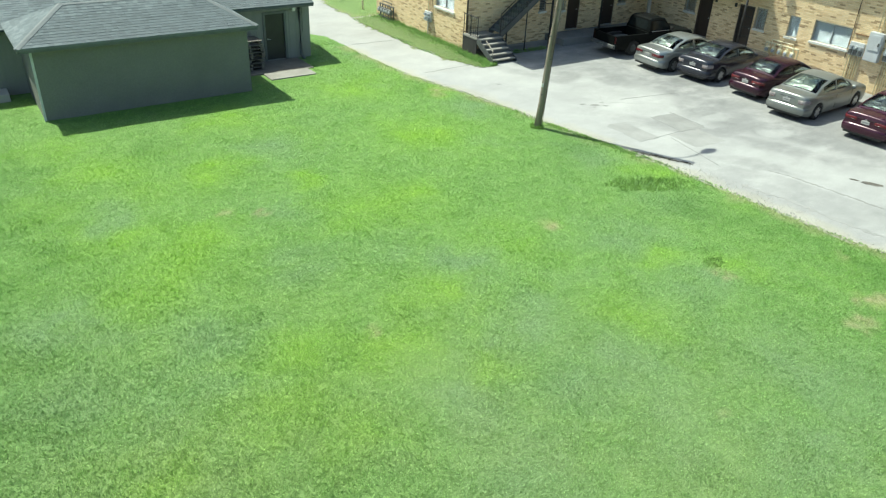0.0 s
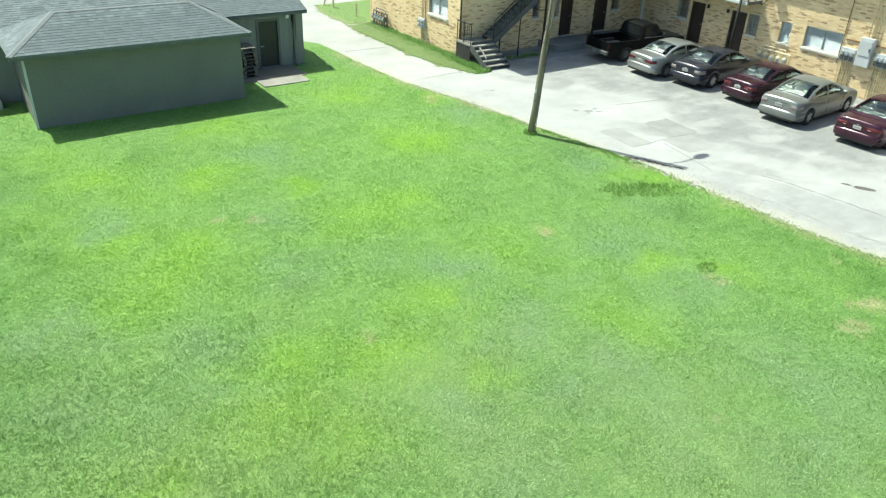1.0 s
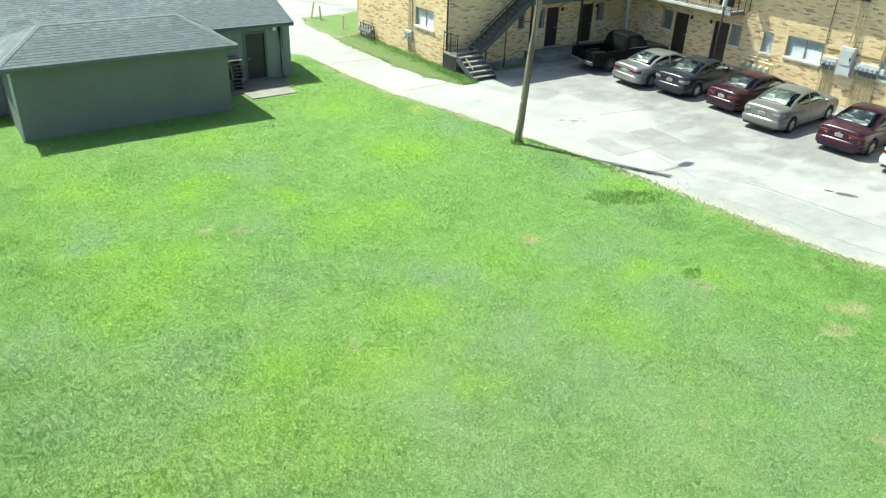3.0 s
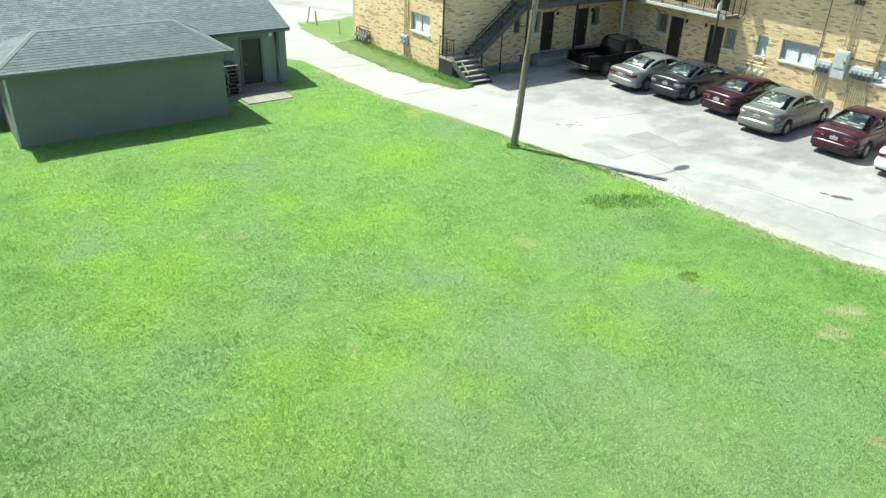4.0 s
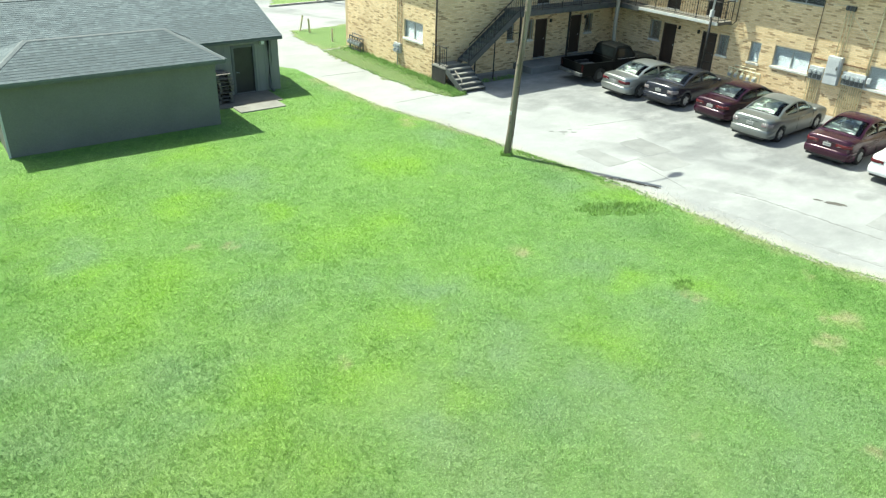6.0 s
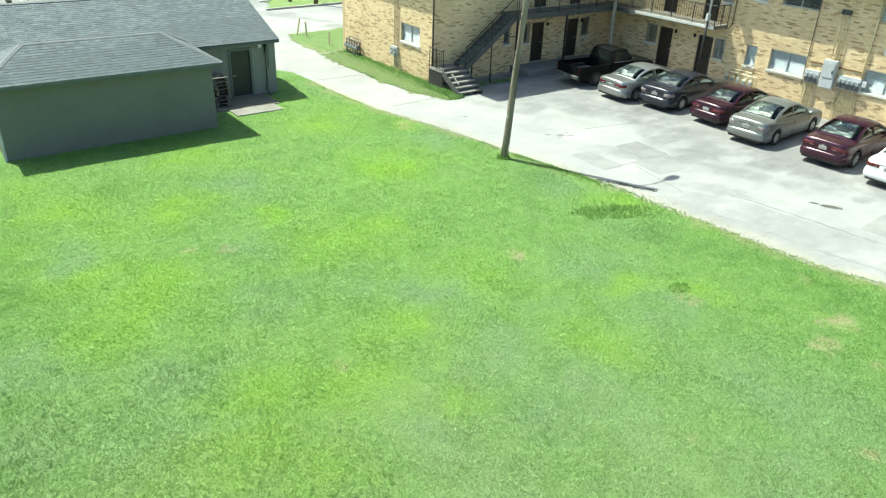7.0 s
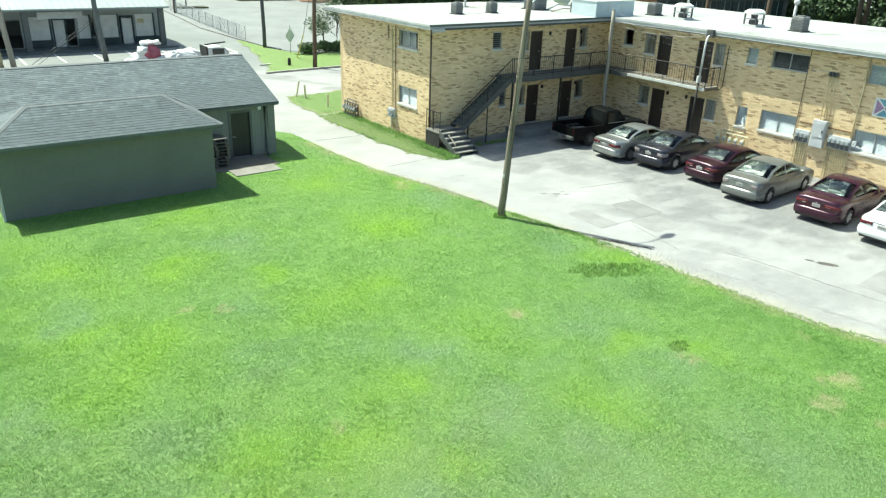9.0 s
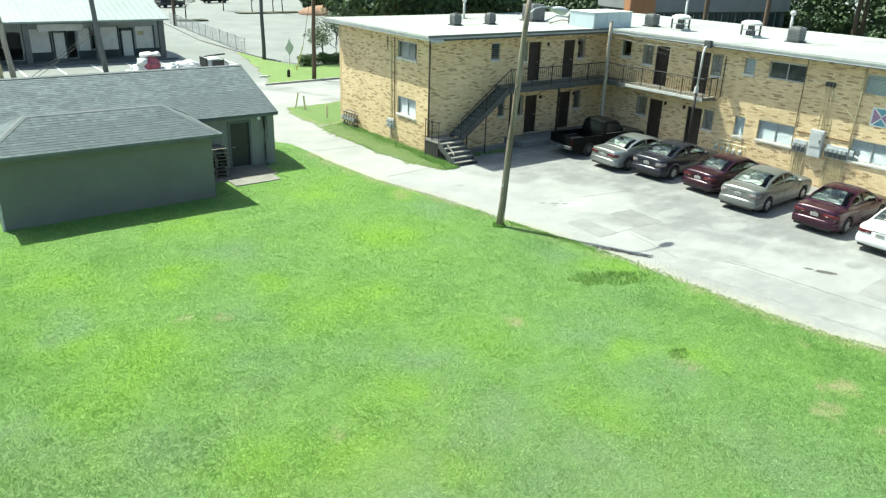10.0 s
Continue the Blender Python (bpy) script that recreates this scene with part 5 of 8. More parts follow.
def shell(points, faces, thick):
    bm = bmesh.new()
    top = [bm.verts.new(p) for p in points]
    bot = [bm.verts.new((p[0], p[1], p[2] - thick)) for p in points]
    used = {}
    for f in faces:
        bm.faces.new([top[i] for i in f])
        bm.faces.new([bot[i] for i in f][::-1])
        for a, b in zip(f, f[1:] + f[:1]):
            used.setdefault(tuple(sorted((a, b))), []).append((a, b))
    for pair in used.values():
        if len(pair) == 1:
            a, b = pair[0]
            bm.faces.new((top[a], bot[a], bot[b], top[b]))
    return bm


annex_roof = part("annex_roof", shell([(EX0, EY0, EZ), (EX1, EY0, EZ), (EX1, EY1, EZ), (EX0, EY1, EZ), (RX0, RY, RZ), (RX1, RY, RZ)], [[0, 1, 5, 4], [1, 2, 5], [2, 3, 4, 5], [3, 0, 4]], 0.06), M["shingle"], outbuilding, "hipped slate-grey shingle roof")
part("fascia", boxes((EX0 + 0.01, EX1 - 0.01, EY0 + 0.01, EY0 + 0.035, EZ - 0.16, EZ - 0.062), (EX1 - 0.035, EX1 - 0.01, EY0 + 0.035, EY1 - 0.05, EZ - 0.16, EZ - 0.062), (EX0 + 0.01, EX0 + 0.035, EY0 + 0.035, EY1 - 0.05, EZ - 0.16, EZ - 0.062)), M["trim_grey"], annex_roof, "grey fascia board")
part("soffit", boxes((EX0 + 0.04, EX1 - 0.04, EY0 + 0.04, AY0 - 0.003, EZ - 0.12, EZ - 0.1), (AX1 + 0.003, EX1 - 0.04, AY0, EY1 - 0.2, EZ - 0.12, EZ - 0.1)), M["trim_grey"], annex_roof)
part("drip_edge", boxes((EX0 - 0.015, EX1 + 0.015, EY0 - 0.02, EY0 + 0.008, EZ - 0.075, EZ + 0.005)), M["ridge_cap"], annex_roof, "pale metal drip edge")
GY0, GZ0, GRY, GRZ, GX1 = 31.62, 2.50, 35.75, 4.06, 14.10
GBY, GBZ = 40.1, 2.52
main_roof = part("main_roof", shell([(BX0 - 0.3, GY0, GZ0), (GX1, GY0, GZ0), (GX1, GRY, GRZ), (BX0 - 0.3, GRY, GRZ), (GX1, GBY, GBZ), (BX0 - 0.3, GBY, GBZ)], [[0, 1, 2, 3], [3, 2, 4, 5]], 0.07), M["shingle"], outbuilding, "long gabled slate-grey shingle roof")
part("fascia", boxes((10.1, GX1 - 0.01, GY0 + 0.01, GY0 + 0.04, GZ0 - 0.15, GZ0 - 0.072), (BX0, 1.7, GY0 + 0.01, GY0 + 0.04, GZ0 - 0.2, GZ0 - 0.072)), M["trim_grey"], main_roof, "dark grey fascia and gutter")
bm = bmesh.new()
for ya, za, yb, zb in ((GY0, GZ0, GRY, GRZ), (GRY, GRZ, GBY, GBZ)):
    v = [bm.verts.new((x, y, z)) for x in (GX1 - 0.04, GX1 - 0.008) for y, z in ((ya, za - 0.072), (yb, zb - 0.072), (yb, zb - 0.15), (ya, za - 0.15))]
    for f in ((0, 1, 2, 3), (4, 7, 6, 5), (0, 4, 5, 1), (1, 5, 6, 2), (2, 6, 7, 3), (3, 7, 4, 0)):
        bm.faces.new([v[i] for i in f])
part("rake_board", bm, M["trim_grey"], main_roof)
part("soffit", boxes((10.1, GX1 - 0.04, GY0 + 0.04, BY0 - 0.003, GZ0 - 0.14, GZ0 - 0.12)), M["trim_grey"], main_roof)


def cap_run(a, b, parent, w=0.12):
    """Overlapping cap shingles along a hip or ridge."""
    a, b = Vector(a), Vector(b)
    n = int((b - a).length / 0.3)
    way = (b - a).normalized()
    side = way.cross(Vector((0, 0, 1))).normalized()
    up = side.cross(way)
    bm = bmesh.new()
    for k in range(n):
        p, q = a.lerp(b, k / n), a.lerp(b, min(1, (k + 1.25) / n))
        pts = []
        for c, lift in ((p, 0.026), (q, 0.022)):
            pts += [c - side * w - up * (0.33 * w - 0.004) + up * lift, c + up * (lift + 0.002), c + side * w - up * (0.33 * w - 0.004) + up * lift]
        v = [bm.verts.new(x) for x in pts]
        bm.faces.new((v[0], v[1], v[4], v[3]))
        bm.faces.new((v[1], v[2], v[5], v[4]))
    return part("ridge_cap", bm, M["ridge_cap"], parent, "paler cap shingles", kind="stuff")


cap_run((EX1, EY0, EZ), (RX1, RY, RZ), annex_roof)
cap_run((EX0, EY0, EZ), (RX0, RY, RZ), annex_roof)
cap_run((RX0, RY, RZ - 0.02), (RX1, RY, RZ - 0.02), annex_roof, 0.12)
cap_run((EX1, EY1 - 0.1, EZ), (RX1, RY, RZ), annex_roof)
cap_run((-4, GRY, GRZ), (GX1, GRY, GRZ), main_roof, 0.14)

single("concrete_pad", boxes((10.95, 13.0, 29.2, 30.12, -0.05, 0.08), bevel=0.012), M["step_concrete"], "pale concrete step in front of the outbuilding door", "slab", kind="structure")
single("door_slab", boxes((10.0, 13.3, 30.14, 31.88, -0.05, 0.07), bevel=0.012), M["dark_slab"], "dark slab between the step and the outbuilding door", "slab", kind="structure")
single("splash_slab", boxes((0.6, 1.45, 31.0, 31.85, -0.05, 0.32), bevel=0.02), M["concrete"], "pale concrete block beside the outbuilding wall", "slab")

# stacked pallets and blocks against the annex
stack = thing("pallet_stack", "leaning stack of weathered wooden pallets and blocks by the annex", "pallets", pose(10.65, 31.2, 0.08))
rnd = random.Random(4)
for k in range(8):
    z = 0.09 + 0.155 * k
    dx, dy = rnd.uniform(-0.06, 0.06), rnd.uniform(-0.05, 0.05)
    p = part("pallet", boxes(*[(10.12 + dx, 11.3 + dx, 30.75 + dy + q * 0.19, 30.88 + dy + q * 0.19, z + 0.105, z + 0.135) for q in range(5)]), M["weathered"], stack)
    part("bearer", boxes(*[(10.15 + dx + q * 0.5, 10.27 + dx + q * 0.5, 30.76 + dy, 31.62 + dy, z, z + 0.10) for q in range(3)]), M["weathered"], p)

# ---- cars ----


def loft(sections, close=False):
    """Skin between half sections, mirrored to both sides."""
    bm = bmesh.new()
    rings = []
    for x, pts in sections:
        full = [(-y, z) for y, z in pts[::-1]] + [(y, z) for y, z in pts if y > 1e-6]
        rings.append([bm.verts.new((x, y, z)) for y, z in full])
    n = len(rings[0])
    for a, b in zip(rings, rings[1:]):
        for k in range(n - 1):
            bm.faces.new((a[k], a[k + 1], b[k + 1], b[k]))
        bm.faces.new((a[n - 1], a[0], b[0], b[n - 1]))
    bm.faces.new(rings[0][::-1])
    bm.faces.new(rings[-1])
    return bm


def sedan(m, paint, label, L=4.8, W=1.8, H=1.45, deck=0.98, hood=0.95, rear_glass=(0.80, 1.66), screen=(2.8, 3.55), lights="wide", trim=None, clutter=True):
    """A four-door saloon in its own metres: rear bumper at x = 0, nose at x = L, standing on z = 0."""
    ob = thing("car", label, "car", m, "parked cars")
    trim = trim or M["seat_grey"]
    hw = W / 2
    wx = (0.98, L - 0.92)
    R, arch = 0.315, 0.375

    def top(x):
        if x < rear_glass[0]:
            return deck - 0.03 * max(0, (0.5 - x)) - 0.075 * max(0, (0.07 - x) / 0.07) ** 2
        if x > screen[1]:
            t = (x - screen[1]) / (L - screen[1])
            return hood - 0.16 * t ** 1.6 - 0.22 * max(0, (t - 0.86) / 0.14) ** 2
        t = (x - rear_glass[0]) / (screen[1] - rear_glass[0])
        return deck + (hood - deck) * t - 0.055 * min(1.0, 4 * t, 4 * (1 - t))

    def half(x):
        t = abs(x - L * 0.5) / (L * 0.5)
        return hw * (1 - 0.035 * t ** 2 - 0.13 * max(0, (t - 0.84) / 0.16) ** 2)

    def floor_z(x):
        z = 0.20 + 0.10 * max(0, (0.3 - x) / 0.3) + 0.03 * max(0, (x - L + 0.3) / 0.3)
        for c in wx:
            d = abs(x - c)
            if d < arch:
                z = max(z, math.sqrt(arch ** 2 - d ** 2) + 0.30)
        return z

    def wrap(side, y_in, reach, z0, z1, out=0.012, y_out=0.80):
        """A thin panel that follows the tail round its corner."""
        way = [(-out, hw * (y_in + (y_out - y_in) * k / 4)) for k in range(5)]
        if reach > 0:
            way += [(x, half(x) + out) for x in (0.015, 0.05, 0.1, 0.16, reach)]
        bm = bmesh.new()
        rows = []
        for x, y in way:
            back = 0.03 if x < 0 else 0.0
            rows.append([bm.verts.new((x + dx * (1 if x < 0 else 0), side * (y - dy), z)) for dx, dy, z in ((0.03, 0.03 - back, z0), (0.0, 0.0, z0 + 0.02), (0.0, 0.0, z1 - 0.025), (0.03, 0.03 - back, z1))])
        for a, b in zip(rows, rows[1:]):
            for q in range(4):
                bm.faces.new((a[q], a[(q + 1) % 4], b[(q + 1) % 4], b[q]))
        bm.faces.new(rows[0])
        bm.faces.new(rows[-1])
        bmesh.ops.recalc_face_normals(bm, faces=bm.faces[:])
        return bm

    xs = sorted({*(L * k / 34 for k in range(35)), 0.012, 0.03, 0.055, 0.1, L - 0.04, L - 0.1, *(c + arch * q for c in wx for q in (-1.0, -0.97, -0.85, -0.6, -0.3, 0, 0.3, 0.6, 0.85, 0.97, 1.0))})
    secs = []
    for x in xs:
        w, zt, zb = half(x), top(x), floor_z(x)
        belt = zt - 0.07
        mid = max(zb + 0.05, 0.52)
        secs.append((x, [(0.0, zb), (w - 0.10, zb), (w - 0.025, zb + 0.02), (w - 0.005, mid), (w, mid + 0.10), (w - 0.018, belt - 0.03), (w - 0.055, belt + 0.02), (w - 0.14, zt - 0.008), (w * 0.55, zt + 0.012), (0.0, zt + 0.02)]))
    bm = loft(secs)
    inner = [f for f in bm.faces if abs(f.normal.z) > -1 and rear_glass[0] + 0.12 < f.calc_center_median().x < screen[1] - 0.14 and abs(f.calc_center_median().y) < hw - 0.12 and f.calc_center_median().z > deck - 0.15]
    bmesh.ops.delete(bm, geom=inner, context="FACES")
    body = part("body", bm, paint, ob, smooth=True, local=True)
    body.data.set_sharp_from_angle(angle=radians(38))

    # cabin
    r0, r1 = rear_glass
    s0, s1 = screen

    def roof(x):
        pts = [(r0 - 0.02, deck - 0.02), (r0 + (r1 - r0) * 0.5, deck + (H - deck) * 0.57), (r1 - 0.05, H - 0.07), (r1 + 0.1, H - 0.03), (r1 + 0.35, H - 0.008), ((r1 + s0) / 2, H), (s0 - 0.25, H - 0.015), (s0, H - 0.07), ((s0 + s1) / 2, hood + (H - hood) * 0.5), (s1 + 0.04, hood - 0.02)]
        return float(np.interp(x, [p[0] for p in pts], [p[1] for p in pts]))

    def base_w(x):
        return half(x) - 0.075

    def cab(x, s, out=0.0):
        """A point of the cabin's side: s from belt (0) to roof edge (1)."""
        zb, zt = top(x) - 0.06, roof(x)
        h = max(0.0, zt - zb)
        y = base_w(x) - 0.30 * h * s * (0.85 + 0.25 * s)
        return y + out, zb + (h - 0.045) * s
    mid = r1 + (s0 - r1) * 0.42
    ga, gb = (r0 + 0.05, r1 - 0.03), (s0 + 0.02, s1 - 0.05)          # rear glass, windscreen
    ha, hb = (r1 - 0.5, mid - 0.035), (mid + 0.035, s0 + 0.52)        # side glass
    xs = sorted({r0 - 0.02, s1 + 0.04, *ga, *gb, *ha, *hb, *(round(r0 + (s1 - r0) * k / 22, 3) for k in range(23))})
    LEVELS = (0.0, 0.13, 0.5, 0.93, 1.0)
    shell_bm, glass = bmesh.new(), {n: bmesh.new() for n in ("rear_window", "windscreen", "left_rear", "left_front", "right_rear", "right_front")}
    rings = []
    for x in xs:
        half_pts = [(base_w(x), top(x) - 0.05)] + [cab(x, q) for q in LEVELS]
        y, z = half_pts[-1]
        half_pts += [(y - 0.07, roof(x) - 0.012), (y * 0.5, roof(x) + 0.012)]
        rings.append([(-y, z) for y, z in half_pts] + [(0.0, roof(x) + 0.02)] + [(y, z) for y, z in half_pts[::-1]])

    def put(bm, xa, ra, xb, rb, k):
        bm.faces.new([bm.verts.new(p) for p in ((xa, *ra[k]), (xa, *ra[k + 1]), (xb, *rb[k + 1]), (xb, *rb[k]))])
    last = len(rings[0]) - 1
    for (xa, ra), (xb, rb) in zip(zip(xs, rings), zip(xs[1:], rings[1:])):
        c = (xa + xb) / 2
        for k in range(last):
            q = min(k, last - 1 - k)
            side = "left" if k > last / 2 else "right"
            where = shell_bm
            if q >= 6 and ga[0] < c < ga[1]:
                where = glass["rear_window"]
            elif q >= 6 and gb[0] < c < gb[1]:
                where = glass["windscreen"]
            elif q in (2, 3) and ha[0] < c < ha[1] and max(ra[k][1], ra[k + 1][1]) > top(xa) + 0.05:
                where = glass[side + "_rear"]
            elif q in (2, 3) and hb[0] < c < hb[1] and max(rb[k][1], rb[k + 1][1]) > top(xb) + 0.05:
                where = glass[side + "_front"]
            put(where, xa, ra, xb, rb, k)
    for bm in (shell_bm, *glass.values()):
        bmesh.ops.remove_doubles(bm, verts=bm.verts[:], dist=0.0005)
        bmesh.ops.recalc_face_normals(bm, faces=bm.faces[:])
    bmesh.ops.solidify(shell_bm, geom=shell_bm.faces[:], thickness=0.02)
    cabin = part("cabin", shell_bm, paint, ob, smooth=True, local=True)
    cabin.data.set_sharp_from_angle(angle=radians(40))
    for key, bm in glass.items():
        bmesh.ops.solidify(bm, geom=bm.faces[:], thickness=0.005)
        name = key if key in ("rear_window", "windscreen") else ("rear_side_window" if "rear" in key else "front_side_window")
        g = part(name, bm, M["car_glass"], ob, "lightly tinted glass", smooth=True, local=True)
        g.visible_shadow = False
    # inside: floor pan, seats, shelf and dashboard
    zi = deck - 0.42
    part("floor_pan", boxes((r0 + 0.3, s1 - 0.05, -hw + 0.2, hw - 0.2, 0.30, 0.34)), M["black_plastic"], ob, local=True)
    part("parcel_shelf", boxes((r0 + 0.02, r0 + 0.46, -hw + 0.26, hw - 0.26, deck - 0.05, deck - 0.02), bevel=0.008), trim, ob, local=True)
    part("rear_seat", boxes((r0 + 0.46, r0 + 0.66, -hw + 0.25, hw - 0.25, 0.45, deck + 0.06), (r0 + 0.66, r0 + 1.15, -hw + 0.25, hw - 0.25, 0.36, 0.58), bevel=0.05), trim, ob, local=True)
    for y in (-0.38, 0.38):
        st = part("front_seat", boxes((mid + 0.02, mid + 0.20, y - 0.25, y + 0.25, 0.45, deck + 0.08), (mid + 0.20, mid + 0.70, y - 0.25, y + 0.25, 0.36, 0.58), bevel=0.05), trim, ob, local=True)
        part("headrest", boxes((mid + 0.03, mid + 0.13, y - 0.13, y + 0.13, deck + 0.12, deck + 0.27), bevel=0.035), trim, st, local=True)
        rest = part("rear_headrest", boxes((r0 + 0.46, r0 + 0.55, y - 0.14, y + 0.14, deck + 0.06, deck + 0.18), bevel=0.03), trim, ob, local=True)
    part("dashboard", boxes((s1 - 0.62, s1 - 0.1, -hw + 0.24, hw - 0.24, deck - 0.35, deck - 0.06), bevel=0.05), M["dark_grey"], ob, local=True)
    for side in (-1, 1):
        part("door_lining", boxes((r0 + 0.55, s1 - 0.3, side * (hw - 0.13) - 0.02, side * (hw - 0.13) + 0.02, 0.34, deck - 0.04)), trim, ob, local=True)
        if clutter:
            part("shelf_item", boxes((r0 + 0.12 + 0.05 * side, r0 + 0.34, side * 0.3 - 0.14, side * 0.3 + 0.12, deck - 0.02, deck + 0.03), bevel=0.01), M["white_paint"], ob, "pale paper on the parcel shelf", local=True)
        x = s1 - 0.28
        part("mirror", boxes((x - 0.06, x + 0.10, side * (hw + 0.06) - 0.09, side * (hw + 0.06) + 0.09, top(x) - 0.02, top(x) + 0.11), bevel=0.035), paint, ob, smooth=True, local=True)
        for xh in (mid - 0.25, s0 - 0.25):
            part("door_handle", boxes((xh - 0.09, xh + 0.09, side * hw - 0.02, side * hw + 0.025, top(xh) - 0.17, top(xh) - 0.14), bevel=0.008), paint, ob, local=True)
        for xd, z0 in ((mid, 0.34), (s1 - 0.18, 0.36)):
            part("door_gap", boxes((xd - 0.006, xd + 0.006, side * (half(xd) - 0.006) - 0.004, side * (half(xd) - 0.006) + 0.008, z0, top(xd) - 0.09)), M["black_plastic"], ob, local=True)
        # lamps
        if lights == "wide":
            tl = part("tail_light", wrap(side, 0.36, 0.22, deck - 0.30, deck - 0.15), M["tail_red"], ob, "red tail lamp", smooth=True, local=True)
            part("lens", wrap(side, 0.43, -1, deck - 0.28, deck - 0.235, 0.016, 0.58), M["lamp_clear"], tl, "clear lens", local=True)
        else:
            tl = part("tail_light", wrap(side, 0.56, 0.30, deck - 0.33, deck - 0.16), M["tail_pale"], ob, "pale pinkish tail lamp", smooth=True, local=True)
            part("lens", wrap(side, 0.60, -1, deck - 0.315, deck - 0.26, 0.016, 0.79), M["tail_red"], tl, "red lens", local=True)
        part("headlight", boxes((L - 0.24, L - 0.05, side * (hw * 0.68) - hw * 0.17, side * (hw * 0.68) + hw * 0.17, 0.60, 0.74), bevel=0.04), M["lamp_clear"], ob, local=True)
        for c in wx:
            bm = bmesh.new()
            prof = [(-0.10, 0.20), (-0.105, 0.27), (-0.08, R), (0.08, R), (0.105, 0.27), (0.10, 0.20)]
            n = 26
            rings = [[bm.verts.new((c + r * math.sin(2 * math.pi * k / n), side * (hw - 0.115) + dy, R + r * math.cos(2 * math.pi * k / n))) for dy, r in prof] for k in range(n)]
            for k in range(n):
                a, b = rings[k], rings[(k + 1) % n]
                for q in range(len(prof)):
                    bm.faces.new((a[q], a[(q + 1) % len(prof)], b[(q + 1) % len(prof)], b[q]))
            wheel = part("wheel", bm, M["rubber"], ob, "black tyre", smooth=True, local=True)
            bm = bmesh.new()
            bmesh.ops.create_cone(bm, cap_ends=True, segments=22, radius1=0.205, radius2=0.205, depth=0.10, matrix=pose(c, side * (hw - 0.09), R, 90, 0, 0))
            part("barrel", bm, M["dark_grey"], wheel, local=True)
            bm = bmesh.new()
            y0, y1 = side * (hw - 0.035), side * (hw - 0.02)
            for k in range(6):
                a = 2 * math.pi * k / 6
                way, cross = Vector((math.sin(a), 0, math.cos(a))), Vector((math.cos(a), 0, -math.sin(a)))
                p = Vector((c, 0, R))
                v = [bm.verts.new(p + way * r + cross * w + Vector((0, y, 0))) for y in (y0, y1) for r, w in ((0.03, -0.035), (0.195, -0.052), (0.195, 0.052), (0.03, 0.035))]
                for f in ((0, 1, 2, 3), (4, 7, 6, 5), (0, 4, 5, 1), (1, 5, 6, 2), (2, 6, 7, 3), (3, 7, 4, 0)):
                    bm.faces.new([v[i] for i in f])
            bmesh.ops.create_cone(bm, cap_ends=True, segments=12, radius1=0.05, radius2=0.05, depth=0.03, matrix=pose(c, (y0 + y1) / 2, R, 90, 0, 0))
            part("rim", bm, M["alloy"], wheel, "spoked alloy rim", local=True)
    bm = bmesh.new()
    plan = [(0.55, -1), (0.4, -1), (0.25, -1), (0.14, -1), (0.06, -1), (0.0, -1), (-0.02, -0.55), (-0.03, 0), (-0.02, 0.55), (0.0, 1), (0.06, 1), (0.14, 1), (0.25, 1), (0.4, 1), (0.55, 1)]
    rows = []
    for x, e in plan:
        y = half(max(0, x)) * e
        grow = 0.032 if x < 0.3 else 0.012
        rows.append([bm.verts.new((x - (g if x < 0.2 else 0), y + (g if e > 0.9 else -g if e < -0.9 else 0), z)) for g, z in ((-0.03, 0.28), (grow * 0.6, 0.31), (grow, 0.40), (grow, 0.50), (grow * 0.6, 0.56), (-0.03, 0.60))])
    for a, b in zip(rows, rows[1:]):
        for q in range(5):
            bm.faces.new((a[q], a[q + 1], b[q + 1], b[q]))
    bmesh.ops.recalc_face_normals(bm, faces=bm.faces[:])
    part("rear_bumper", bm, paint, ob, smooth=True, local=True)
    part("front_bumper", boxes((L - 0.2, L + 0.03, -hw * 0.86, hw * 0.86, 0.28, 0.52), bevel=0.06), paint, ob, smooth=True, local=True)
    # black strip that draws the shadow line below the bumper
    part("bumper_shadow_strip", boxes((-0.01, 0.2, -hw * 0.78, hw * 0.78, 0.22, 0.295)), M["black_plastic"], ob, "black strip for the shadow under the bumper", local=True)
    zp = deck - 0.27
    plate = part("number_plate", boxes((-0.02, 0.03, -0.15, 0.15, zp - 0.065, zp + 0.065), bevel=0.006), M["plate"], ob, "pale number plate", local=True)
    part("plate_bar", boxes((-0.024, -0.019, -0.11, 0.11, zp - 0.02, zp + 0.02)), M["meter_grey"], plate, local=True)
    part("boot_lip", boxes((-0.006, 0.03, -hw * 0.38, hw * 0.38, deck - 0.165, deck - 0.15)), M["black_plastic"], ob, local=True)
    part("badge", boxes((-0.012, 0.03, -0.03, 0.03, deck - 0.185, deck - 0.15), bevel=0.006), M["alloy"], ob, local=True)
    part("exhaust", bar([(0.0, -hw * 0.55, 0.26), (0.3, -hw * 0.55, 0.26)], 0.03, 8), M["alloy"], ob, local=True)
    return ob


GOLD = paint_mat("champagne_paint", (0.34, 0.355, 0.345), 0.05, 0.3, 0.7)
NAVY = paint_mat("dark_blue_paint", (0.022, 0.024, 0.036), 0.03, 0.25, 0.3, 0.4, 0.006)
MAROON = paint_mat("maroon_paint", (0.027, 0.002, 0.013), 0.01, 0.25, 0.3, 0.35, 0.002)
SILVER = paint_mat("grey_silver_paint", (0.195, 0.205, 0.195), 0.04, 0.32, 0.5)
BURGUNDY = paint_mat("burgundy_paint", (0.034, 0.002, 0.016), 0.01, 0.24, 0.3, 0.35, 0.002)
WHITE = paint_mat("white_car_paint", (0.74, 0.75, 0.75), 0.05, 0.3, 0.0)
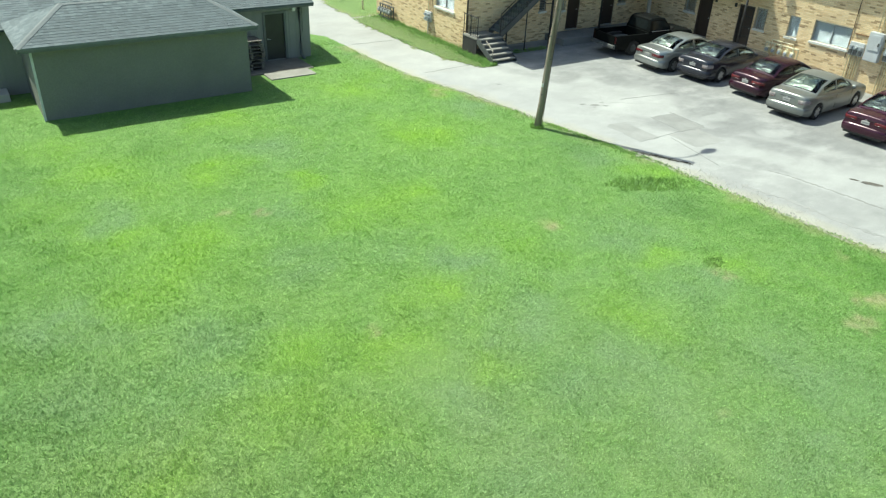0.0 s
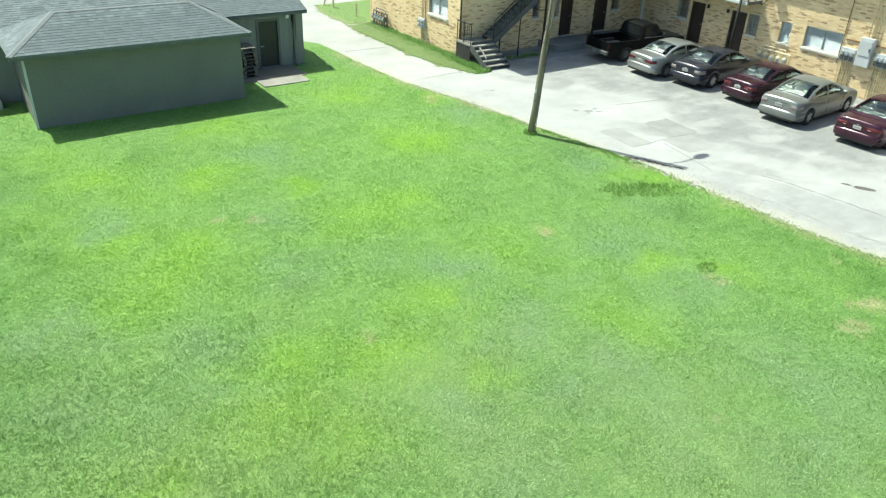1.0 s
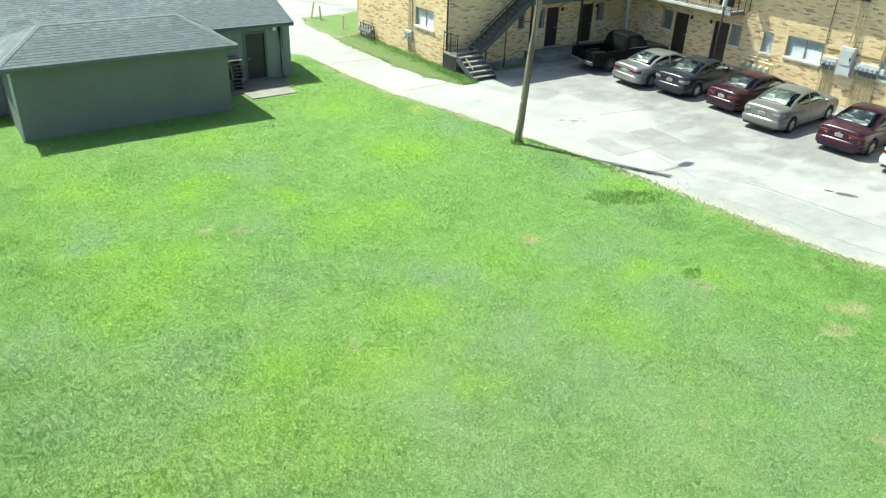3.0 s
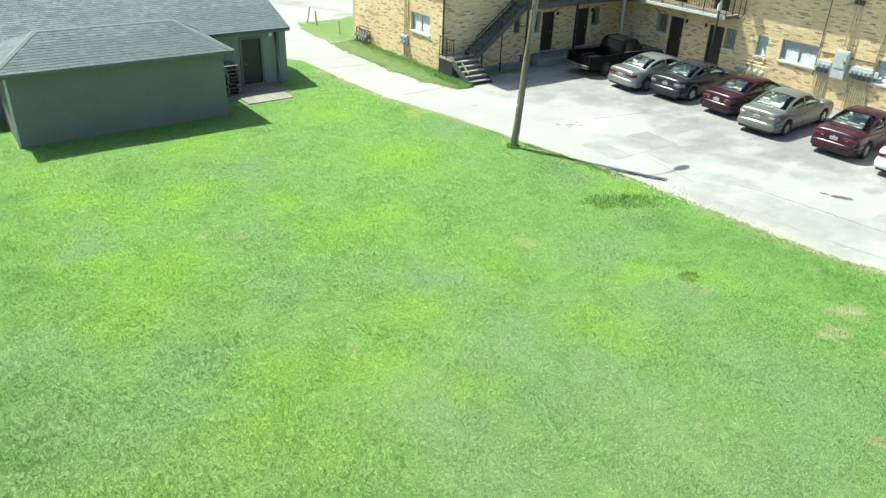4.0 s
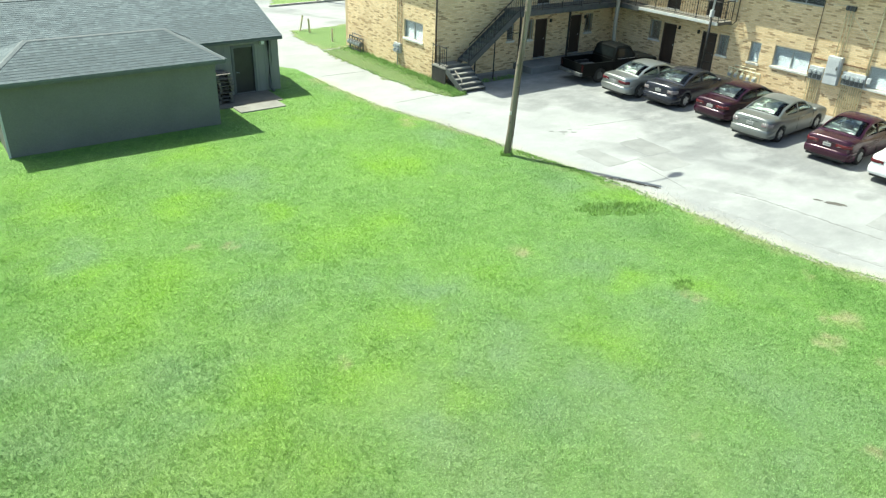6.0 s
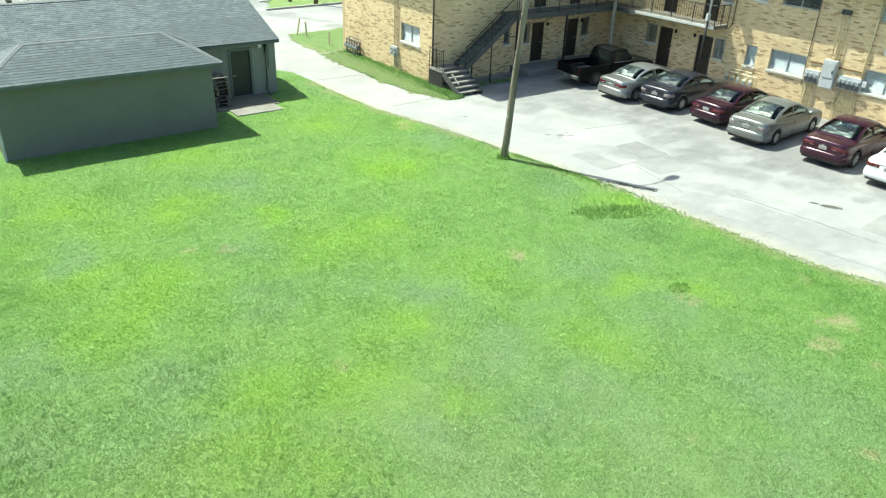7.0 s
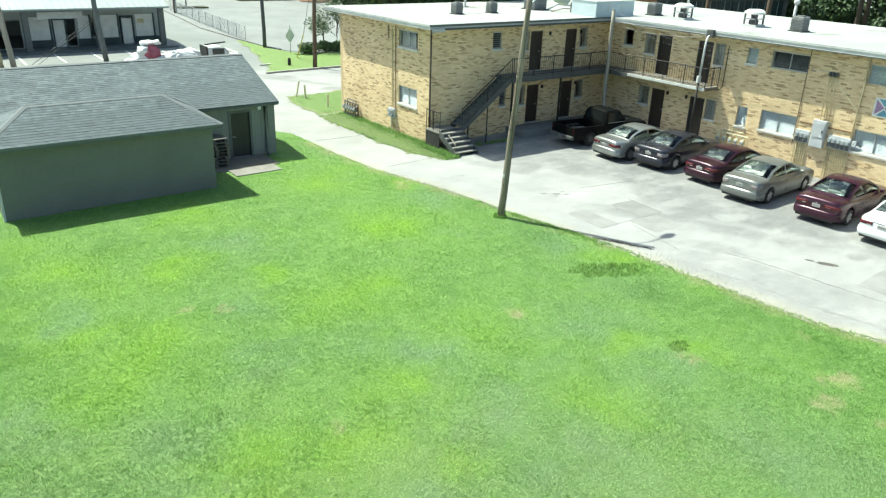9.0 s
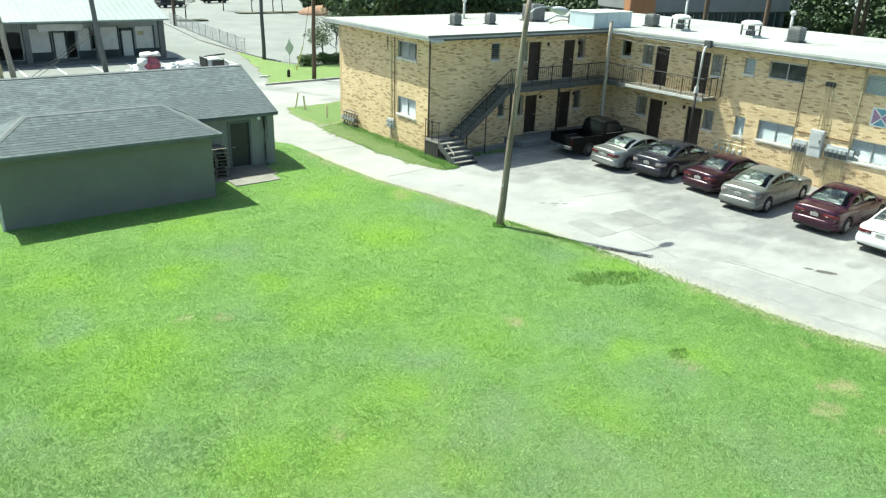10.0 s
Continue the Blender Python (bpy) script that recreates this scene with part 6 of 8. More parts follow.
BLACK = paint_mat("black_truck_paint", (0.004, 0.005, 0.005), 0.003, 0.45, 0.0, 0.05, 0.001)
BLACK.node_tree.nodes["Principled BSDF"].inputs["Specular IOR Level"].default_value = 0.10
sedan(pose(27.05, 23.35, 0, 0, 0, -4), GOLD, "champagne silver saloon car parked nose to the building", 4.75, 1.78, 1.43, 1.0, 0.95, trim=M["seat_beige"])
sedan(pose(27.6, 21.15, 0, 0, 0, 2), NAVY, "dark blue-grey saloon car parked nose to the building", 4.8, 1.82, 1.45, 1.03, 0.97, (0.76, 1.68), lights="tall")
sedan(pose(27.75, 18.45, 0, 0, 0, -2), MAROON, "dark maroon saloon car parked nose to the building", 4.65, 1.74, 1.40, 0.98, 0.93, (0.80, 1.6))
sedan(pose(27.0, 15.98, 0, 0, 0, 3), SILVER, "grey silver saloon car with rounded tail parked nose to the building", 4.86, 1.79, 1.47, 1.04, 0.98, (0.72, 1.72), lights="tall", trim=M["seat_beige"])
sedan(pose(27.3, 12.9, 0, 0, 0, 2), BURGUNDY, "bright burgundy saloon car parked nose to the building", 4.75, 1.83, 1.47, 1.02, 0.97, (0.80, 1.72))
sedan(pose(27.05, 10.35, 0, 0, 0, 1), WHITE, "white saloon car parked at the end of the row", 4.7, 1.75, 1.42, 0.99, 0.94)


def pickup(m, paint, label):
    """A pick-up truck with an open bed, in its own metres: tail at x = 0."""
    ob = thing("pickup_truck", label, "pickup truck", m)
    L, W = 5.0, 1.82
    hw = W / 2
    wx = (1.15, 4.1)

    def floor_z(x):
        z = 0.36
        for c in wx:
            if abs(x - c) < 0.44:
                z = max(z, math.sqrt(0.44 ** 2 - (x - c) ** 2) + 0.34)
        return z
    # bed sides
    for side in (-1, 1):
        bm = bmesh.new()
        xs = sorted({0.0, 0.05, 1.95, *(1.95 * k / 14 for k in range(15)), 1.15 - 0.44, 1.15 + 0.44})
        rows = [[bm.verts.new((x, side * y, z)) for y, z in ((hw - 0.06, floor_z(x)), (hw, floor_z(x) + 0.02), (hw, max(0.85, floor_z(x) + 0.06)), (hw - 0.02, 1.02), (hw - 0.11, 1.02), (hw - 0.11, max(0.62, 0)))] for x in xs]
        for a, b in zip(rows, rows[1:]):
            for q in range(5):
                bm.faces.new((a[q], a[q + 1], b[q + 1], b[q]))
        bm.faces.new(rows[0])
        bm.faces.new(rows[-1][::-1])
        part("bed_side", bm, paint, ob, local=True)
        part("wheel_well", boxes((0.75, 1.6, side * (hw - 0.22) - 0.1, side * (hw - 0.22) + 0.1, 0.6, 0.82), bevel=0.05), M["black_plastic"], ob, local=True)
        part("tail_light", boxes((-0.02, 0.06, side * (hw - 0.08) - 0.06, side * (hw - 0.08) + 0.06, 0.66, 0.96), bevel=0.015), M["tail_dark"], ob, "red tail lamp", local=True)
    part("bed_floor", boxes((0.02, 1.95, -hw + 0.11, hw - 0.11, 0.56, 0.62)), M["dark_grey"], ob, local=True)
    part("tailgate", boxes((-0.01, 0.06, -hw + 0.16, hw - 0.16, 0.56, 1.0), bevel=0.015), paint, ob, local=True)
    part("rear_bumper", boxes((-0.16, 0.0, -hw + 0.03, hw - 0.03, 0.42, 0.58), bevel=0.03), M["dark_grey"], ob, local=True)
    plate = part("number_plate", boxes((-0.175, -0.155, -0.14, 0.14, 0.445, 0.555)), M["siding"], ob, local=True)
    part("plate_bar", boxes((-0.18, -0.174, -0.1, 0.1, 0.48, 0.53)), M["dark_grey"], plate, local=True)
    secs = []
    for x in sorted({1.98, 2.1, 2.5, 3.0, 3.4, 3.55, 3.65, 3.66, 3.75, 3.9, 4.1, 4.3, 4.45, 4.54, 4.6, 4.8, 4.95, 5.0}):
        zt = 1.05 if x < 3.5 else 1.05 - 0.10 * ((x - 3.5) / 1.5) ** 1.5 - (0.15 if x > 4.98 else 0)
        zb = floor_z(x)
        w = hw - (0.05 if x > 4.9 else 0)
        secs.append((x, [(0, zb), (w - 0.08, zb), (w, zb + 0.04), (w, max(0.75, zb + 0.08)), (w - 0.03, zt - 0.06), (w - 0.12, zt), (0, zt + 0.02)]))
    part("body", loft(secs), paint, ob, smooth=False, local=True)
    secs = []
    for x, zt, w in ((2.02, 1.08, hw - 0.07), (2.06, 1.3, hw - 0.11), (2.14, 1.62, hw - 0.17), (2.3, 1.68, hw - 0.19), (2.9, 1.69, hw - 0.19), (3.1, 1.65, hw - 0.18), (3.35, 1.36, hw - 0.13), (3.62, 1.07, hw - 0.08)):
        secs.append((x, [(0, 1.0), (hw - 0.07, 1.0), (hw - 0.08, 1.06), (w + 0.02, max(1.065, zt - 0.08)), (w - 0.07, zt), (0, zt + 0.015)]))
    cab = part("cab", loft(secs), paint, ob, smooth=False, local=True)
    bm = bmesh.new()
    bm.faces.new([bm.verts.new(p) for p in ((2.028, -0.66, 1.16), (2.028, 0.66, 1.16), (2.105, 0.60, 1.56), (2.105, -0.60, 1.56))])
    bmesh.ops.solidify(bm, geom=bm.faces[:], thickness=0.012)
    part("rear_window", bm, M["truck_glass"], ob, "dark rear window", local=True)
    bm = bmesh.new()
    bm.faces.new([bm.verts.new(p) for p in ((3.60, -0.70, 1.115), (3.60, 0.70, 1.115), (3.14, 0.62, 1.635), (3.14, -0.62, 1.635))])
    bmesh.ops.solidify(bm, geom=bm.faces[:], thickness=0.012)
    part("windscreen", bm, M["truck_glass"], ob, local=True)
    for side in (-1, 1):
        bm = bmesh.new()
        pts = [(2.25, side * (hw - 0.07), 1.10), (3.45, side * (hw - 0.07), 1.10), (3.02, side * (hw - 0.15), 1.56), (2.28, side * (hw - 0.15), 1.56)]
        bm.faces.new([bm.verts.new(p) for p in pts])
        bmesh.ops.solidify(bm, geom=bm.faces[:], thickness=0.02)
        part("side_window", bm, M["truck_glass"], ob, local=True)
        part("window_trim", bar([(2.2, side * (hw - 0.045), 1.09), (3.5, side * (hw - 0.045), 1.09)], 0.016, 6), M["alloy"], ob, "bright trim", local=True)
        part("mirror", boxes((3.3, 3.42, side * (hw + 0.1) - 0.09, side * (hw + 0.1) + 0.09, 1.1, 1.28), bevel=0.02), M["black_plastic"], ob, local=True)
        for c in wx:
            bm = bmesh.new()
            prof = [(-0.11, 0.2), (-0.11, 0.32), (-0.08, 0.37), (0.08, 0.37), (0.11, 0.32), (0.11, 0.2)]
            n = 24
            rings = [[bm.verts.new((c + r * math.sin(2 * math.pi * k / n), side * (hw - 0.13) + dy, 0.37 + r * math.cos(2 * math.pi * k / n))) for dy, r in prof] for k in range(n)]
            for k in range(n):
                a, b = rings[k], rings[(k + 1) % n]
                for q in range(6):
                    bm.faces.new((a[q], a[(q + 1) % 6], b[(q + 1) % 6], b[q]))
            wheel = part("wheel", bm, M["rubber"], ob, "black tyre", smooth=True, local=True)
            bm = bmesh.new()
            bmesh.ops.create_cone(bm, cap_ends=True, segments=18, radius1=0.2, radius2=0.17, depth=0.12, matrix=pose(c, side * (hw - 0.1), 0.37, 90, 0, 0))
            part("rim", bm, M["dark_grey"], wheel, local=True)
    # odds and ends lying in the bed
    part("bed_load", boxes((0.5, 1.5, -0.35, -0.05, 0.625, 0.78), (0.9, 1.6, 0.1, 0.5, 0.625, 0.72), bevel=0.02), M["dark_grey"], ob, "boards and boxes in the bed", local=True)
    return ob


pickup(pose(27.25, 26.35, 0, 0, 0, -6), BLACK, "black pick-up truck parked in the shade of the building")

# ---- poles, street light and cables ----


def wood_pole(base, top, r0, r1, material, label):
    base, top = Vector(base), Vector(top)
    ob = thing("utility_pole", label, "utility pole", pose(*base), "utility poles")
    pts = [base.lerp(top, k / 8) + Vector((0.012 * math.sin(k * 1.7), 0.012 * math.cos(k * 2.1), 0)) for k in range(9)]
    part("shaft", bar(pts, [r0 + (r1 - r0) * k / 8 for k in range(9)], 14), material, ob, smooth=True)
    return ob


P0, PT = (17.45, 19.70, -0.15), (17.83, 19.30, 8.38)
light_pole = wood_pole(P0, PT, 0.128, 0.088, M["pole_wood"], "leaning weathered grey wooden pole with a street light")
arm = [(17.79, 19.37, 7.40), (17.92, 19.4, 7.64), (18.2, 19.42, 7.83), (18.55, 19.42, 7.89), (19.0, 19.40, 7.84)]
part("lamp_arm", bar(arm, 0.03, 8), M["galvanised"], light_pole, "curved galvanised arm", smooth=True)
bm = bmesh.new()
bmesh.ops.create_uvsphere(bm, u_segments=18, v_segments=10, radius=0.5, matrix=pose(19.36, 19.39, 7.77, 0, 6, -2) @ Matrix.Diagonal((0.80, 0.34, 0.25, 1)))
head = part("lamp_head", bm, M["grey_box"], light_pole, "pale grey street-light head", smooth=True)
bm = bmesh.new()
bmesh.ops.create_uvsphere(bm, u_segments=16, v_segments=8, radius=0.5, matrix=pose(19.46, 19.39, 7.69, 0, 6, -2) @ Matrix.Diagonal((0.44, 0.27, 0.19, 1)))
part("lens", bm, M["lamp_clear"], head, smooth=True)
part("band", bar([(17.68, 19.45, 5.2), (17.70, 19.435, 5.24)], 0.109, 12), M["pole_wood"], light_pole)
part("ground_wire", bar([(17.56, 19.58, 0.0), (17.72, 19.40, 5.0), (17.79, 19.26, 8.0)], 0.009, 5), M["wire"], light_pole)
rnd = random.Random(15)
for k in range(11):
    t0, a = rnd.uniform(0.03, 0.8), rnd.uniform(2.2, 5.6)
    t1 = t0 + rnd.uniform(0.05, 0.16)
    way = Vector((math.cos(a), math.sin(a), 0))
    low, high = Vector(P0).lerp(Vector(PT), t0), Vector(P0).lerp(Vector(PT), t1)
    part("drying_crack", bar([low + way * (0.126 - 0.04 * t0), low.lerp(high, 0.5) + way * (0.124 - 0.04 * t0), high + way * (0.122 - 0.04 * t1)], [0.002, 0.008, 0.002], 5), M["bark"], light_pole, "dark drying crack")
for z, a in ((1.3, 3.6), (2.6, 4.4), (3.4, 3.2), (4.3, 4.0), (5.9, 3.8), (6.7, 4.6)):
    c = Vector(P0).lerp(Vector(PT), (z + 0.15) / 8.53) + Vector((math.cos(a), math.sin(a), 0)) * 0.115
    part("bolt", boxes((c.x - 0.022, c.x + 0.022, c.y - 0.022, c.y + 0.022, c.z - 0.022, c.z + 0.022), bevel=0.006), M["dark_grey"], light_pole, "rusty bolt head")
part("pole_tag", boxes((17.36, 17.40, 19.52, 19.60, 1.6, 1.72)), M["galvanised"], light_pole)

corner_pole = wood_pole((32.12, 28.12, 0), (32.15, 28.2, 6.35), 0.115, 0.095, M["pole_pale"], "pale painted pole rising through the gallery corner")
part("cap", bar([(32.15, 28.2, 6.33), (32.15, 28.2, 6.4)], 0.1, 12), M["galvanised"], corner_pole)

mast = thing("service_mast", "black and white electric service mast in front of the gallery end", "service mast", pose(32.3, 22.35, 0))
part("lower_pipe", bar([(32.3, 22.38, 0.33), (32.32, 22.36, 3.6)], 0.06, 10), M["iron"], mast, smooth=True)
part("upper_pipe", bar([(32.32, 22.36, 3.55), (32.5, 22.42, 5.35), (32.62, 22.44, 5.58), (32.85, 22.44, 5.68)], 0.055, 10), M["trim_white"], mast, "white conduit", smooth=True)
part("collar", bar([(32.31, 22.37, 3.4), (32.33, 22.37, 3.72)], 0.11, 10), M["trim_white"], mast)
part("head_box", boxes((32.68, 32.9, 22.25, 22.6, 5.55, 5.92), bevel=0.02), M["dark_grey"], mast, "grey box at the eave")


def cable(a, b, sag, radius=0.012, label="thin sagging overhead cable", material="wire"):
    a, b = Vector(a), Vector(b)
    pts = [a.lerp(b, k / 14) - Vector((0, 0, sag * 4 * (k / 14) * (1 - k / 14))) for k in range(15)]
    single("cable", bar(pts, radius, 5), M[material], label, "cable", "overhead cables")


for k in range(3):
    cable((32.2, 28.2, 6.2 - 0.3 * k), (32.7, 22.5, 5.7 - 0.05 * k), 0.12 + 0.05 * k, 0.0045, "pale sagging service wire across the front", "grey_box")
    cable((32.2, 28.1, 6.25 - 0.25 * k), (33.3, 16.45, 4.75), 0.35 + 0.1 * k, 0.0025, "pale sagging service wire across the front", "grey_box")
cable((32.72, 22.4, 5.62), (33.2, 9.0, 5.2), 0.18, 0.004)
cable((33.3, 16.3, 4.55), (33.42, 15.05, 3.35), 0.02, 0.012, "pale drop cable between two conduits", "cream_post")
cable((26.7, 52.9, 8.2), (-20, 60.5, 7.2), 0.5, 0.02)
cable((-20, 61.8, 5.5), (27.6, 64.4, 6.2), 0.4, 0.018)
for k in range(2):
    cable((13.25, 62.1, 3.3 - 0.2 * k), (8.6 + 0.45 * k, 62.6, 0.02), 0.02, 0.022, "pale guy wire with its guard beside the shops")

wood_pole((26.72, 52.85, 0), (26.9, 52.8, 9.5), 0.17, 0.12, M["pole_brown"], "brown wooden utility pole on the street verge")
wood_pole((27.7, 64.5, 0), (27.6, 64.4, 10), 0.17, 0.13, M["dark_grey"], "dark utility pole at the corner of the far lot")
wood_pole((13.6, 61.8, 0), (12.9, 61.8, 9.5), 0.2, 0.15, M["trim_grey"], "grey utility pole beside the shops")
wood_pole((7.35, 62.2, 0), (6.9, 62.2, 6.2), 0.2, 0.16, M["pole_pale"], "pale grey pole beside the shops")
wood_pole((6.55, 62.3, 0), (6.35, 62.3, 4.2), 0.22, 0.2, M["tan_post"], "short tan post beside the shops")
wood_pole((30.0, 96.5, 0), (29.8, 96.5, 9.0), 0.2, 0.15, M["pole_brown"], "brown utility pole by the far fence")

sign = thing("road_sign", "grey back of a diamond road sign on a thin post", "road sign", pose(28.2, 60.3, 0))
part("post", bar([(28.2, 60.3, 0), (28.25, 60.3, 2.4)], 0.03, 6), M["galvanised"], sign)
bm = bmesh.new()
v = [bm.verts.new((28.2 + dx, 60.25 + dy, z)) for dy in (0, 0.012) for dx, z in ((0, 0.85), (0.42, 1.5), (0, 2.2), (-0.42, 1.5))]
for f in ((0, 1, 2, 3), (4, 7, 6, 5), (0, 4, 5, 1), (1, 5, 6, 2), (2, 6, 7, 3), (3, 7, 4, 0)):
    bm.faces.new([v[i] for i in f])
part("plate", bm, M["white_paint"], sign)

for x, y, h, dx in ((20.5, 43.3, 0.95, 0.22), (20.8, 42.55, 0.85, -0.06), (20.85, 39.7, 0.75, 0.0)):
    ob = thing("marker_post", "leaning pale tan wooden marker post in the grass" if dx else "upright pale tan wooden marker post in the grass", "post", pose(x, y, 0), "marker posts")
    part("shaft", bar([(x, y, 0), (x + dx, y, h)], 0.06, 8), M["cream_post"], ob)
    part("cap", bar([(x + dx, y, h), (x + dx * 1.03, y, h + 0.03)], 0.056, 8), M["pole_pale"], ob)
ob = thing("guy_guard", "yellow guy-wire guard on the verge", "guy wire", pose(27.9, 56.5, 0))
part("guard", bar([(27.6, 57.8, 0), (27.2, 55.6, 2.2)], 0.05, 6), M["yellow_paint"], ob)
part("wire", bar([(27.2, 55.6, 2.2), (26.85, 52.95, 7)], 0.015, 5), M["wire"], ob)
ob = single("hydrant", bar([(25.4, 54.6, 0), (25.4, 54.6, 0.5), (25.4, 54.6, 0.62)], [0.13, 0.13, 0.05], 10), M["iron"], "small dark fire hydrant on the verge", "hydrant")
single("fallen_board", boxes((23.3, 24.2, 55.4, 55.55, 0.03, 0.12)), M["white_paint"], "white board lying on the verge", "board", m=Matrix.Identity(4))

# ---- chain-link fence of the far lot ----
fence = thing("chain_link_fence", "low grey chain-link fence along the far lot", "fence", pose(27.7, 69.2, 0))
pts = [Vector((27.75, 69.0, 0)).lerp(Vector((30.2, 99, 0)), k / 11) for k in range(12)]
for p in pts:
    part("post", bar([p, p + Vector((0, 0, 1.45))], 0.035, 6), M["galvanised"], fence)
part("top_rail", bar([pts[0] + Vector((0, 0, 1.42)), pts[-1] + Vector((0, 0, 1.42))], 0.022, 6), M["galvanised"], fence)
bm = bmesh.new()
run = pts[-1] - pts[0]
for k in range(-4, 130):
    for s in (1, -1):
        a, b = k / 130, (k + s * 6) / 130
        if 0 <= a <= 1 and 0 <= b <= 1:
            tube(bm, [pts[0] + run * a + Vector((0, 0, 0.05)), pts[0] + run * b + Vector((0, 0, 1.4))], 0.007, 3, False)
part("mesh_wire", bm, M["galvanised"], fence, kind="stuff")

# ---- the row of shops ----
shops = thing("shop_row", "single-storey row of shops with a white metal porch roof", "building", pose(12, 68, 0))
part("wall", wall_with_openings("y", 70.2, 0.3, -10, 20.3, 0, 3.6, [(11.6, 13.4, 0.2, 2.4), (16.9, 18.05, 0.2, 2.5), (7.2, 9.3, 0.2, 2.4), (10.2, 11.2, 0.9, 2.4), (14.2, 15.4, 0.9, 2.4), (18.4, 19.4, 0.9, 2.4), (3.0, 6.5, 0.2, 2.4)]), M["mall_wall"], shops, "pale stucco wall")
part("wall", boxes((20.0, 20.3, 70.5, 80, 0, 3.6)), M["mall_wall"], shops)
part("wall", boxes((-10, 20.3, 80, 80.3, 0, 3.6)), M["mall_wall"], shops)
part("wall", boxes((-10, -9.7, 70.5, 80, 0, 3.6)), M["mall_wall"], shops)
for x0, x1 in ((9.4, 11.55), (13.45, 16.85), (18.1, 20.2)):
    part("plinth", boxes((x0, x1, 70.13, 70.19, 0, 0.75)), M["teal_dark"], shops, "dark painted plinth")
for x0, x1 in ((11.6, 12.55), (16.98, 17.97)):
    d = part("door", boxes((x0 + 0.12, x1 - 0.02, 70.2, 70.26, 0.2, 2.3)), M["white_paint"], shops, "white shop door")
    part("door_frame", boxes((x0, x0 + 0.1, 70.1, 70.3, 0.1, 2.45), (x1, x1 + 0.1, 70.1, 70.3, 0.1, 2.45), (x0, x1 + 0.1, 70.1, 70.3, 2.4, 2.55)), M["teal_dark"], d)
for x0, x1 in ((9.75, 11.4), (13.6, 14.5), (15.05, 16.75), (18.25, 19.75)):
    w = part("window", boxes((x0, x1, 70.13, 70.185, 0.78, 2.62)), M["white_paint"], shops, "papered white shop window")
    part("mullion", boxes((x1 - 0.02, x1 + 0.1, 70.08, 70.185, 0.6, 2.7)), M["teal_dark"], w)
part("signboard", boxes((10.4, 13.8, 68.9, 69.0, 2.55, 3.1), bevel=0.02), M["trim_white"], shops, "blank white signboard")
part("notice", boxes((18.4, 18.95, 70.1, 70.127, 1.9, 2.25)), M["tan_post"], shops)
for x in (-6, -2, 1.4, 5.2, 9.45, 14.75, 20.0):
    part("column", boxes((x - 0.22, x + 0.22, 68.3, 68.74, 0, 3.25)), M["trim_grey"], shops)
bm = bmesh.new()
prof = [(67.9, 3.28), (67.9, 3.42), (74.5, 5.4), (81, 3.6), (81, 3.4), (74.5, 5.2)]
low = [bm.verts.new((-10.5, y, z)) for y, z in prof]
high = [bm.verts.new((20.6, y, z)) for y, z in prof]
bm.faces.new(low)
bm.faces.new(high[::-1])
for i in range(len(prof)):
    bm.faces.new((low[i], high[i], high[(i + 1) % len(prof)], low[(i + 1) % len(prof)]))
sroof = part("roof", bm, M["mall_roof"], shops, "white standing-seam metal roof")
bm = bmesh.new()
for k in range(60):
    x = -10.2 + k * 0.52
    v = [bm.verts.new((x + dx, y, z + dz)) for dx, dz in ((-0.02, 0.0), (0.02, 0.0), (0.02, 0.05), (-0.02, 0.05)) for y, z in ((67.92, 3.42), (74.5, 5.4))]
    for f in ((0, 1, 3, 2), (2, 3, 5, 4), (4, 5, 7, 6), (6, 7, 1, 0)):
        bm.faces.new([v[i] for i in f])
part("seam", bm, M["mall_roof"], sroof, kind="stuff")
part("walk", boxes((-10.4, 21.0, 67.6, 70.1, 0, 0.16)), M["trim_grey"], shops)
for k in range(8):
    x = 5.5 + 2.7 * k
    single("parking_line", boxes((x, x + 0.14, 62.8, 67.2, -0.01, 0.006)), M["white_paint"], "white painted parking line", "road marking", "parking lines", "structure")

# ---- loaded flatbed truck passing the shops ----
truck = thing("flatbed_truck", "white flatbed truck heaped with sheeted furniture", "truck", pose(14.6, 60.8, 0))
part("bed", boxes((14.2, 19.9, 60.0, 61.7, 0.75, 0.9)), M["dark_grey"], truck)
part("headboard", boxes((19.9, 20.0, 60.0, 61.7, 0.75, 2.1)), M["black_plastic"], truck)
part("cab", loft([(x, [(0, 0.6), (0.85, 0.6), (0.87, 1.25), (w, zt - 0.1), (w - 0.12, zt), (0, zt + 0.02)]) for x, zt, w in ((0, 2.05, 0.72), (0.9, 2.1, 0.72), (1.25, 1.95, 0.74), (1.75, 1.36, 0.83), (1.9, 1.32, 0.84), (2.7, 1.2, 0.82))]), M["white_paint"], truck).matrix_basis = pose(20.05, 60.85, 0)
part("side_window", boxes((20.35, 21.3, 59.98, 60.0, 1.4, 1.9)), M["truck_glass"], truck)
bm = bmesh.new()
bm.faces.new([bm.verts.new(p) for p in ((21.78, 60.1, 1.42), (21.78, 61.6, 1.42), (21.34, 61.5, 1.97), (21.34, 60.2, 1.97))])
bmesh.ops.solidify(bm, geom=bm.faces[:], thickness=0.02)
part("windscreen", bm, M["truck_glass"], truck)
part("roof_rail", bar([(19.95, 60.6, 2.2), (21.6, 60.6, 2.35)], 0.07, 6), M["black_plastic"], truck)
for x in (15.4, 21.9):
    for y in (60.08, 61.55):
        part("wheel", bar([(x, y - 0.1, 0.4), (x, y + 0.1, 0.4)], 0.4, 16), M["rubber"], truck)
rnd = random.Random(8)
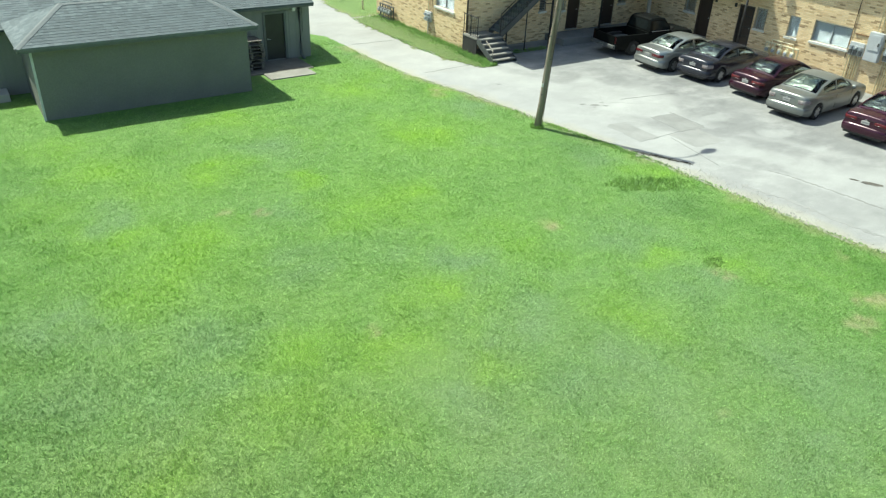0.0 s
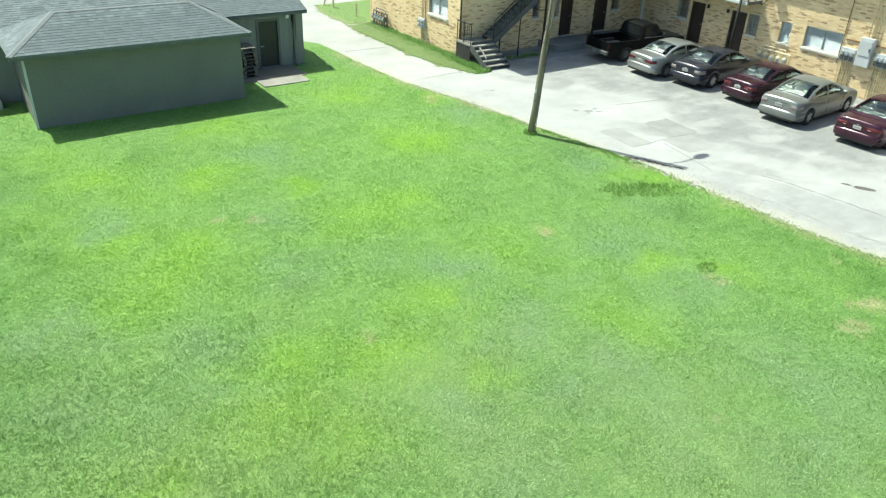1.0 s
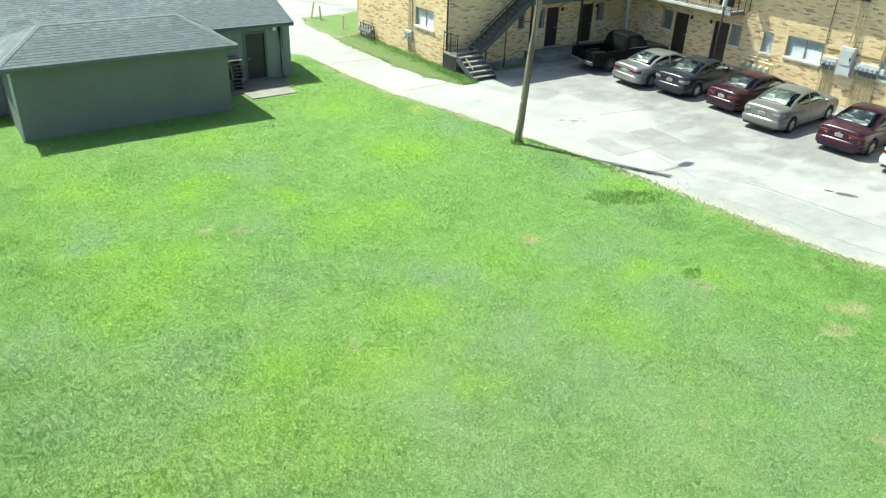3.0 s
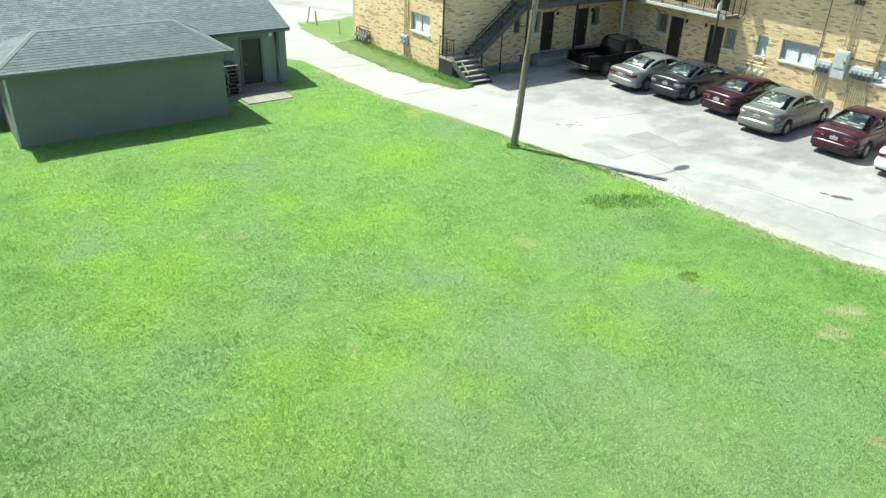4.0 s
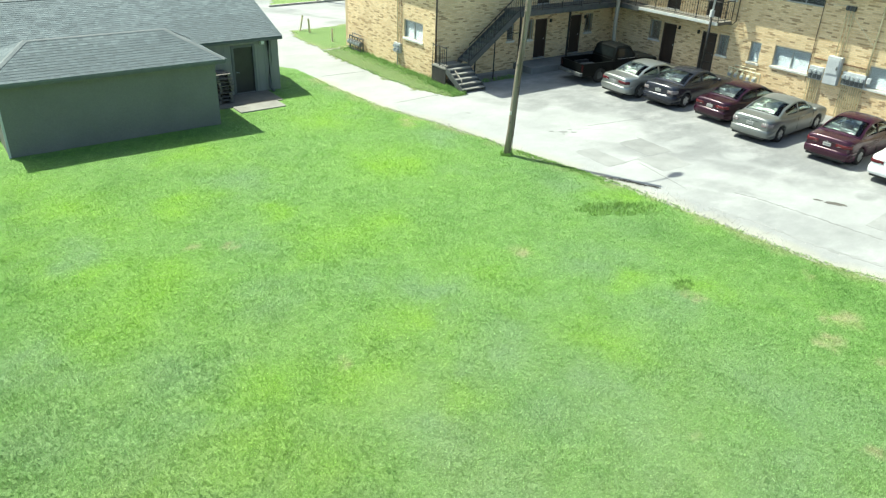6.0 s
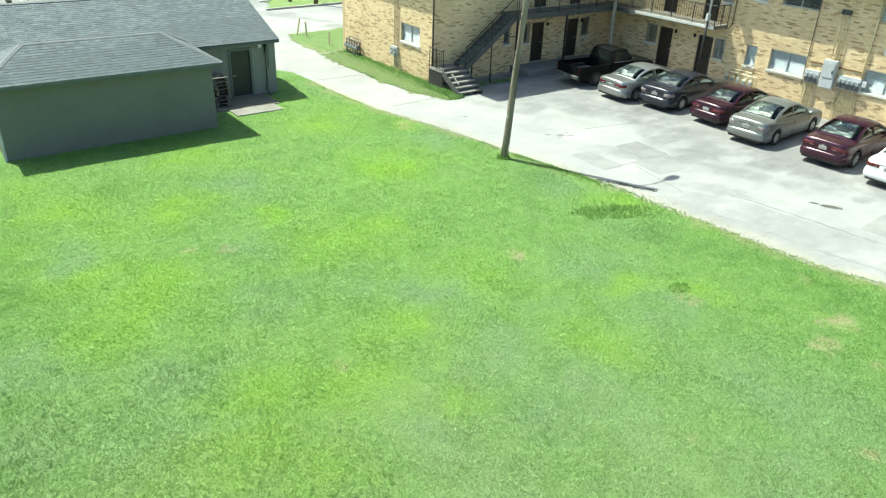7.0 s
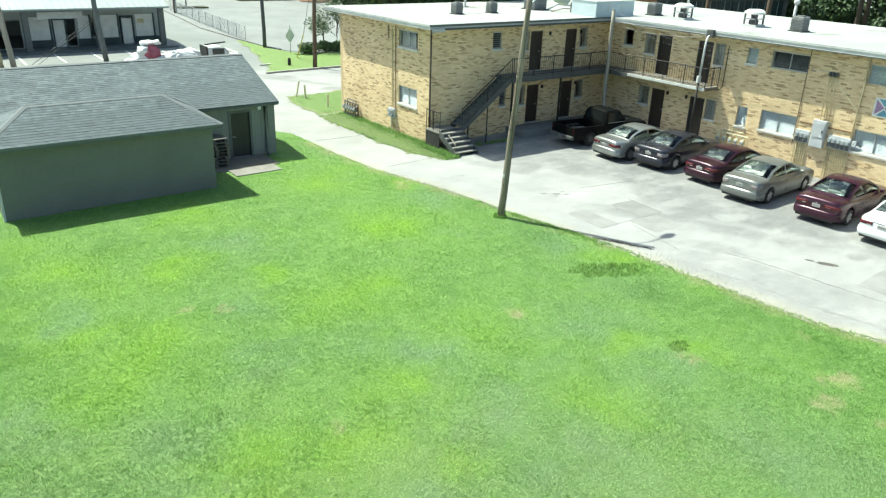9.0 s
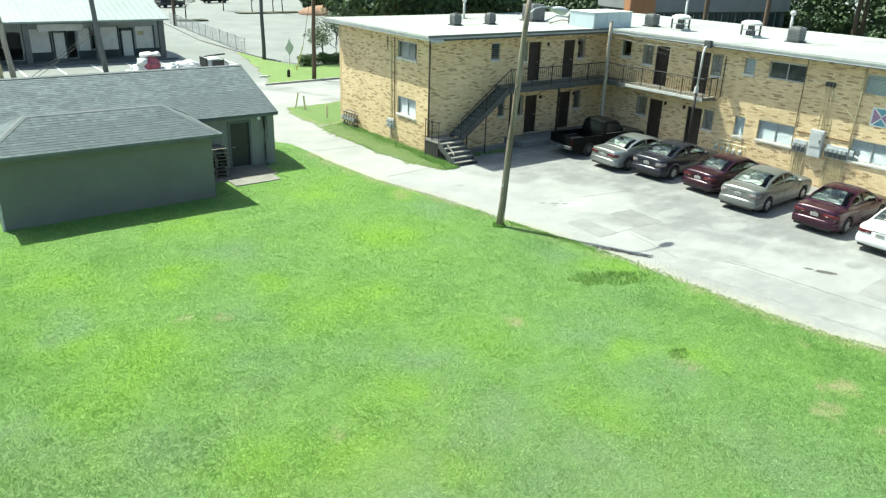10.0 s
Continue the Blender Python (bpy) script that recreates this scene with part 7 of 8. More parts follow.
for x, y, z, sx, sy, sz, mt in ((18.4, 60.85, 1.35, 1.25, 0.8, 0.55, "white_sheet"), (17.2, 60.85, 1.2, 0.9, 0.75, 0.4, "white_sheet"), (15.9, 60.8, 1.7, 0.7, 0.65, 0.7, "red_cloth"), (15.2, 60.8, 1.3, 0.7, 0.6, 0.5, "white_sheet"), (16.4, 60.7, 1.2, 0.5, 0.6, 0.4, "grey_box"), (14.5, 60.8, 1.05, 0.6, 0.7, 0.25, "white_sheet"), (16.0, 60.8, 2.6, 0.75, 0.55, 0.22, "white_sheet"), (15.3, 60.6, 2.0, 0.5, 0.45, 0.45, "white_sheet")):
    bm = bmesh.new()
    bmesh.ops.create_icosphere(bm, subdivisions=3, radius=1, matrix=Matrix.Translation((x, y, z)) @ Matrix.Diagonal((sx, sy, sz, 1)))
    for v in bm.verts:
        n = noise.noise_vector(v.co * 2.2) * 0.22 + noise.noise_vector(v.co * 6) * 0.05
        v.co += n
        v.co.z = max(v.co.z, 0.91)
    part("tarpaulin", bm, M[mt], truck, "crumpled sheet over a load", smooth=False)

truck.matrix_basis = Matrix.Translation((13.6, 55.5, 0)) @ Matrix.Diagonal((0.95, 0.85, 0.83, 1)) @ Matrix.Translation((-14.2, -60.8, 0)) @ truck.matrix_basis



def far_car(m, material, label):
    """A distant parked estate car: body, glasshouse and wheels, in its own metres."""
    ob = thing("car", label, "car", m, "cars in the far lot")
    part("body", loft([(x, [(0, 0.35), (0.8, 0.35), (0.88, 0.5), (0.9, 0.75), (w, zt - 0.05), (w - 0.1, zt), (0, zt + 0.02)]) for x, zt, w in ((0, 0.9, 0.8), (0.15, 1.02, 0.86), (3.2, 1.05, 0.86), (4.3, 0.98, 0.84), (4.6, 0.75, 0.78))]), material, ob, local=True)
    part("glasshouse", loft([(x, [(0, 1.0), (0.8, 1.0), (0.8, 1.06), (w, zt - 0.06), (w - 0.08, zt - 0.03), (0, zt - 0.02)]) for x, zt, w in ((0.1, 1.15, 0.72), (0.4, 1.62, 0.66), (2.4, 1.66, 0.66), (3.3, 1.14, 0.72))]), M["truck_glass"], ob, "dark glass", local=True)
    part("roof_panel", boxes((0.42, 2.4, -0.6, 0.6, 1.655, 1.70), bevel=0.02), material, ob, local=True)
    for x in (0.85, 3.75):
        for y in (-0.8, 0.8):
            part("wheel", bar([(x, y - 0.1, 0.33), (x, y + 0.1, 0.33)], 0.33, 14), M["rubber"], ob, "black tyre", local=True)


far_car(pose(36.2, 124.5, 0, 0, 0, 20), NAVY, "dark car parked beside the far end of the shops")
far_car(pose(46.5, 133.5, 0, 0, 0, 8), BLACK, "black car parked in the far lot")

# ---- trees and shrubs ----


def leaf_cloud(blobs, size, count, seed, flat=0.6):
    """Many small leaf cards in and on a set of ellipsoids; returns verts and faces."""
    r = np.random.RandomState(seed)
    w = np.array([b[3] * b[4] * b[5] for b in blobs]) ** 0.67
    pick = r.choice(len(blobs), count, p=w / w.sum())
    b = np.array(blobs)[pick]
    d = r.normal(size=(count, 3))
    d /= np.linalg.norm(d, axis=1, keepdims=True)
    rad = r.uniform(0.55, 1.08, (count, 1)) ** 0.6
    c = b[:, :3] + d * b[:, 3:6] * rad
    t1 = r.normal(size=(count, 3))
    t1 /= np.linalg.norm(t1, axis=1, keepdims=True)
    t2 = np.cross(t1, d + 0.6 * r.normal(size=(count, 3)))
    t2 /= np.linalg.norm(t2, axis=1, keepdims=True) + 1e-6
    s = size * r.uniform(0.6, 1.3, (count, 1))
    v = np.stack([c - t1 * s, c + t2 * s * flat, c + t1 * s, c - t2 * s * flat], 1).reshape(-1, 3)
    f = np.arange(count * 4).reshape(-1, 4)
    return v, f


def tree(name, x, y, height, spread, leaves, material, label, seed, trunk_r=0.22, low=0.25, size=0.3, group="trees", category="tree", skirt=0):
    """A tapered trunk with limbs and a crown of small leaves in uneven clumps."""
    r = random.Random(seed)
    ob = thing(name, label, category, pose(x, y, 0), group)
    bm = bmesh.new()
    tube(bm, [(0, 0, -0.1), (0.05 * height * r.uniform(-0.4, 0.4), 0.05, height * 0.35), (0.1, 0.1, height * 0.75)], [trunk_r, trunk_r * 0.7, trunk_r * 0.25], 9)
    blobs = []
    for k in range(9):
        a, h = r.uniform(0, 6.28), r.uniform(low + 0.08, 0.85)
        d = spread * r.uniform(0.35, 0.75) * (1.15 - 0.6 * h)
        tip = (math.cos(a) * d, math.sin(a) * d, height * h + 0.3)
        tube(bm, [(0, 0, height * h * 0.65), (tip[0] * 0.5, tip[1] * 0.5, height * h * 0.85), tip], [trunk_r * 0.4, trunk_r * 0.25, trunk_r * 0.08], 5)
        s = spread * r.uniform(0.28, 0.5)
        blobs.append((*tip, s, s * r.uniform(0.8, 1.2), s * r.uniform(0.6, 0.95)))
    for k in range(skirt):
        a, d = r.uniform(0, 6.28), spread * r.uniform(0.2, 0.9)
        blobs.append((math.cos(a) * d, math.sin(a) * d, r.uniform(0.6, 4.0), 1.5, 1.5, 1.2))
    blobs.append((0, 0, height * 0.85, spread * 0.45, spread * 0.45, height * 0.17))
    part("trunk", bm, M["bark"], ob, smooth=True, local=True)
    v, f = leaf_cloud(blobs, size, leaves, seed)
    part("crown", quad_mesh("crown", v.tolist(), f.tolist(), material), None, ob, local=True, kind="stuff")
    return ob


spots = [(60, 113), (65, 110), (69, 104), (75, 107), (78, 100), (84, 101), (87, 94), (92, 95), (95, 88), (66, 118), (80, 112), (98, 97)]
for k, (x, y) in enumerate(spots):
    tree("tree", x, y, 11 + 3 * (k % 3), 4.2 + 0.5 * (k % 2), 5200, M["leaf_dark"], "tall dense dark green tree behind the flats", 20 + k, 0.3, 0.02, 0.36, "back trees", "tree", 10)
for k, (x, y) in enumerate([(80, 38), (86, 34), (78, 30.5), (90, 42), (84, 25), (93, 30)]):
    tree("tree", x, y, 14 + (k % 2) * 2, 4.5, 2600, M["leaf_dark"], "tall shady tree with a bare brown trunk", 50 + k, 0.33, 0.56, 0.4, "shade trees")
for k, (x, y, h) in enumerate([(28.5, 44.6, 11.0), (33.5, 43.2, 12.5), (38.6, 43.8, 12.0)]):
    tree("tree", x, y, h, 4.6, 5200, M["leaf_dark"], "tall tree overhanging the back of the flat roof", 60 + k, 0.28, 0.38, 0.24, "overhanging trees")
tree("ornamental_tree", 31.6, 60.6, 4.6, 1.9, 1500, M["leaf_pale"], "small wispy pale-leaved street tree", 71, 0.07, 0.3, 0.09, "street trees")
tree("ornamental_tree", 33.2, 61.0, 4.2, 1.7, 1200, M["leaf_pale"], "small wispy pale-leaved street tree", 72, 0.07, 0.3, 0.09, "street trees")
for k, (x, y) in enumerate([(47, 113), (50, 112), (52.5, 114), (44, 117), (33.5, 103)]):
    tree("young_tree", x, y, 5.5, 1.7, 420, M["leaf_pale"], "thin young tree in a planted island", 80 + k, 0.09, 0.35, 0.12, "young trees")
single("planted_island", boxes((44, 54, 110.5, 112.5, -0.05, 0.15)), M["yard"], "mulched planting island with a kerb in the far lot", "planter", kind="structure")
single("planted_island", boxes((32, 36, 101.5, 103.5, -0.05, 0.15)), M["yard"], "mulched planting island with a kerb in the far lot", "planter", kind="structure")
bm = bmesh.new()
bmesh.ops.create_uvsphere(bm, u_segments=20, v_segments=10, radius=1, matrix=Matrix.Translation((57, 108, 0)) @ Matrix.Diagonal((4.5, 3.5, 1.3, 1)))
single("earth_bank", bm, M["rust_ground"], "low bank of red-brown earth at the lot's end", "earth bank", kind="structure", smooth=True)


def shrub(x, y, r, h, seed, label):
    ob = thing("shrub", label, "shrub", pose(x, y, 0), "shrubs")
    rr = random.Random(seed)
    blobs = [(rr.uniform(-r, r) * 0.5, rr.uniform(-r, r) * 0.5, h * rr.uniform(0.35, 0.7), r * 0.6, r * 0.6, h * 0.35) for _ in range(6)]
    bm = bmesh.new()
    for b in blobs:
        tube(bm, [(0, 0, -0.05), (b[0], b[1], b[2])], [0.03, 0.012], 5)
    part("stems", bm, M["bark"], ob, local=True)
    v, f = leaf_cloud(blobs, 0.07, 1500, seed)
    part("foliage", quad_mesh("foliage", v.tolist(), f.tolist(), M["leaf_mid"]), None, ob, local=True, kind="stuff")


for k, (x, y) in enumerate([(29.3, 59.6), (30.2, 59.7), (31.3, 59.8), (32.5, 60.0), (33.6, 60.0)]):
    shrub(x, y, 0.85, 0.95, 90 + k, "clipped dark green shrub beside the verge")

for k in range(12):
    t = k / 11
    x, y = 58 + 38 * t, 105 - 22 * t + 2 * (k % 2)
    ob = thing("hedge_bush", "large dark green bush in the hedge before the trees", "bush", pose(x, y, 0), "hedge bushes")
    rr = random.Random(130 + k)
    blobs = [(rr.uniform(-2, 2), rr.uniform(-1, 1), rr.uniform(0.5, 2.6), 1.3, 1.3, 1.1) for _ in range(9)]
    bm = bmesh.new()
    for b in blobs:
        tube(bm, [(0, 0, -0.05), (b[0], b[1], b[2])], [0.08, 0.02], 5)
    part("stems", bm, M["bark"], ob, local=True)
    v, f = leaf_cloud(blobs, 0.26, 2200, 130 + k)
    part("foliage", quad_mesh("foliage", v.tolist(), f.tolist(), M["leaf_dark"]), None, ob, local=True, kind="stuff")

# ---- distant buildings ----
office = thing("office_building", "long grey-clad office building with dark glazing", "building", pose(73, 51, 0))
om = pose(67.2, 53.1, 0, 0, 0, -10.5)
part("upper_wall", boxes((0, 20.3, 0, 10, 4.3, 9.5)), M["office_grey"], office).matrix_basis = om
part("base_wall", boxes((0.3, 20.0, 0.3, 9.7, 0, 4.3)), M["trim_grey"], office).matrix_basis = om
for k in range(9):
    w = part("window", boxes((0.6 + 2.1 * k, 2.35 + 2.1 * k, 0.2, 0.29, 0.4, 4.1)), M["office_glass"], office, "dark ground-floor glazing")
    w.matrix_basis = om
    part("mullion", boxes((1.45 + 2.1 * k, 1.51 + 2.1 * k, 0.14, 0.2, 0.4, 4.1)), M["frame_alu"], w)
for k in range(4):
    w = part("upper_window", boxes((1.2 + 5 * k, 3.8 + 5 * k, -0.04, -0.002, 5.9, 7.6)), M["office_glass"], office)
    w.matrix_basis = om
wood_pole((57.4, 40, 0), (57.4, 40, 10), 0.22, 0.18, M["pole_brown"], "dark utility pole behind the flats")
wood_pole((60, 36, 0), (60.2, 36, 10), 0.22, 0.18, M["pole_brown"], "dark utility pole behind the flats")
orange = single("orange_pier", boxes((-3.4, -0.01, 0, 1.0, 0, 8)), M["orange_wall"], "orange brick end of a distant building", "building", m=om)
blue = thing("blue_building", "bright blue distant building with white windows", "building", pose(74, 131, 0))
part("wall", boxes((70, 78, 129, 137, 0, 9)), M["blue_wall"], blue)
for k in range(2):
    part("window", boxes((71.2 + 3.6 * k, 72.8 + 3.6 * k, 128.9, 128.99, 0.8, 2.6)), M["white_paint"], blue)
back_wall = single("boundary_wall", boxes((60, 130, 122, 122.4, 0, 4)), M["trim_grey"], "distant grey boundary wall behind the trees", "wall", kind="structure")
# dark sheet: the shade under the trees is put into the ground colour
single("shaded_yard", boxes((46, 175, -40, 56, -0.05, 0.02)), M["yard"], "bare yard behind the flats with the trees' shade in its dark colour", "yard", kind="structure")
for k, (x, y) in enumerate([(104, 44), (108, 36), (102, 29), (110, 22), (106, 16), (112, 50), (100, 52), (98, 60), (104, 63), (110, 60), (95, 56), (117, 66), (90, 45), (64, 62), (60, 58)]):
    tree("understorey_tree", x, y, 6.5, 3.2, 2600, M["leaf_dark"], "low dark tree behind the flats", 170 + k, 0.2, 0.02, 0.28, "understorey trees", "tree", 7)
pergola = thing("carport", "dark open carport with slim posts behind the flats", "carport", pose(58, 28, 0))
part("roof", boxes((54, 62, 16, 33, 2.5, 2.62)), M["dark_grey"], pergola)
for x in (54.3, 61.7):
    for y in (16.4, 21.8, 27.2, 32.6):
        part("post", boxes((x - 0.08, x + 0.08, y - 0.08, y + 0.08, 0, 2.5)), M["dark_grey"], pergola)

# ---- patches, spots and litter on the parking lot ----


def floor_patch(name, cx, cy, w, d, turn, material, label, z=0.006, ragged=0.06):
    """A thin repair or stain with a slightly uneven outline."""
    pts = []
    n = 7
    for (ax, ay), (bx, by) in (((-1, -1), (1, -1)), ((1, -1), (1, 1)), ((1, 1), (-1, 1)), ((-1, 1), (-1, -1))):
        for k in range(n):
            t = k / n
            pts.append(((ax + (bx - ax) * t) * w / 2, (ay + (by - ay) * t) * d / 2))
    bm = bmesh.new()
    prism(bm, [(x + ragged * noise.noise((x * 3 + cx, y * 3, 1)), y + ragged * noise.noise((x * 3, y * 3 + cy, 5))) for x, y in pts], -0.01, z)
    return single(name, bm, material, label, "ground patch", "", "structure", pose(cx, cy, 0, 0, 0, turn))


floor_patch("repair_patch", 22.75, 17.6, 1.25, 1.7, -4, M["patch_pale"], "grey repaired rectangle in the pale asphalt", 0.004, 0.08)
floor_patch("repair_patch", 20.4, 17.7, 0.95, 1.8, -2, M["patch_worn"], "worn grey rectangle in the pale asphalt", 0.003, 0.10)
floor_patch("repair_patch", 22.1, 16.1, 1.5, 1.35, -3, M["patch_worn"], "worn grey rectangle in the pale asphalt", 0.003, 0.05)
floor_patch("repair_patch", 24.9, 8.6, 3.4, 1.2, 4, M["patch_worn"], "worn grey rectangle in the pale asphalt", 0.005)


def blot(name, x, y, r, stretch, turn, label, seed, material):
    """A flat irregular spot of debris or oil."""
    rr = random.Random(seed)
    bm = bmesh.new()
    pts = []
    for k in range(18):
        a = 2 * math.pi * k / 18
        q = r * (0.85 + 0.3 * rr.random())
        pts.append((q * math.cos(a) * stretch, q * math.sin(a)))
    prism(bm, pts, -0.01, 0.007)
    return single(name, bm, material, label, "stain", "", "structure", pose(x, y, 0, 0, 0, turn))


blot("pothole_debris", 23.95, 10.5, 0.13, 2.6, -60, "dark broken patch in the asphalt", 1, M["dark_spot"])
blot("pothole_debris", 23.75, 11.0, 0.06, 2.4, -60, "dark broken patch in the asphalt", 2, M["dark_spot"])
for k, (x, y, r) in enumerate(((20.85, 20.9, 0.10), (21.25, 20.6, 0.14), (21.6, 20.35, 0.09), (21.05, 20.4, 0.06), (21.7, 20.7, 0.07), (19.4, 24.6, 0.07))):
    blot("debris_spot", x, y, r * 0.7, 1.8, -25, "small grey spot on the pale asphalt", 10 + k, M["patch"])

for x, y, l, a in ((21.7, 16.86, 3.4, 1), (23.36, 17.7, 1.7, 88), (20.95, 15.3, 2.6, 78), (24.2, 20.4, 3.0, -10), (18.6, 27.5, 2.4, 4), (17.9, 33.0, 2.4, -3)):
    m = pose(x, y, 0, 0, 0, a)
    single("slab_joint", boxes((-l / 2, l / 2, -0.010, 0.010, -0.01, 0.0065)), M["patch"], "thin dark joint between pavement slabs", "joint", "slab joints", "structure", m)


def ragged_line(name, points, width, material, label, seed):
    """A broken edge or stain along the paving: a thin band whose width wanders."""
    rr = random.Random(seed)
    bm = bmesh.new()
    rows = []
    for a, b in zip(points, points[1:]):
        a, b = Vector((*a, 0)), Vector((*b, 0))
        n = max(2, int((b - a).length / 0.09))
        side = (b - a).cross(Vector((0, 0, 1))).normalized()
        for k in range(n):
            c = a.lerp(b, k / n) + side * rr.uniform(-0.035, 0.035)
            w = width * rr.uniform(0.15, 1.0)
            rows.append([bm.verts.new(c + side * w * e + Vector((0, 0, z))) for e, z in ((-0.6, -0.005), (-0.5, 0.005), (0.5, 0.005), (0.6, -0.005))])
    for a, b in zip(rows, rows[1:]):
        for q in range(3):
            bm.faces.new((a[q], a[q + 1], b[q + 1], b[q]))
    return single(name, bm, material, label, "crack", "", "structure")


ragged_line("asphalt_edge", [(21.8, 12.9), (22.05, 12.3), (22.25, 11.0), (22.35, 10.3), (22.4, 9.7), (22.5, 8.8), (22.65, 7.9), (23.0, 6.5)], 0.11, M["patch_pale"], "broken dark edge between two layers of asphalt", 31)
ragged_line("drain_stain", [(20.0, 12.6), (20.15, 11.9), (20.4, 11.0), (20.4, 9.9), (20.55, 8.7), (21.0, 7.0)], 0.22, M["patch_worn"], "long grey drain stain beside the lawn", 32)
rs = np.random.RandomState(33)
n = 420
along = rs.rand(n)
lx = np.interp(along, [0, 0.3, 0.6, 0.8, 1], [18.95, 19.28, 19.5, 19.62, 19.9]) + rs.normal(0, 0.055, n)
ly = np.interp(along, [0, 0.3, 0.6, 0.8, 1], [16.3, 15.75, 15.35, 15.0, 14.55]) + rs.normal(0, 0.055, n)
v, f = [], []
for k in range(n):
    b, a, q = len(v), rs.uniform(0, 6.28), rs.uniform(0.012, 0.04)
    ca, sa = math.cos(a) * q, math.sin(a) * q
    v += [(lx[k] + ca, ly[k] + sa, 0.004), (lx[k] - sa * 0.5, ly[k] + ca * 0.5, 0.02 + 0.4 * q), (lx[k] - ca, ly[k] - sa, 0.006), (lx[k] + sa * 0.5, ly[k] - ca * 0.5, 0.012)]
    f += [(b, b + 1, b + 2), (b, b + 2, b + 3)]
tagged(new("leaf_litter", quad_mesh("leaf_litter", v, f, M["dark_spot"])), "dark washed-up leaves and soil at the lot edge", "leaf litter", "", "stuff")

# gravel and crumbs along the ragged edge between lawn and lot
r = np.random.RandomState(7)
n = 2600
gy_ = r.uniform(4, 27, n)
gx_ = np.interp(gy_, EDGE_Y, EDGE_X) + r.exponential(0.24, n) * np.where((gy_ > 8) & (gy_ < 15), 1.2, 0.7) - 0.16
gs = r.uniform(0.006, 0.022, n) * np.where((gy_ > 10) & (gy_ < 15), 1.25, 0.8)
v, f = [], []
for k in range(n):
    b = len(v)
    s, a = gs[k], r.uniform(0, 6.28)
    ca, sa = math.cos(a) * s, math.sin(a) * s
    v += [(gx_[k] + ca, gy_[k] + sa, 0.0), (gx_[k] - sa, gy_[k] + ca, 0.0), (gx_[k] - ca * 0.9, gy_[k] - sa, 0.0), (gx_[k] + sa, gy_[k] - ca, 0.0), (gx_[k], gy_[k], s * 0.9 + 0.012)]
    f += [(b, b + 1, b + 4), (b + 1, b + 2, b + 4), (b + 2, b + 3, b + 4), (b + 3, b, b + 4)]
tagged(new("gravel", quad_mesh("gravel", v, f, M["concrete"])), "loose pale gravel along the lawn edge", "gravel", "", "stuff")

# ---- grass ----


def blades(name, x, y, height, spread, width, per, seed, material, label, tone=None):
    """Clumps of thin blades rooted at the given places; every blade is one bent triangle pair."""
    rs = np.random.RandomState(seed)
    n = len(x)
    cx, cy = np.repeat(x, per), np.repeat(y, per)
    h = np.repeat(height, per) * rs.uniform(0.6, 1.25, n * per)
    a = rs.uniform(0, 2 * np.pi, n * per)
    lean = rs.uniform(0.25, 1.0, n * per) * np.repeat(spread, per)
    bx, by = cx + rs.normal(0, 0.018, n * per), cy + rs.normal(0, 0.018, n * per)
    bz = lawn_height(bx, by) - 0.006
    w = width * rs.uniform(0.7, 1.4, n * per)
    px, py = -np.sin(a) * w, np.cos(a) * w
    tx, ty = bx + np.cos(a) * lean, by + np.sin(a) * lean
    p0 = np.stack([bx - px, by - py, bz], -1)
    p1 = np.stack([bx + px, by + py, bz], -1)
    p2 = np.stack([tx, ty, bz + h], -1)
    v = np.stack([p0, p1, p2], 1).reshape(-1, 3).astype(np.float32)
    me = bpy.data.meshes.new(name)
    k = n * per
    me.vertices.add(k * 3)
    me.vertices.foreach_set("co", v.ravel())
    me.loops.add(k * 3)
    me.loops.foreach_set("vertex_index", np.arange(k * 3, dtype=np.int32))
    me.polygons.add(k)
    me.polygons.foreach_set("loop_start", np.arange(0, k * 3, 3, dtype=np.int32))
    me.update(calc_edges=True)
    me.materials.append(material)
    t = lawn_tone(cx, cy) if tone is None else np.tile(tone, (k, 1))
    att = me.color_attributes.new("tone", "FLOAT_COLOR", "POINT")
    att.data.foreach_set("color", np.repeat(t, 3, 0).astype(np.float32).ravel())
    return tagged(new(name, me), label, "grass", "", "stuff")


rs = np.random.RandomState(3)
N = 330000
u = rs.rand(N * 2)
d = 4.5 + 33.5 * u ** 0.85
ang = rs.uniform(-0.42, 1.72, N * 2)
x, y = d * np.sin(ang), d * np.cos(ang)
keep = (y > 0.5) & (y < 37.0) & ((y < 31.3) | (x > 14.05)) & (x > -6) & (x < np.interp(y, EDGE_Y, EDGE_X) - 0.05) & ~((x > 2.1) & (x < 9.9) & (y > 28.2)) & ~((x > 9.9) & (x < 13.1) & (y > 29.1))
keep &= rs.rand(N * 2) < np.minimum(np.clip((d - 4.5) / 4.0, 0.03, 1), np.clip(np.minimum(ang + 0.42, 1.72 - ang) / 0.27, 0.0, 1))
bald = lawn_tone(x, y)[:, 2]
keep &= rs.rand(N * 2) > bald * 0.9
x, y = x[keep][:N], y[keep][:N]
hn = (0.014 + 0.016 * vnoise(x, y, 0.7, 71)) * rs.uniform(0.5, 1.8, len(x)) + 0.012 * np.clip(vnoise(x, y, 0.09, 72) - 0.3, 0, 1)
rough_left = np.clip((6.5 - x) / 4, 0, 1) * np.clip((17 - y) / 6, 0, 1)
rough_right = np.clip((x - 10.5) / 4, 0, 1) * np.clip((9.5 - y) / 4, 0, 1)
hn = hn + np.maximum(rough_left, 0.6 * rough_right) * (0.004 + 0.011 * vnoise(x, y, 0.12, 73) * rs.uniform(0.2, 1.6, len(x)))
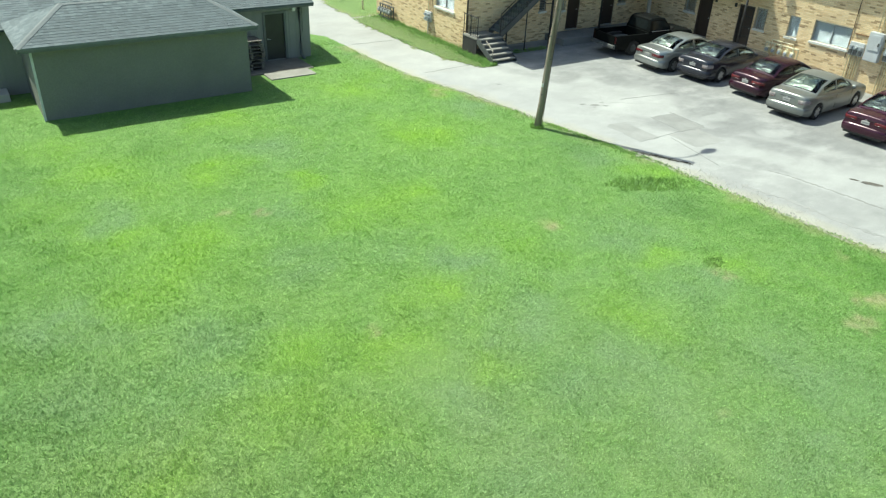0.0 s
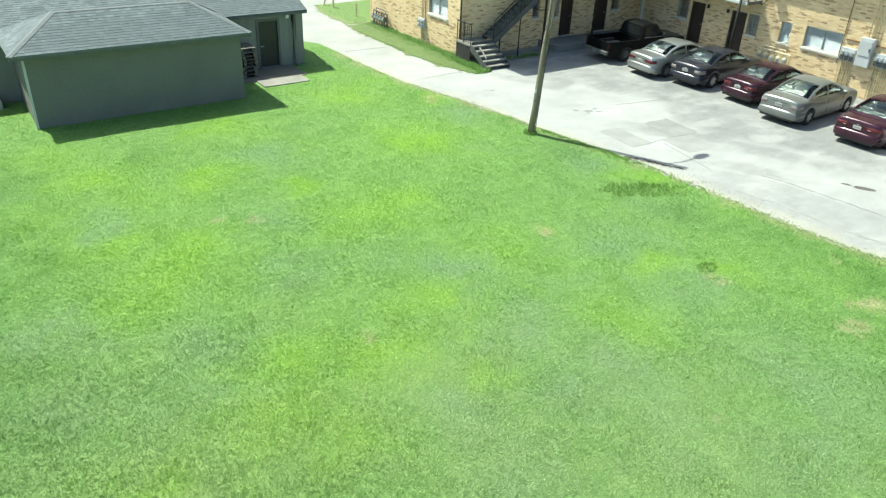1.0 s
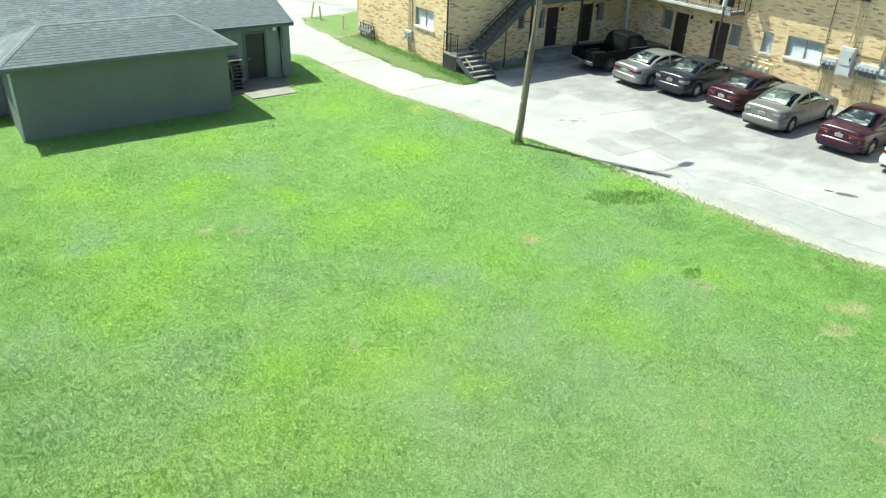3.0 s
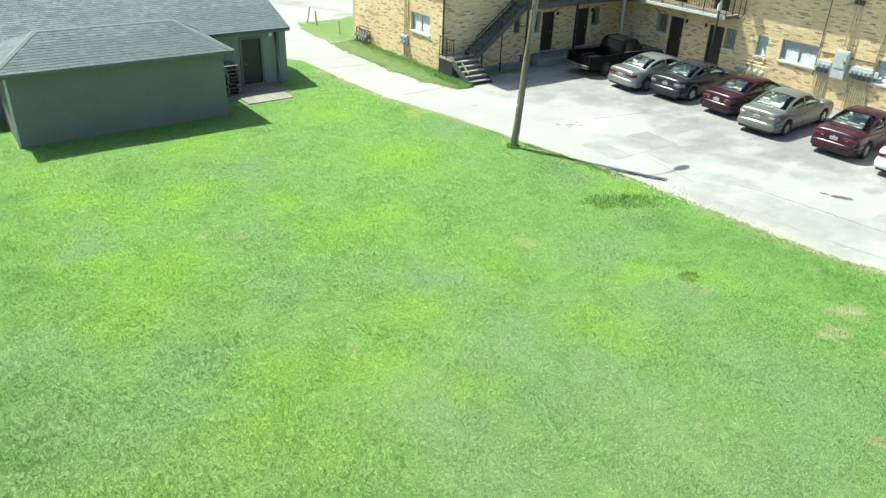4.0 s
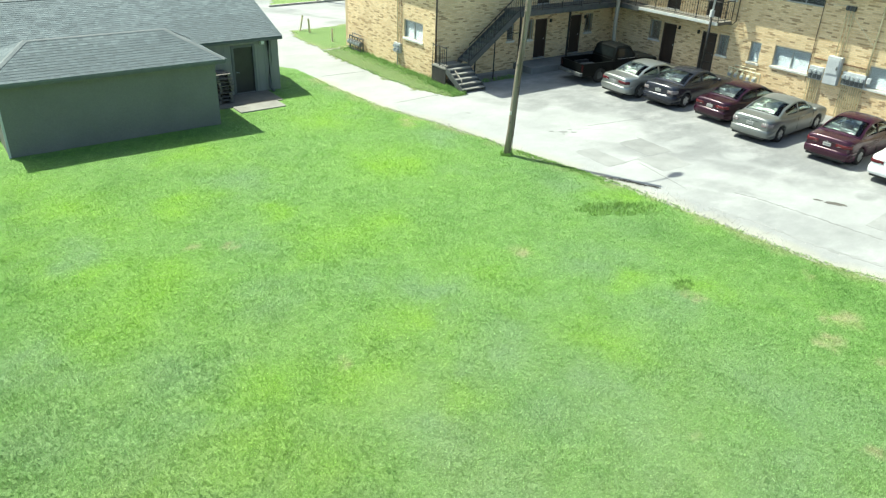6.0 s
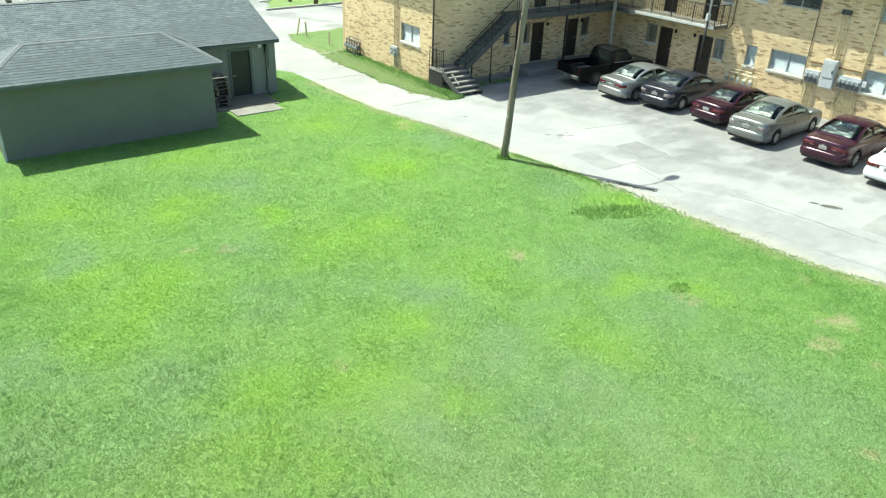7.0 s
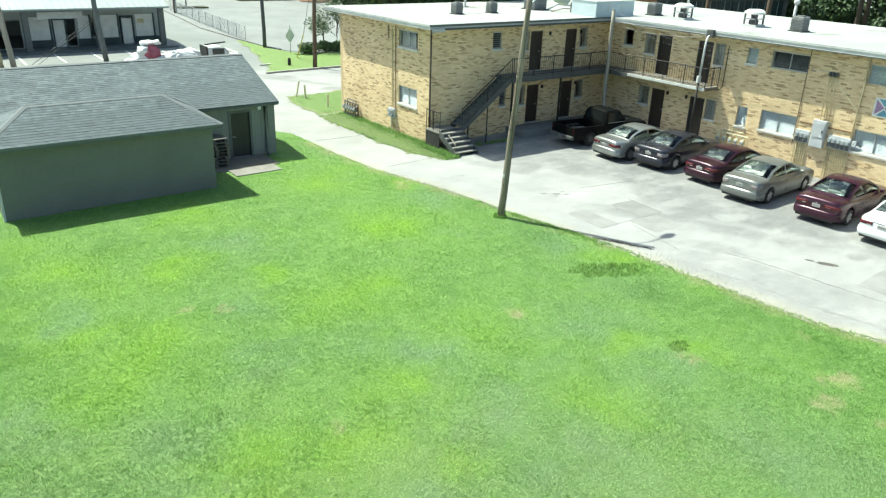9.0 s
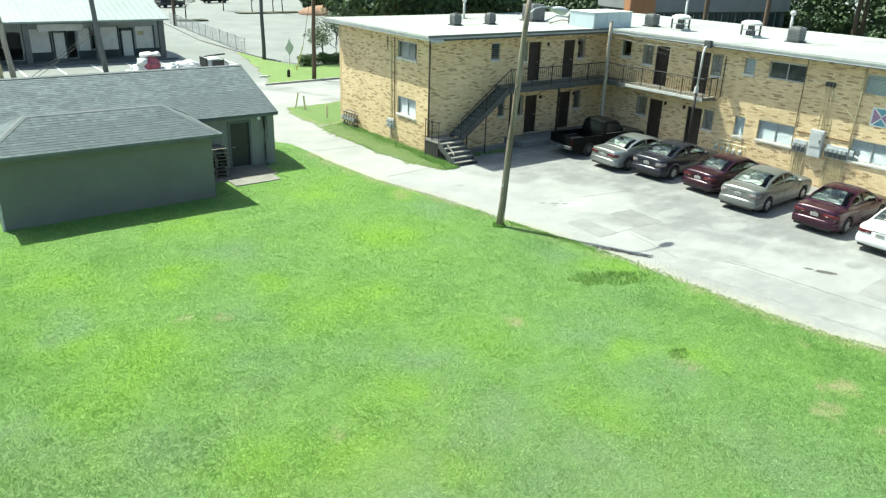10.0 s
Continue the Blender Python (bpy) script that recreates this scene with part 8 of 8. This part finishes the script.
blades("grass", x, y, hn, 0.05 + 0 * hn, 0.006, 4, 5, M["blade"], "short mown grass blades and clover over the lawn")

# taller growth in the hollow, along the lot edge, the pole and the building
px_, py_, ph = [], [], []
for cx, cy, r1, r2, n, h in ((16.6, 14.6, 0.6, 0.28, 110, 0.09), (17.1, 14.2, 0.9, 0.30, 200, 0.105), (17.8, 13.8, 0.8, 0.36, 170, 0.105), (18.2, 13.5, 0.5, 0.35, 60, 0.06), (15.1, 9.75, 0.34, 0.24, 85, 0.08), (17.45, 19.7, 0.25, 0.25, 160, 0.14)):
    a = rs.uniform(0, 6.28, n)
    q = np.sqrt(rs.rand(n))
    px_.append(cx + np.cos(a) * q * r1)
    py_.append(cy + np.sin(a) * q * r2)
    ph.append(h * rs.uniform(0.6, 1.2, n))
ey = np.concatenate([rs.uniform(3, 33, 1300), rs.uniform(15.6, 19.8, 500)])
px_.append(np.interp(ey, EDGE_Y, EDGE_X) - np.abs(rs.normal(0.05, 0.18, 1800)))
py_.append(ey)
ph.append(np.where(ey > 21.5, 0.03, np.where(ey < 12.5, 0.05, 0.085)) * rs.uniform(0.3, 1.0, 1800))
px_, py_, ph = np.concatenate(px_), np.concatenate(py_), np.concatenate(ph)
blades("tall_grass", px_, py_, ph, 0.07 + 0 * ph, 0.008, 5, 6, M["blade"], "taller rough grass in a hollow and along the lot edge", (0.35, 0.15, 0.08, 0.8))

sx = rs.uniform(19.1, 21.15, 9000)
sy = rs.uniform(26.9, 38.0, 9000)
keep = (sx > np.interp(sy, [26.9, 27.7, 29.6, 31.6, 38], [20.3, 19.9, 19.35, 19.2, 19.25])) & (rs.rand(9000) < np.clip(vnoise(sx, sy, 0.45, 85) * 1.5 - 0.30 + 0.5 * np.clip(sx - 20.0, 0, 1), 0.08, 1))
sx, sy = sx[keep], sy[keep]
near = np.clip((sx - 19.2) / 1.9, 0, 1)
blades("weeds", sx, sy, 0.03 + 0.20 * near ** 2.5 * rs.rand(len(sx)), 0.10 + 0 * sx, 0.011, 6, 8, M["blade"], "rank weeds along the foot of the brick wall", (0.1, 0.35, 0.08, 0.6))
wx_ = np.concatenate([rs.uniform(20.5, 21.0, 260), rs.uniform(22.4, 25.3, 160)])
wy_ = np.concatenate([rs.uniform(27.0, 29.5, 260), rs.uniform(28.2, 28.7, 160)])
blades("stair_weeds", wx_, wy_, np.where(wx_ < 21.5, 0.20, 0.08) * rs.uniform(0.4, 1.1, 420), 0.16 + 0 * wx_, 0.014, 6, 12, M["blade"], "tall rank weeds round the foot of the stair", (0.15, 0.3, 0.06, 0.7))
ix = rs.uniform(19.9, 28, 3500)
iy = rs.uniform(38.3, 43.6, 3500)
blades("island_grass", ix, iy, 0.05 + 0 * ix, 0.06 + 0 * ix, 0.012, 4, 9, M["blade"], "short grass on the patch beside the street", (0.3, 0.1, 0.15, 1))

# ---- shingles: courses on both roofs, the nearest as pieces of their own ----


def shingle_boxes(a, b, c, d):
    """Places (matrix, width) of shingles on a roof plane: a, b along the eave, d and c along the top."""
    a, b, c, d = map(Vector, (a, b, c, d))
    rise = ((d + c) / 2 - (a + b) / 2)
    along = (b - a).normalized()
    nrm = along.cross((d - a)).normalized()
    if nrm.z < 0:
        nrm = -nrm
    up = nrm.cross(along).normalized()
    slope = up.dot(d - a)
    rows = int(slope / 0.143)
    rr = random.Random(12)
    out = []
    for k in range(rows):
        t = k / rows
        p, q = a.lerp(d, t), b.lerp(c, t)
        t2 = min(1.0, (k + 1.1) / rows)
        low_end, high_end = along.dot(a.lerp(d, t2) - p), along.dot(b.lerp(c, t2) - p)
        length = (q - p).length
        s = -rr.random() * 0.3
        while s < length:
            w = rr.choice((0.14, 0.18, 0.24, 0.3))
            s0, s1 = max(0, low_end, s), min(length, high_end, s + w)
            if s1 - s0 > 0.05:
                out.append((p + along * s0, along, up, nrm, s1 - s0 - 0.006, rr.uniform(0.006, 0.011)))
            s += w
    return out


def shingle_corners(p, along, up, nrm, w, thick):
    lo, hi = 0.006, 0.16
    return [p - up * 0.012 + nrm * lo, p + along * w - up * 0.012 + nrm * lo, p + along * w + up * hi + nrm * 0.003, p + up * hi + nrm * 0.003,
            p - up * 0.012 + nrm * (lo + thick), p + along * w - up * 0.012 + nrm * (lo + thick), p + along * w + up * hi + nrm * 0.006, p + up * hi + nrm * 0.006]


FACES = [(0, 1, 2, 3), (4, 7, 6, 5), (0, 4, 5, 1), (1, 5, 6, 2), (3, 2, 6, 7), (0, 3, 7, 4)]
SHARED = {}


def lay(pieces, parent, single_count, select):
    """The nearest shingles as objects of their own on shared meshes, the others joined."""
    v, f = [], []
    made = 0
    for p, along, up, nrm, w, thick in pieces:
        if made < single_count and select(p):
            key = (round(w, 2), round(thick, 3), tuple(round(q, 3) for q in nrm))
            if key not in SHARED:
                me = bpy.data.meshes.new("shingle")
                me.from_pydata([q[:] for q in shingle_corners(Vector((0, 0, 0)), along, up, nrm, key[0], key[1])], [], FACES)
                me.materials.append(M["shingle"])
                SHARED[key] = me
            o = part("shingle", SHARED[key], None, parent)
            o.location = p
            made += 1
        else:
            b = len(v)
            v += [q[:] for q in shingle_corners(p, along, up, nrm, w, thick)]
            f += [tuple(b + q for q in face) for face in FACES]
    part("shingles", quad_mesh("shingles", v, f, M["shingle"]), None, parent, kind="stuff")


lay(shingle_boxes((EX0, EY0, EZ), (EX1, EY0, EZ), (RX1, RY, RZ), (RX0, RY, RZ)), annex_roof, 290, lambda p: p.x > 3.0)
lay(shingle_boxes((EX1, EY0, EZ), (EX1, EY1, EZ), (RX1, RY, RZ), (RX1, RY - 0.02, RZ)), annex_roof, 0, lambda p: False)
lay(shingle_boxes((EX0, EY1, EZ), (EX0, EY0, EZ), (RX0, RY - 0.02, RZ), (RX0, RY, RZ)), annex_roof, 0, lambda p: False)
lay([s for s in shingle_boxes((-4, GY0, GZ0), (GX1, GY0, GZ0), (GX1, GRY, GRZ), (-4, GRY, GRZ))], main_roof, 290, lambda p: p.x > 9.6 and p.y < 34.5)

# ---- bricks: long buff bricks proud of the mortar; the nearest of each wall as pieces of their own ----
BL, BH, JOINT, PROUD = 0.255, 0.062, 0.010, 0.008


def lay_bricks(axis, at, u0, u1, z0, z1, openings, wall, select, single_count=295):
    def corner(u, z, n):
        return (at - n, u, z) if axis == "x" else (u, at - n, z)
    v, f = [], []
    shared = None
    made = 0
    row = 0
    z = z0
    while z + BH < z1:
        u = u0 - (BL + JOINT) * (0.5 if row % 2 else 0.0)
        while u < u1:
            a, b = max(u, u0 + 0.002), min(u + BL, u1 - 0.002)
            spans = [(a, b)]
            for o in openings:
                if o[2] - 0.004 < z + BH and o[3] + 0.004 > z:
                    cut = []
                    for p, q in spans:
                        if q <= o[0] or p >= o[1]:
                            cut.append((p, q))
                        else:
                            if p < o[0]:
                                cut.append((p, o[0]))
                            if q > o[1]:
                                cut.append((o[1], q))
                    spans = cut
            for p, q in spans:
                if q - p < 0.03:
                    continue
                if made < single_count and q - p > BL - 0.001 and select(p, z):
                    if shared is None:
                        shared = bpy.data.meshes.new("brick")
                        shared.from_pydata([tuple(c - d for c, d in zip(corner(uu, zz, n), corner(0, 0, 0))) for n in (-0.002, PROUD) for uu, zz in ((0, 0), (BL, 0), (BL, BH), (0, BH))], [], [(4, 5, 6, 7), (0, 1, 5, 4), (1, 2, 6, 5), (2, 3, 7, 6), (3, 0, 4, 7)])
                        shared.materials.append(M["brick"])
                    o = part("brick", shared, None, wall)
                    o.location = corner(p, z, 0)
                    made += 1
                else:
                    k = len(v)
                    v += [corner(uu, zz, n) for n in (-0.002, PROUD) for uu, zz in ((p, z), (q, z), (q, z + BH), (p, z + BH))]
                    f += [(k + 4, k + 5, k + 6, k + 7), (k, k + 1, k + 5, k + 4), (k + 1, k + 2, k + 6, k + 5), (k + 2, k + 3, k + 7, k + 6), (k + 3, k, k + 4, k + 7)]
            u += BL + JOINT
        z += BH + JOINT
        row += 1
    me = bpy.data.meshes.new("bricks")
    bm = bmesh.new()
    me.from_pydata(v, [], f)
    bm.from_mesh(me)
    bmesh.ops.recalc_face_normals(bm, faces=bm.faces[:])
    bm.to_mesh(me)
    bm.free()
    me.materials.append(M["brick"])
    part("bricks", me, None, wall, kind="stuff")


lay_bricks("x", XB, YB, YA, ZB, ZF, end_open, end_wall, lambda u, z: u < 33 and z < 2.6)
lay_bricks("y", YB, XB, XL, ZB, ZF, front_open, front_wall, lambda u, z: u < 25 and z > 1.0)
lay_bricks("x", XL, 11.0, YB, ZB, ZF, long_open, long_wall, lambda u, z: 13 < u < 21 and z > 2.5)
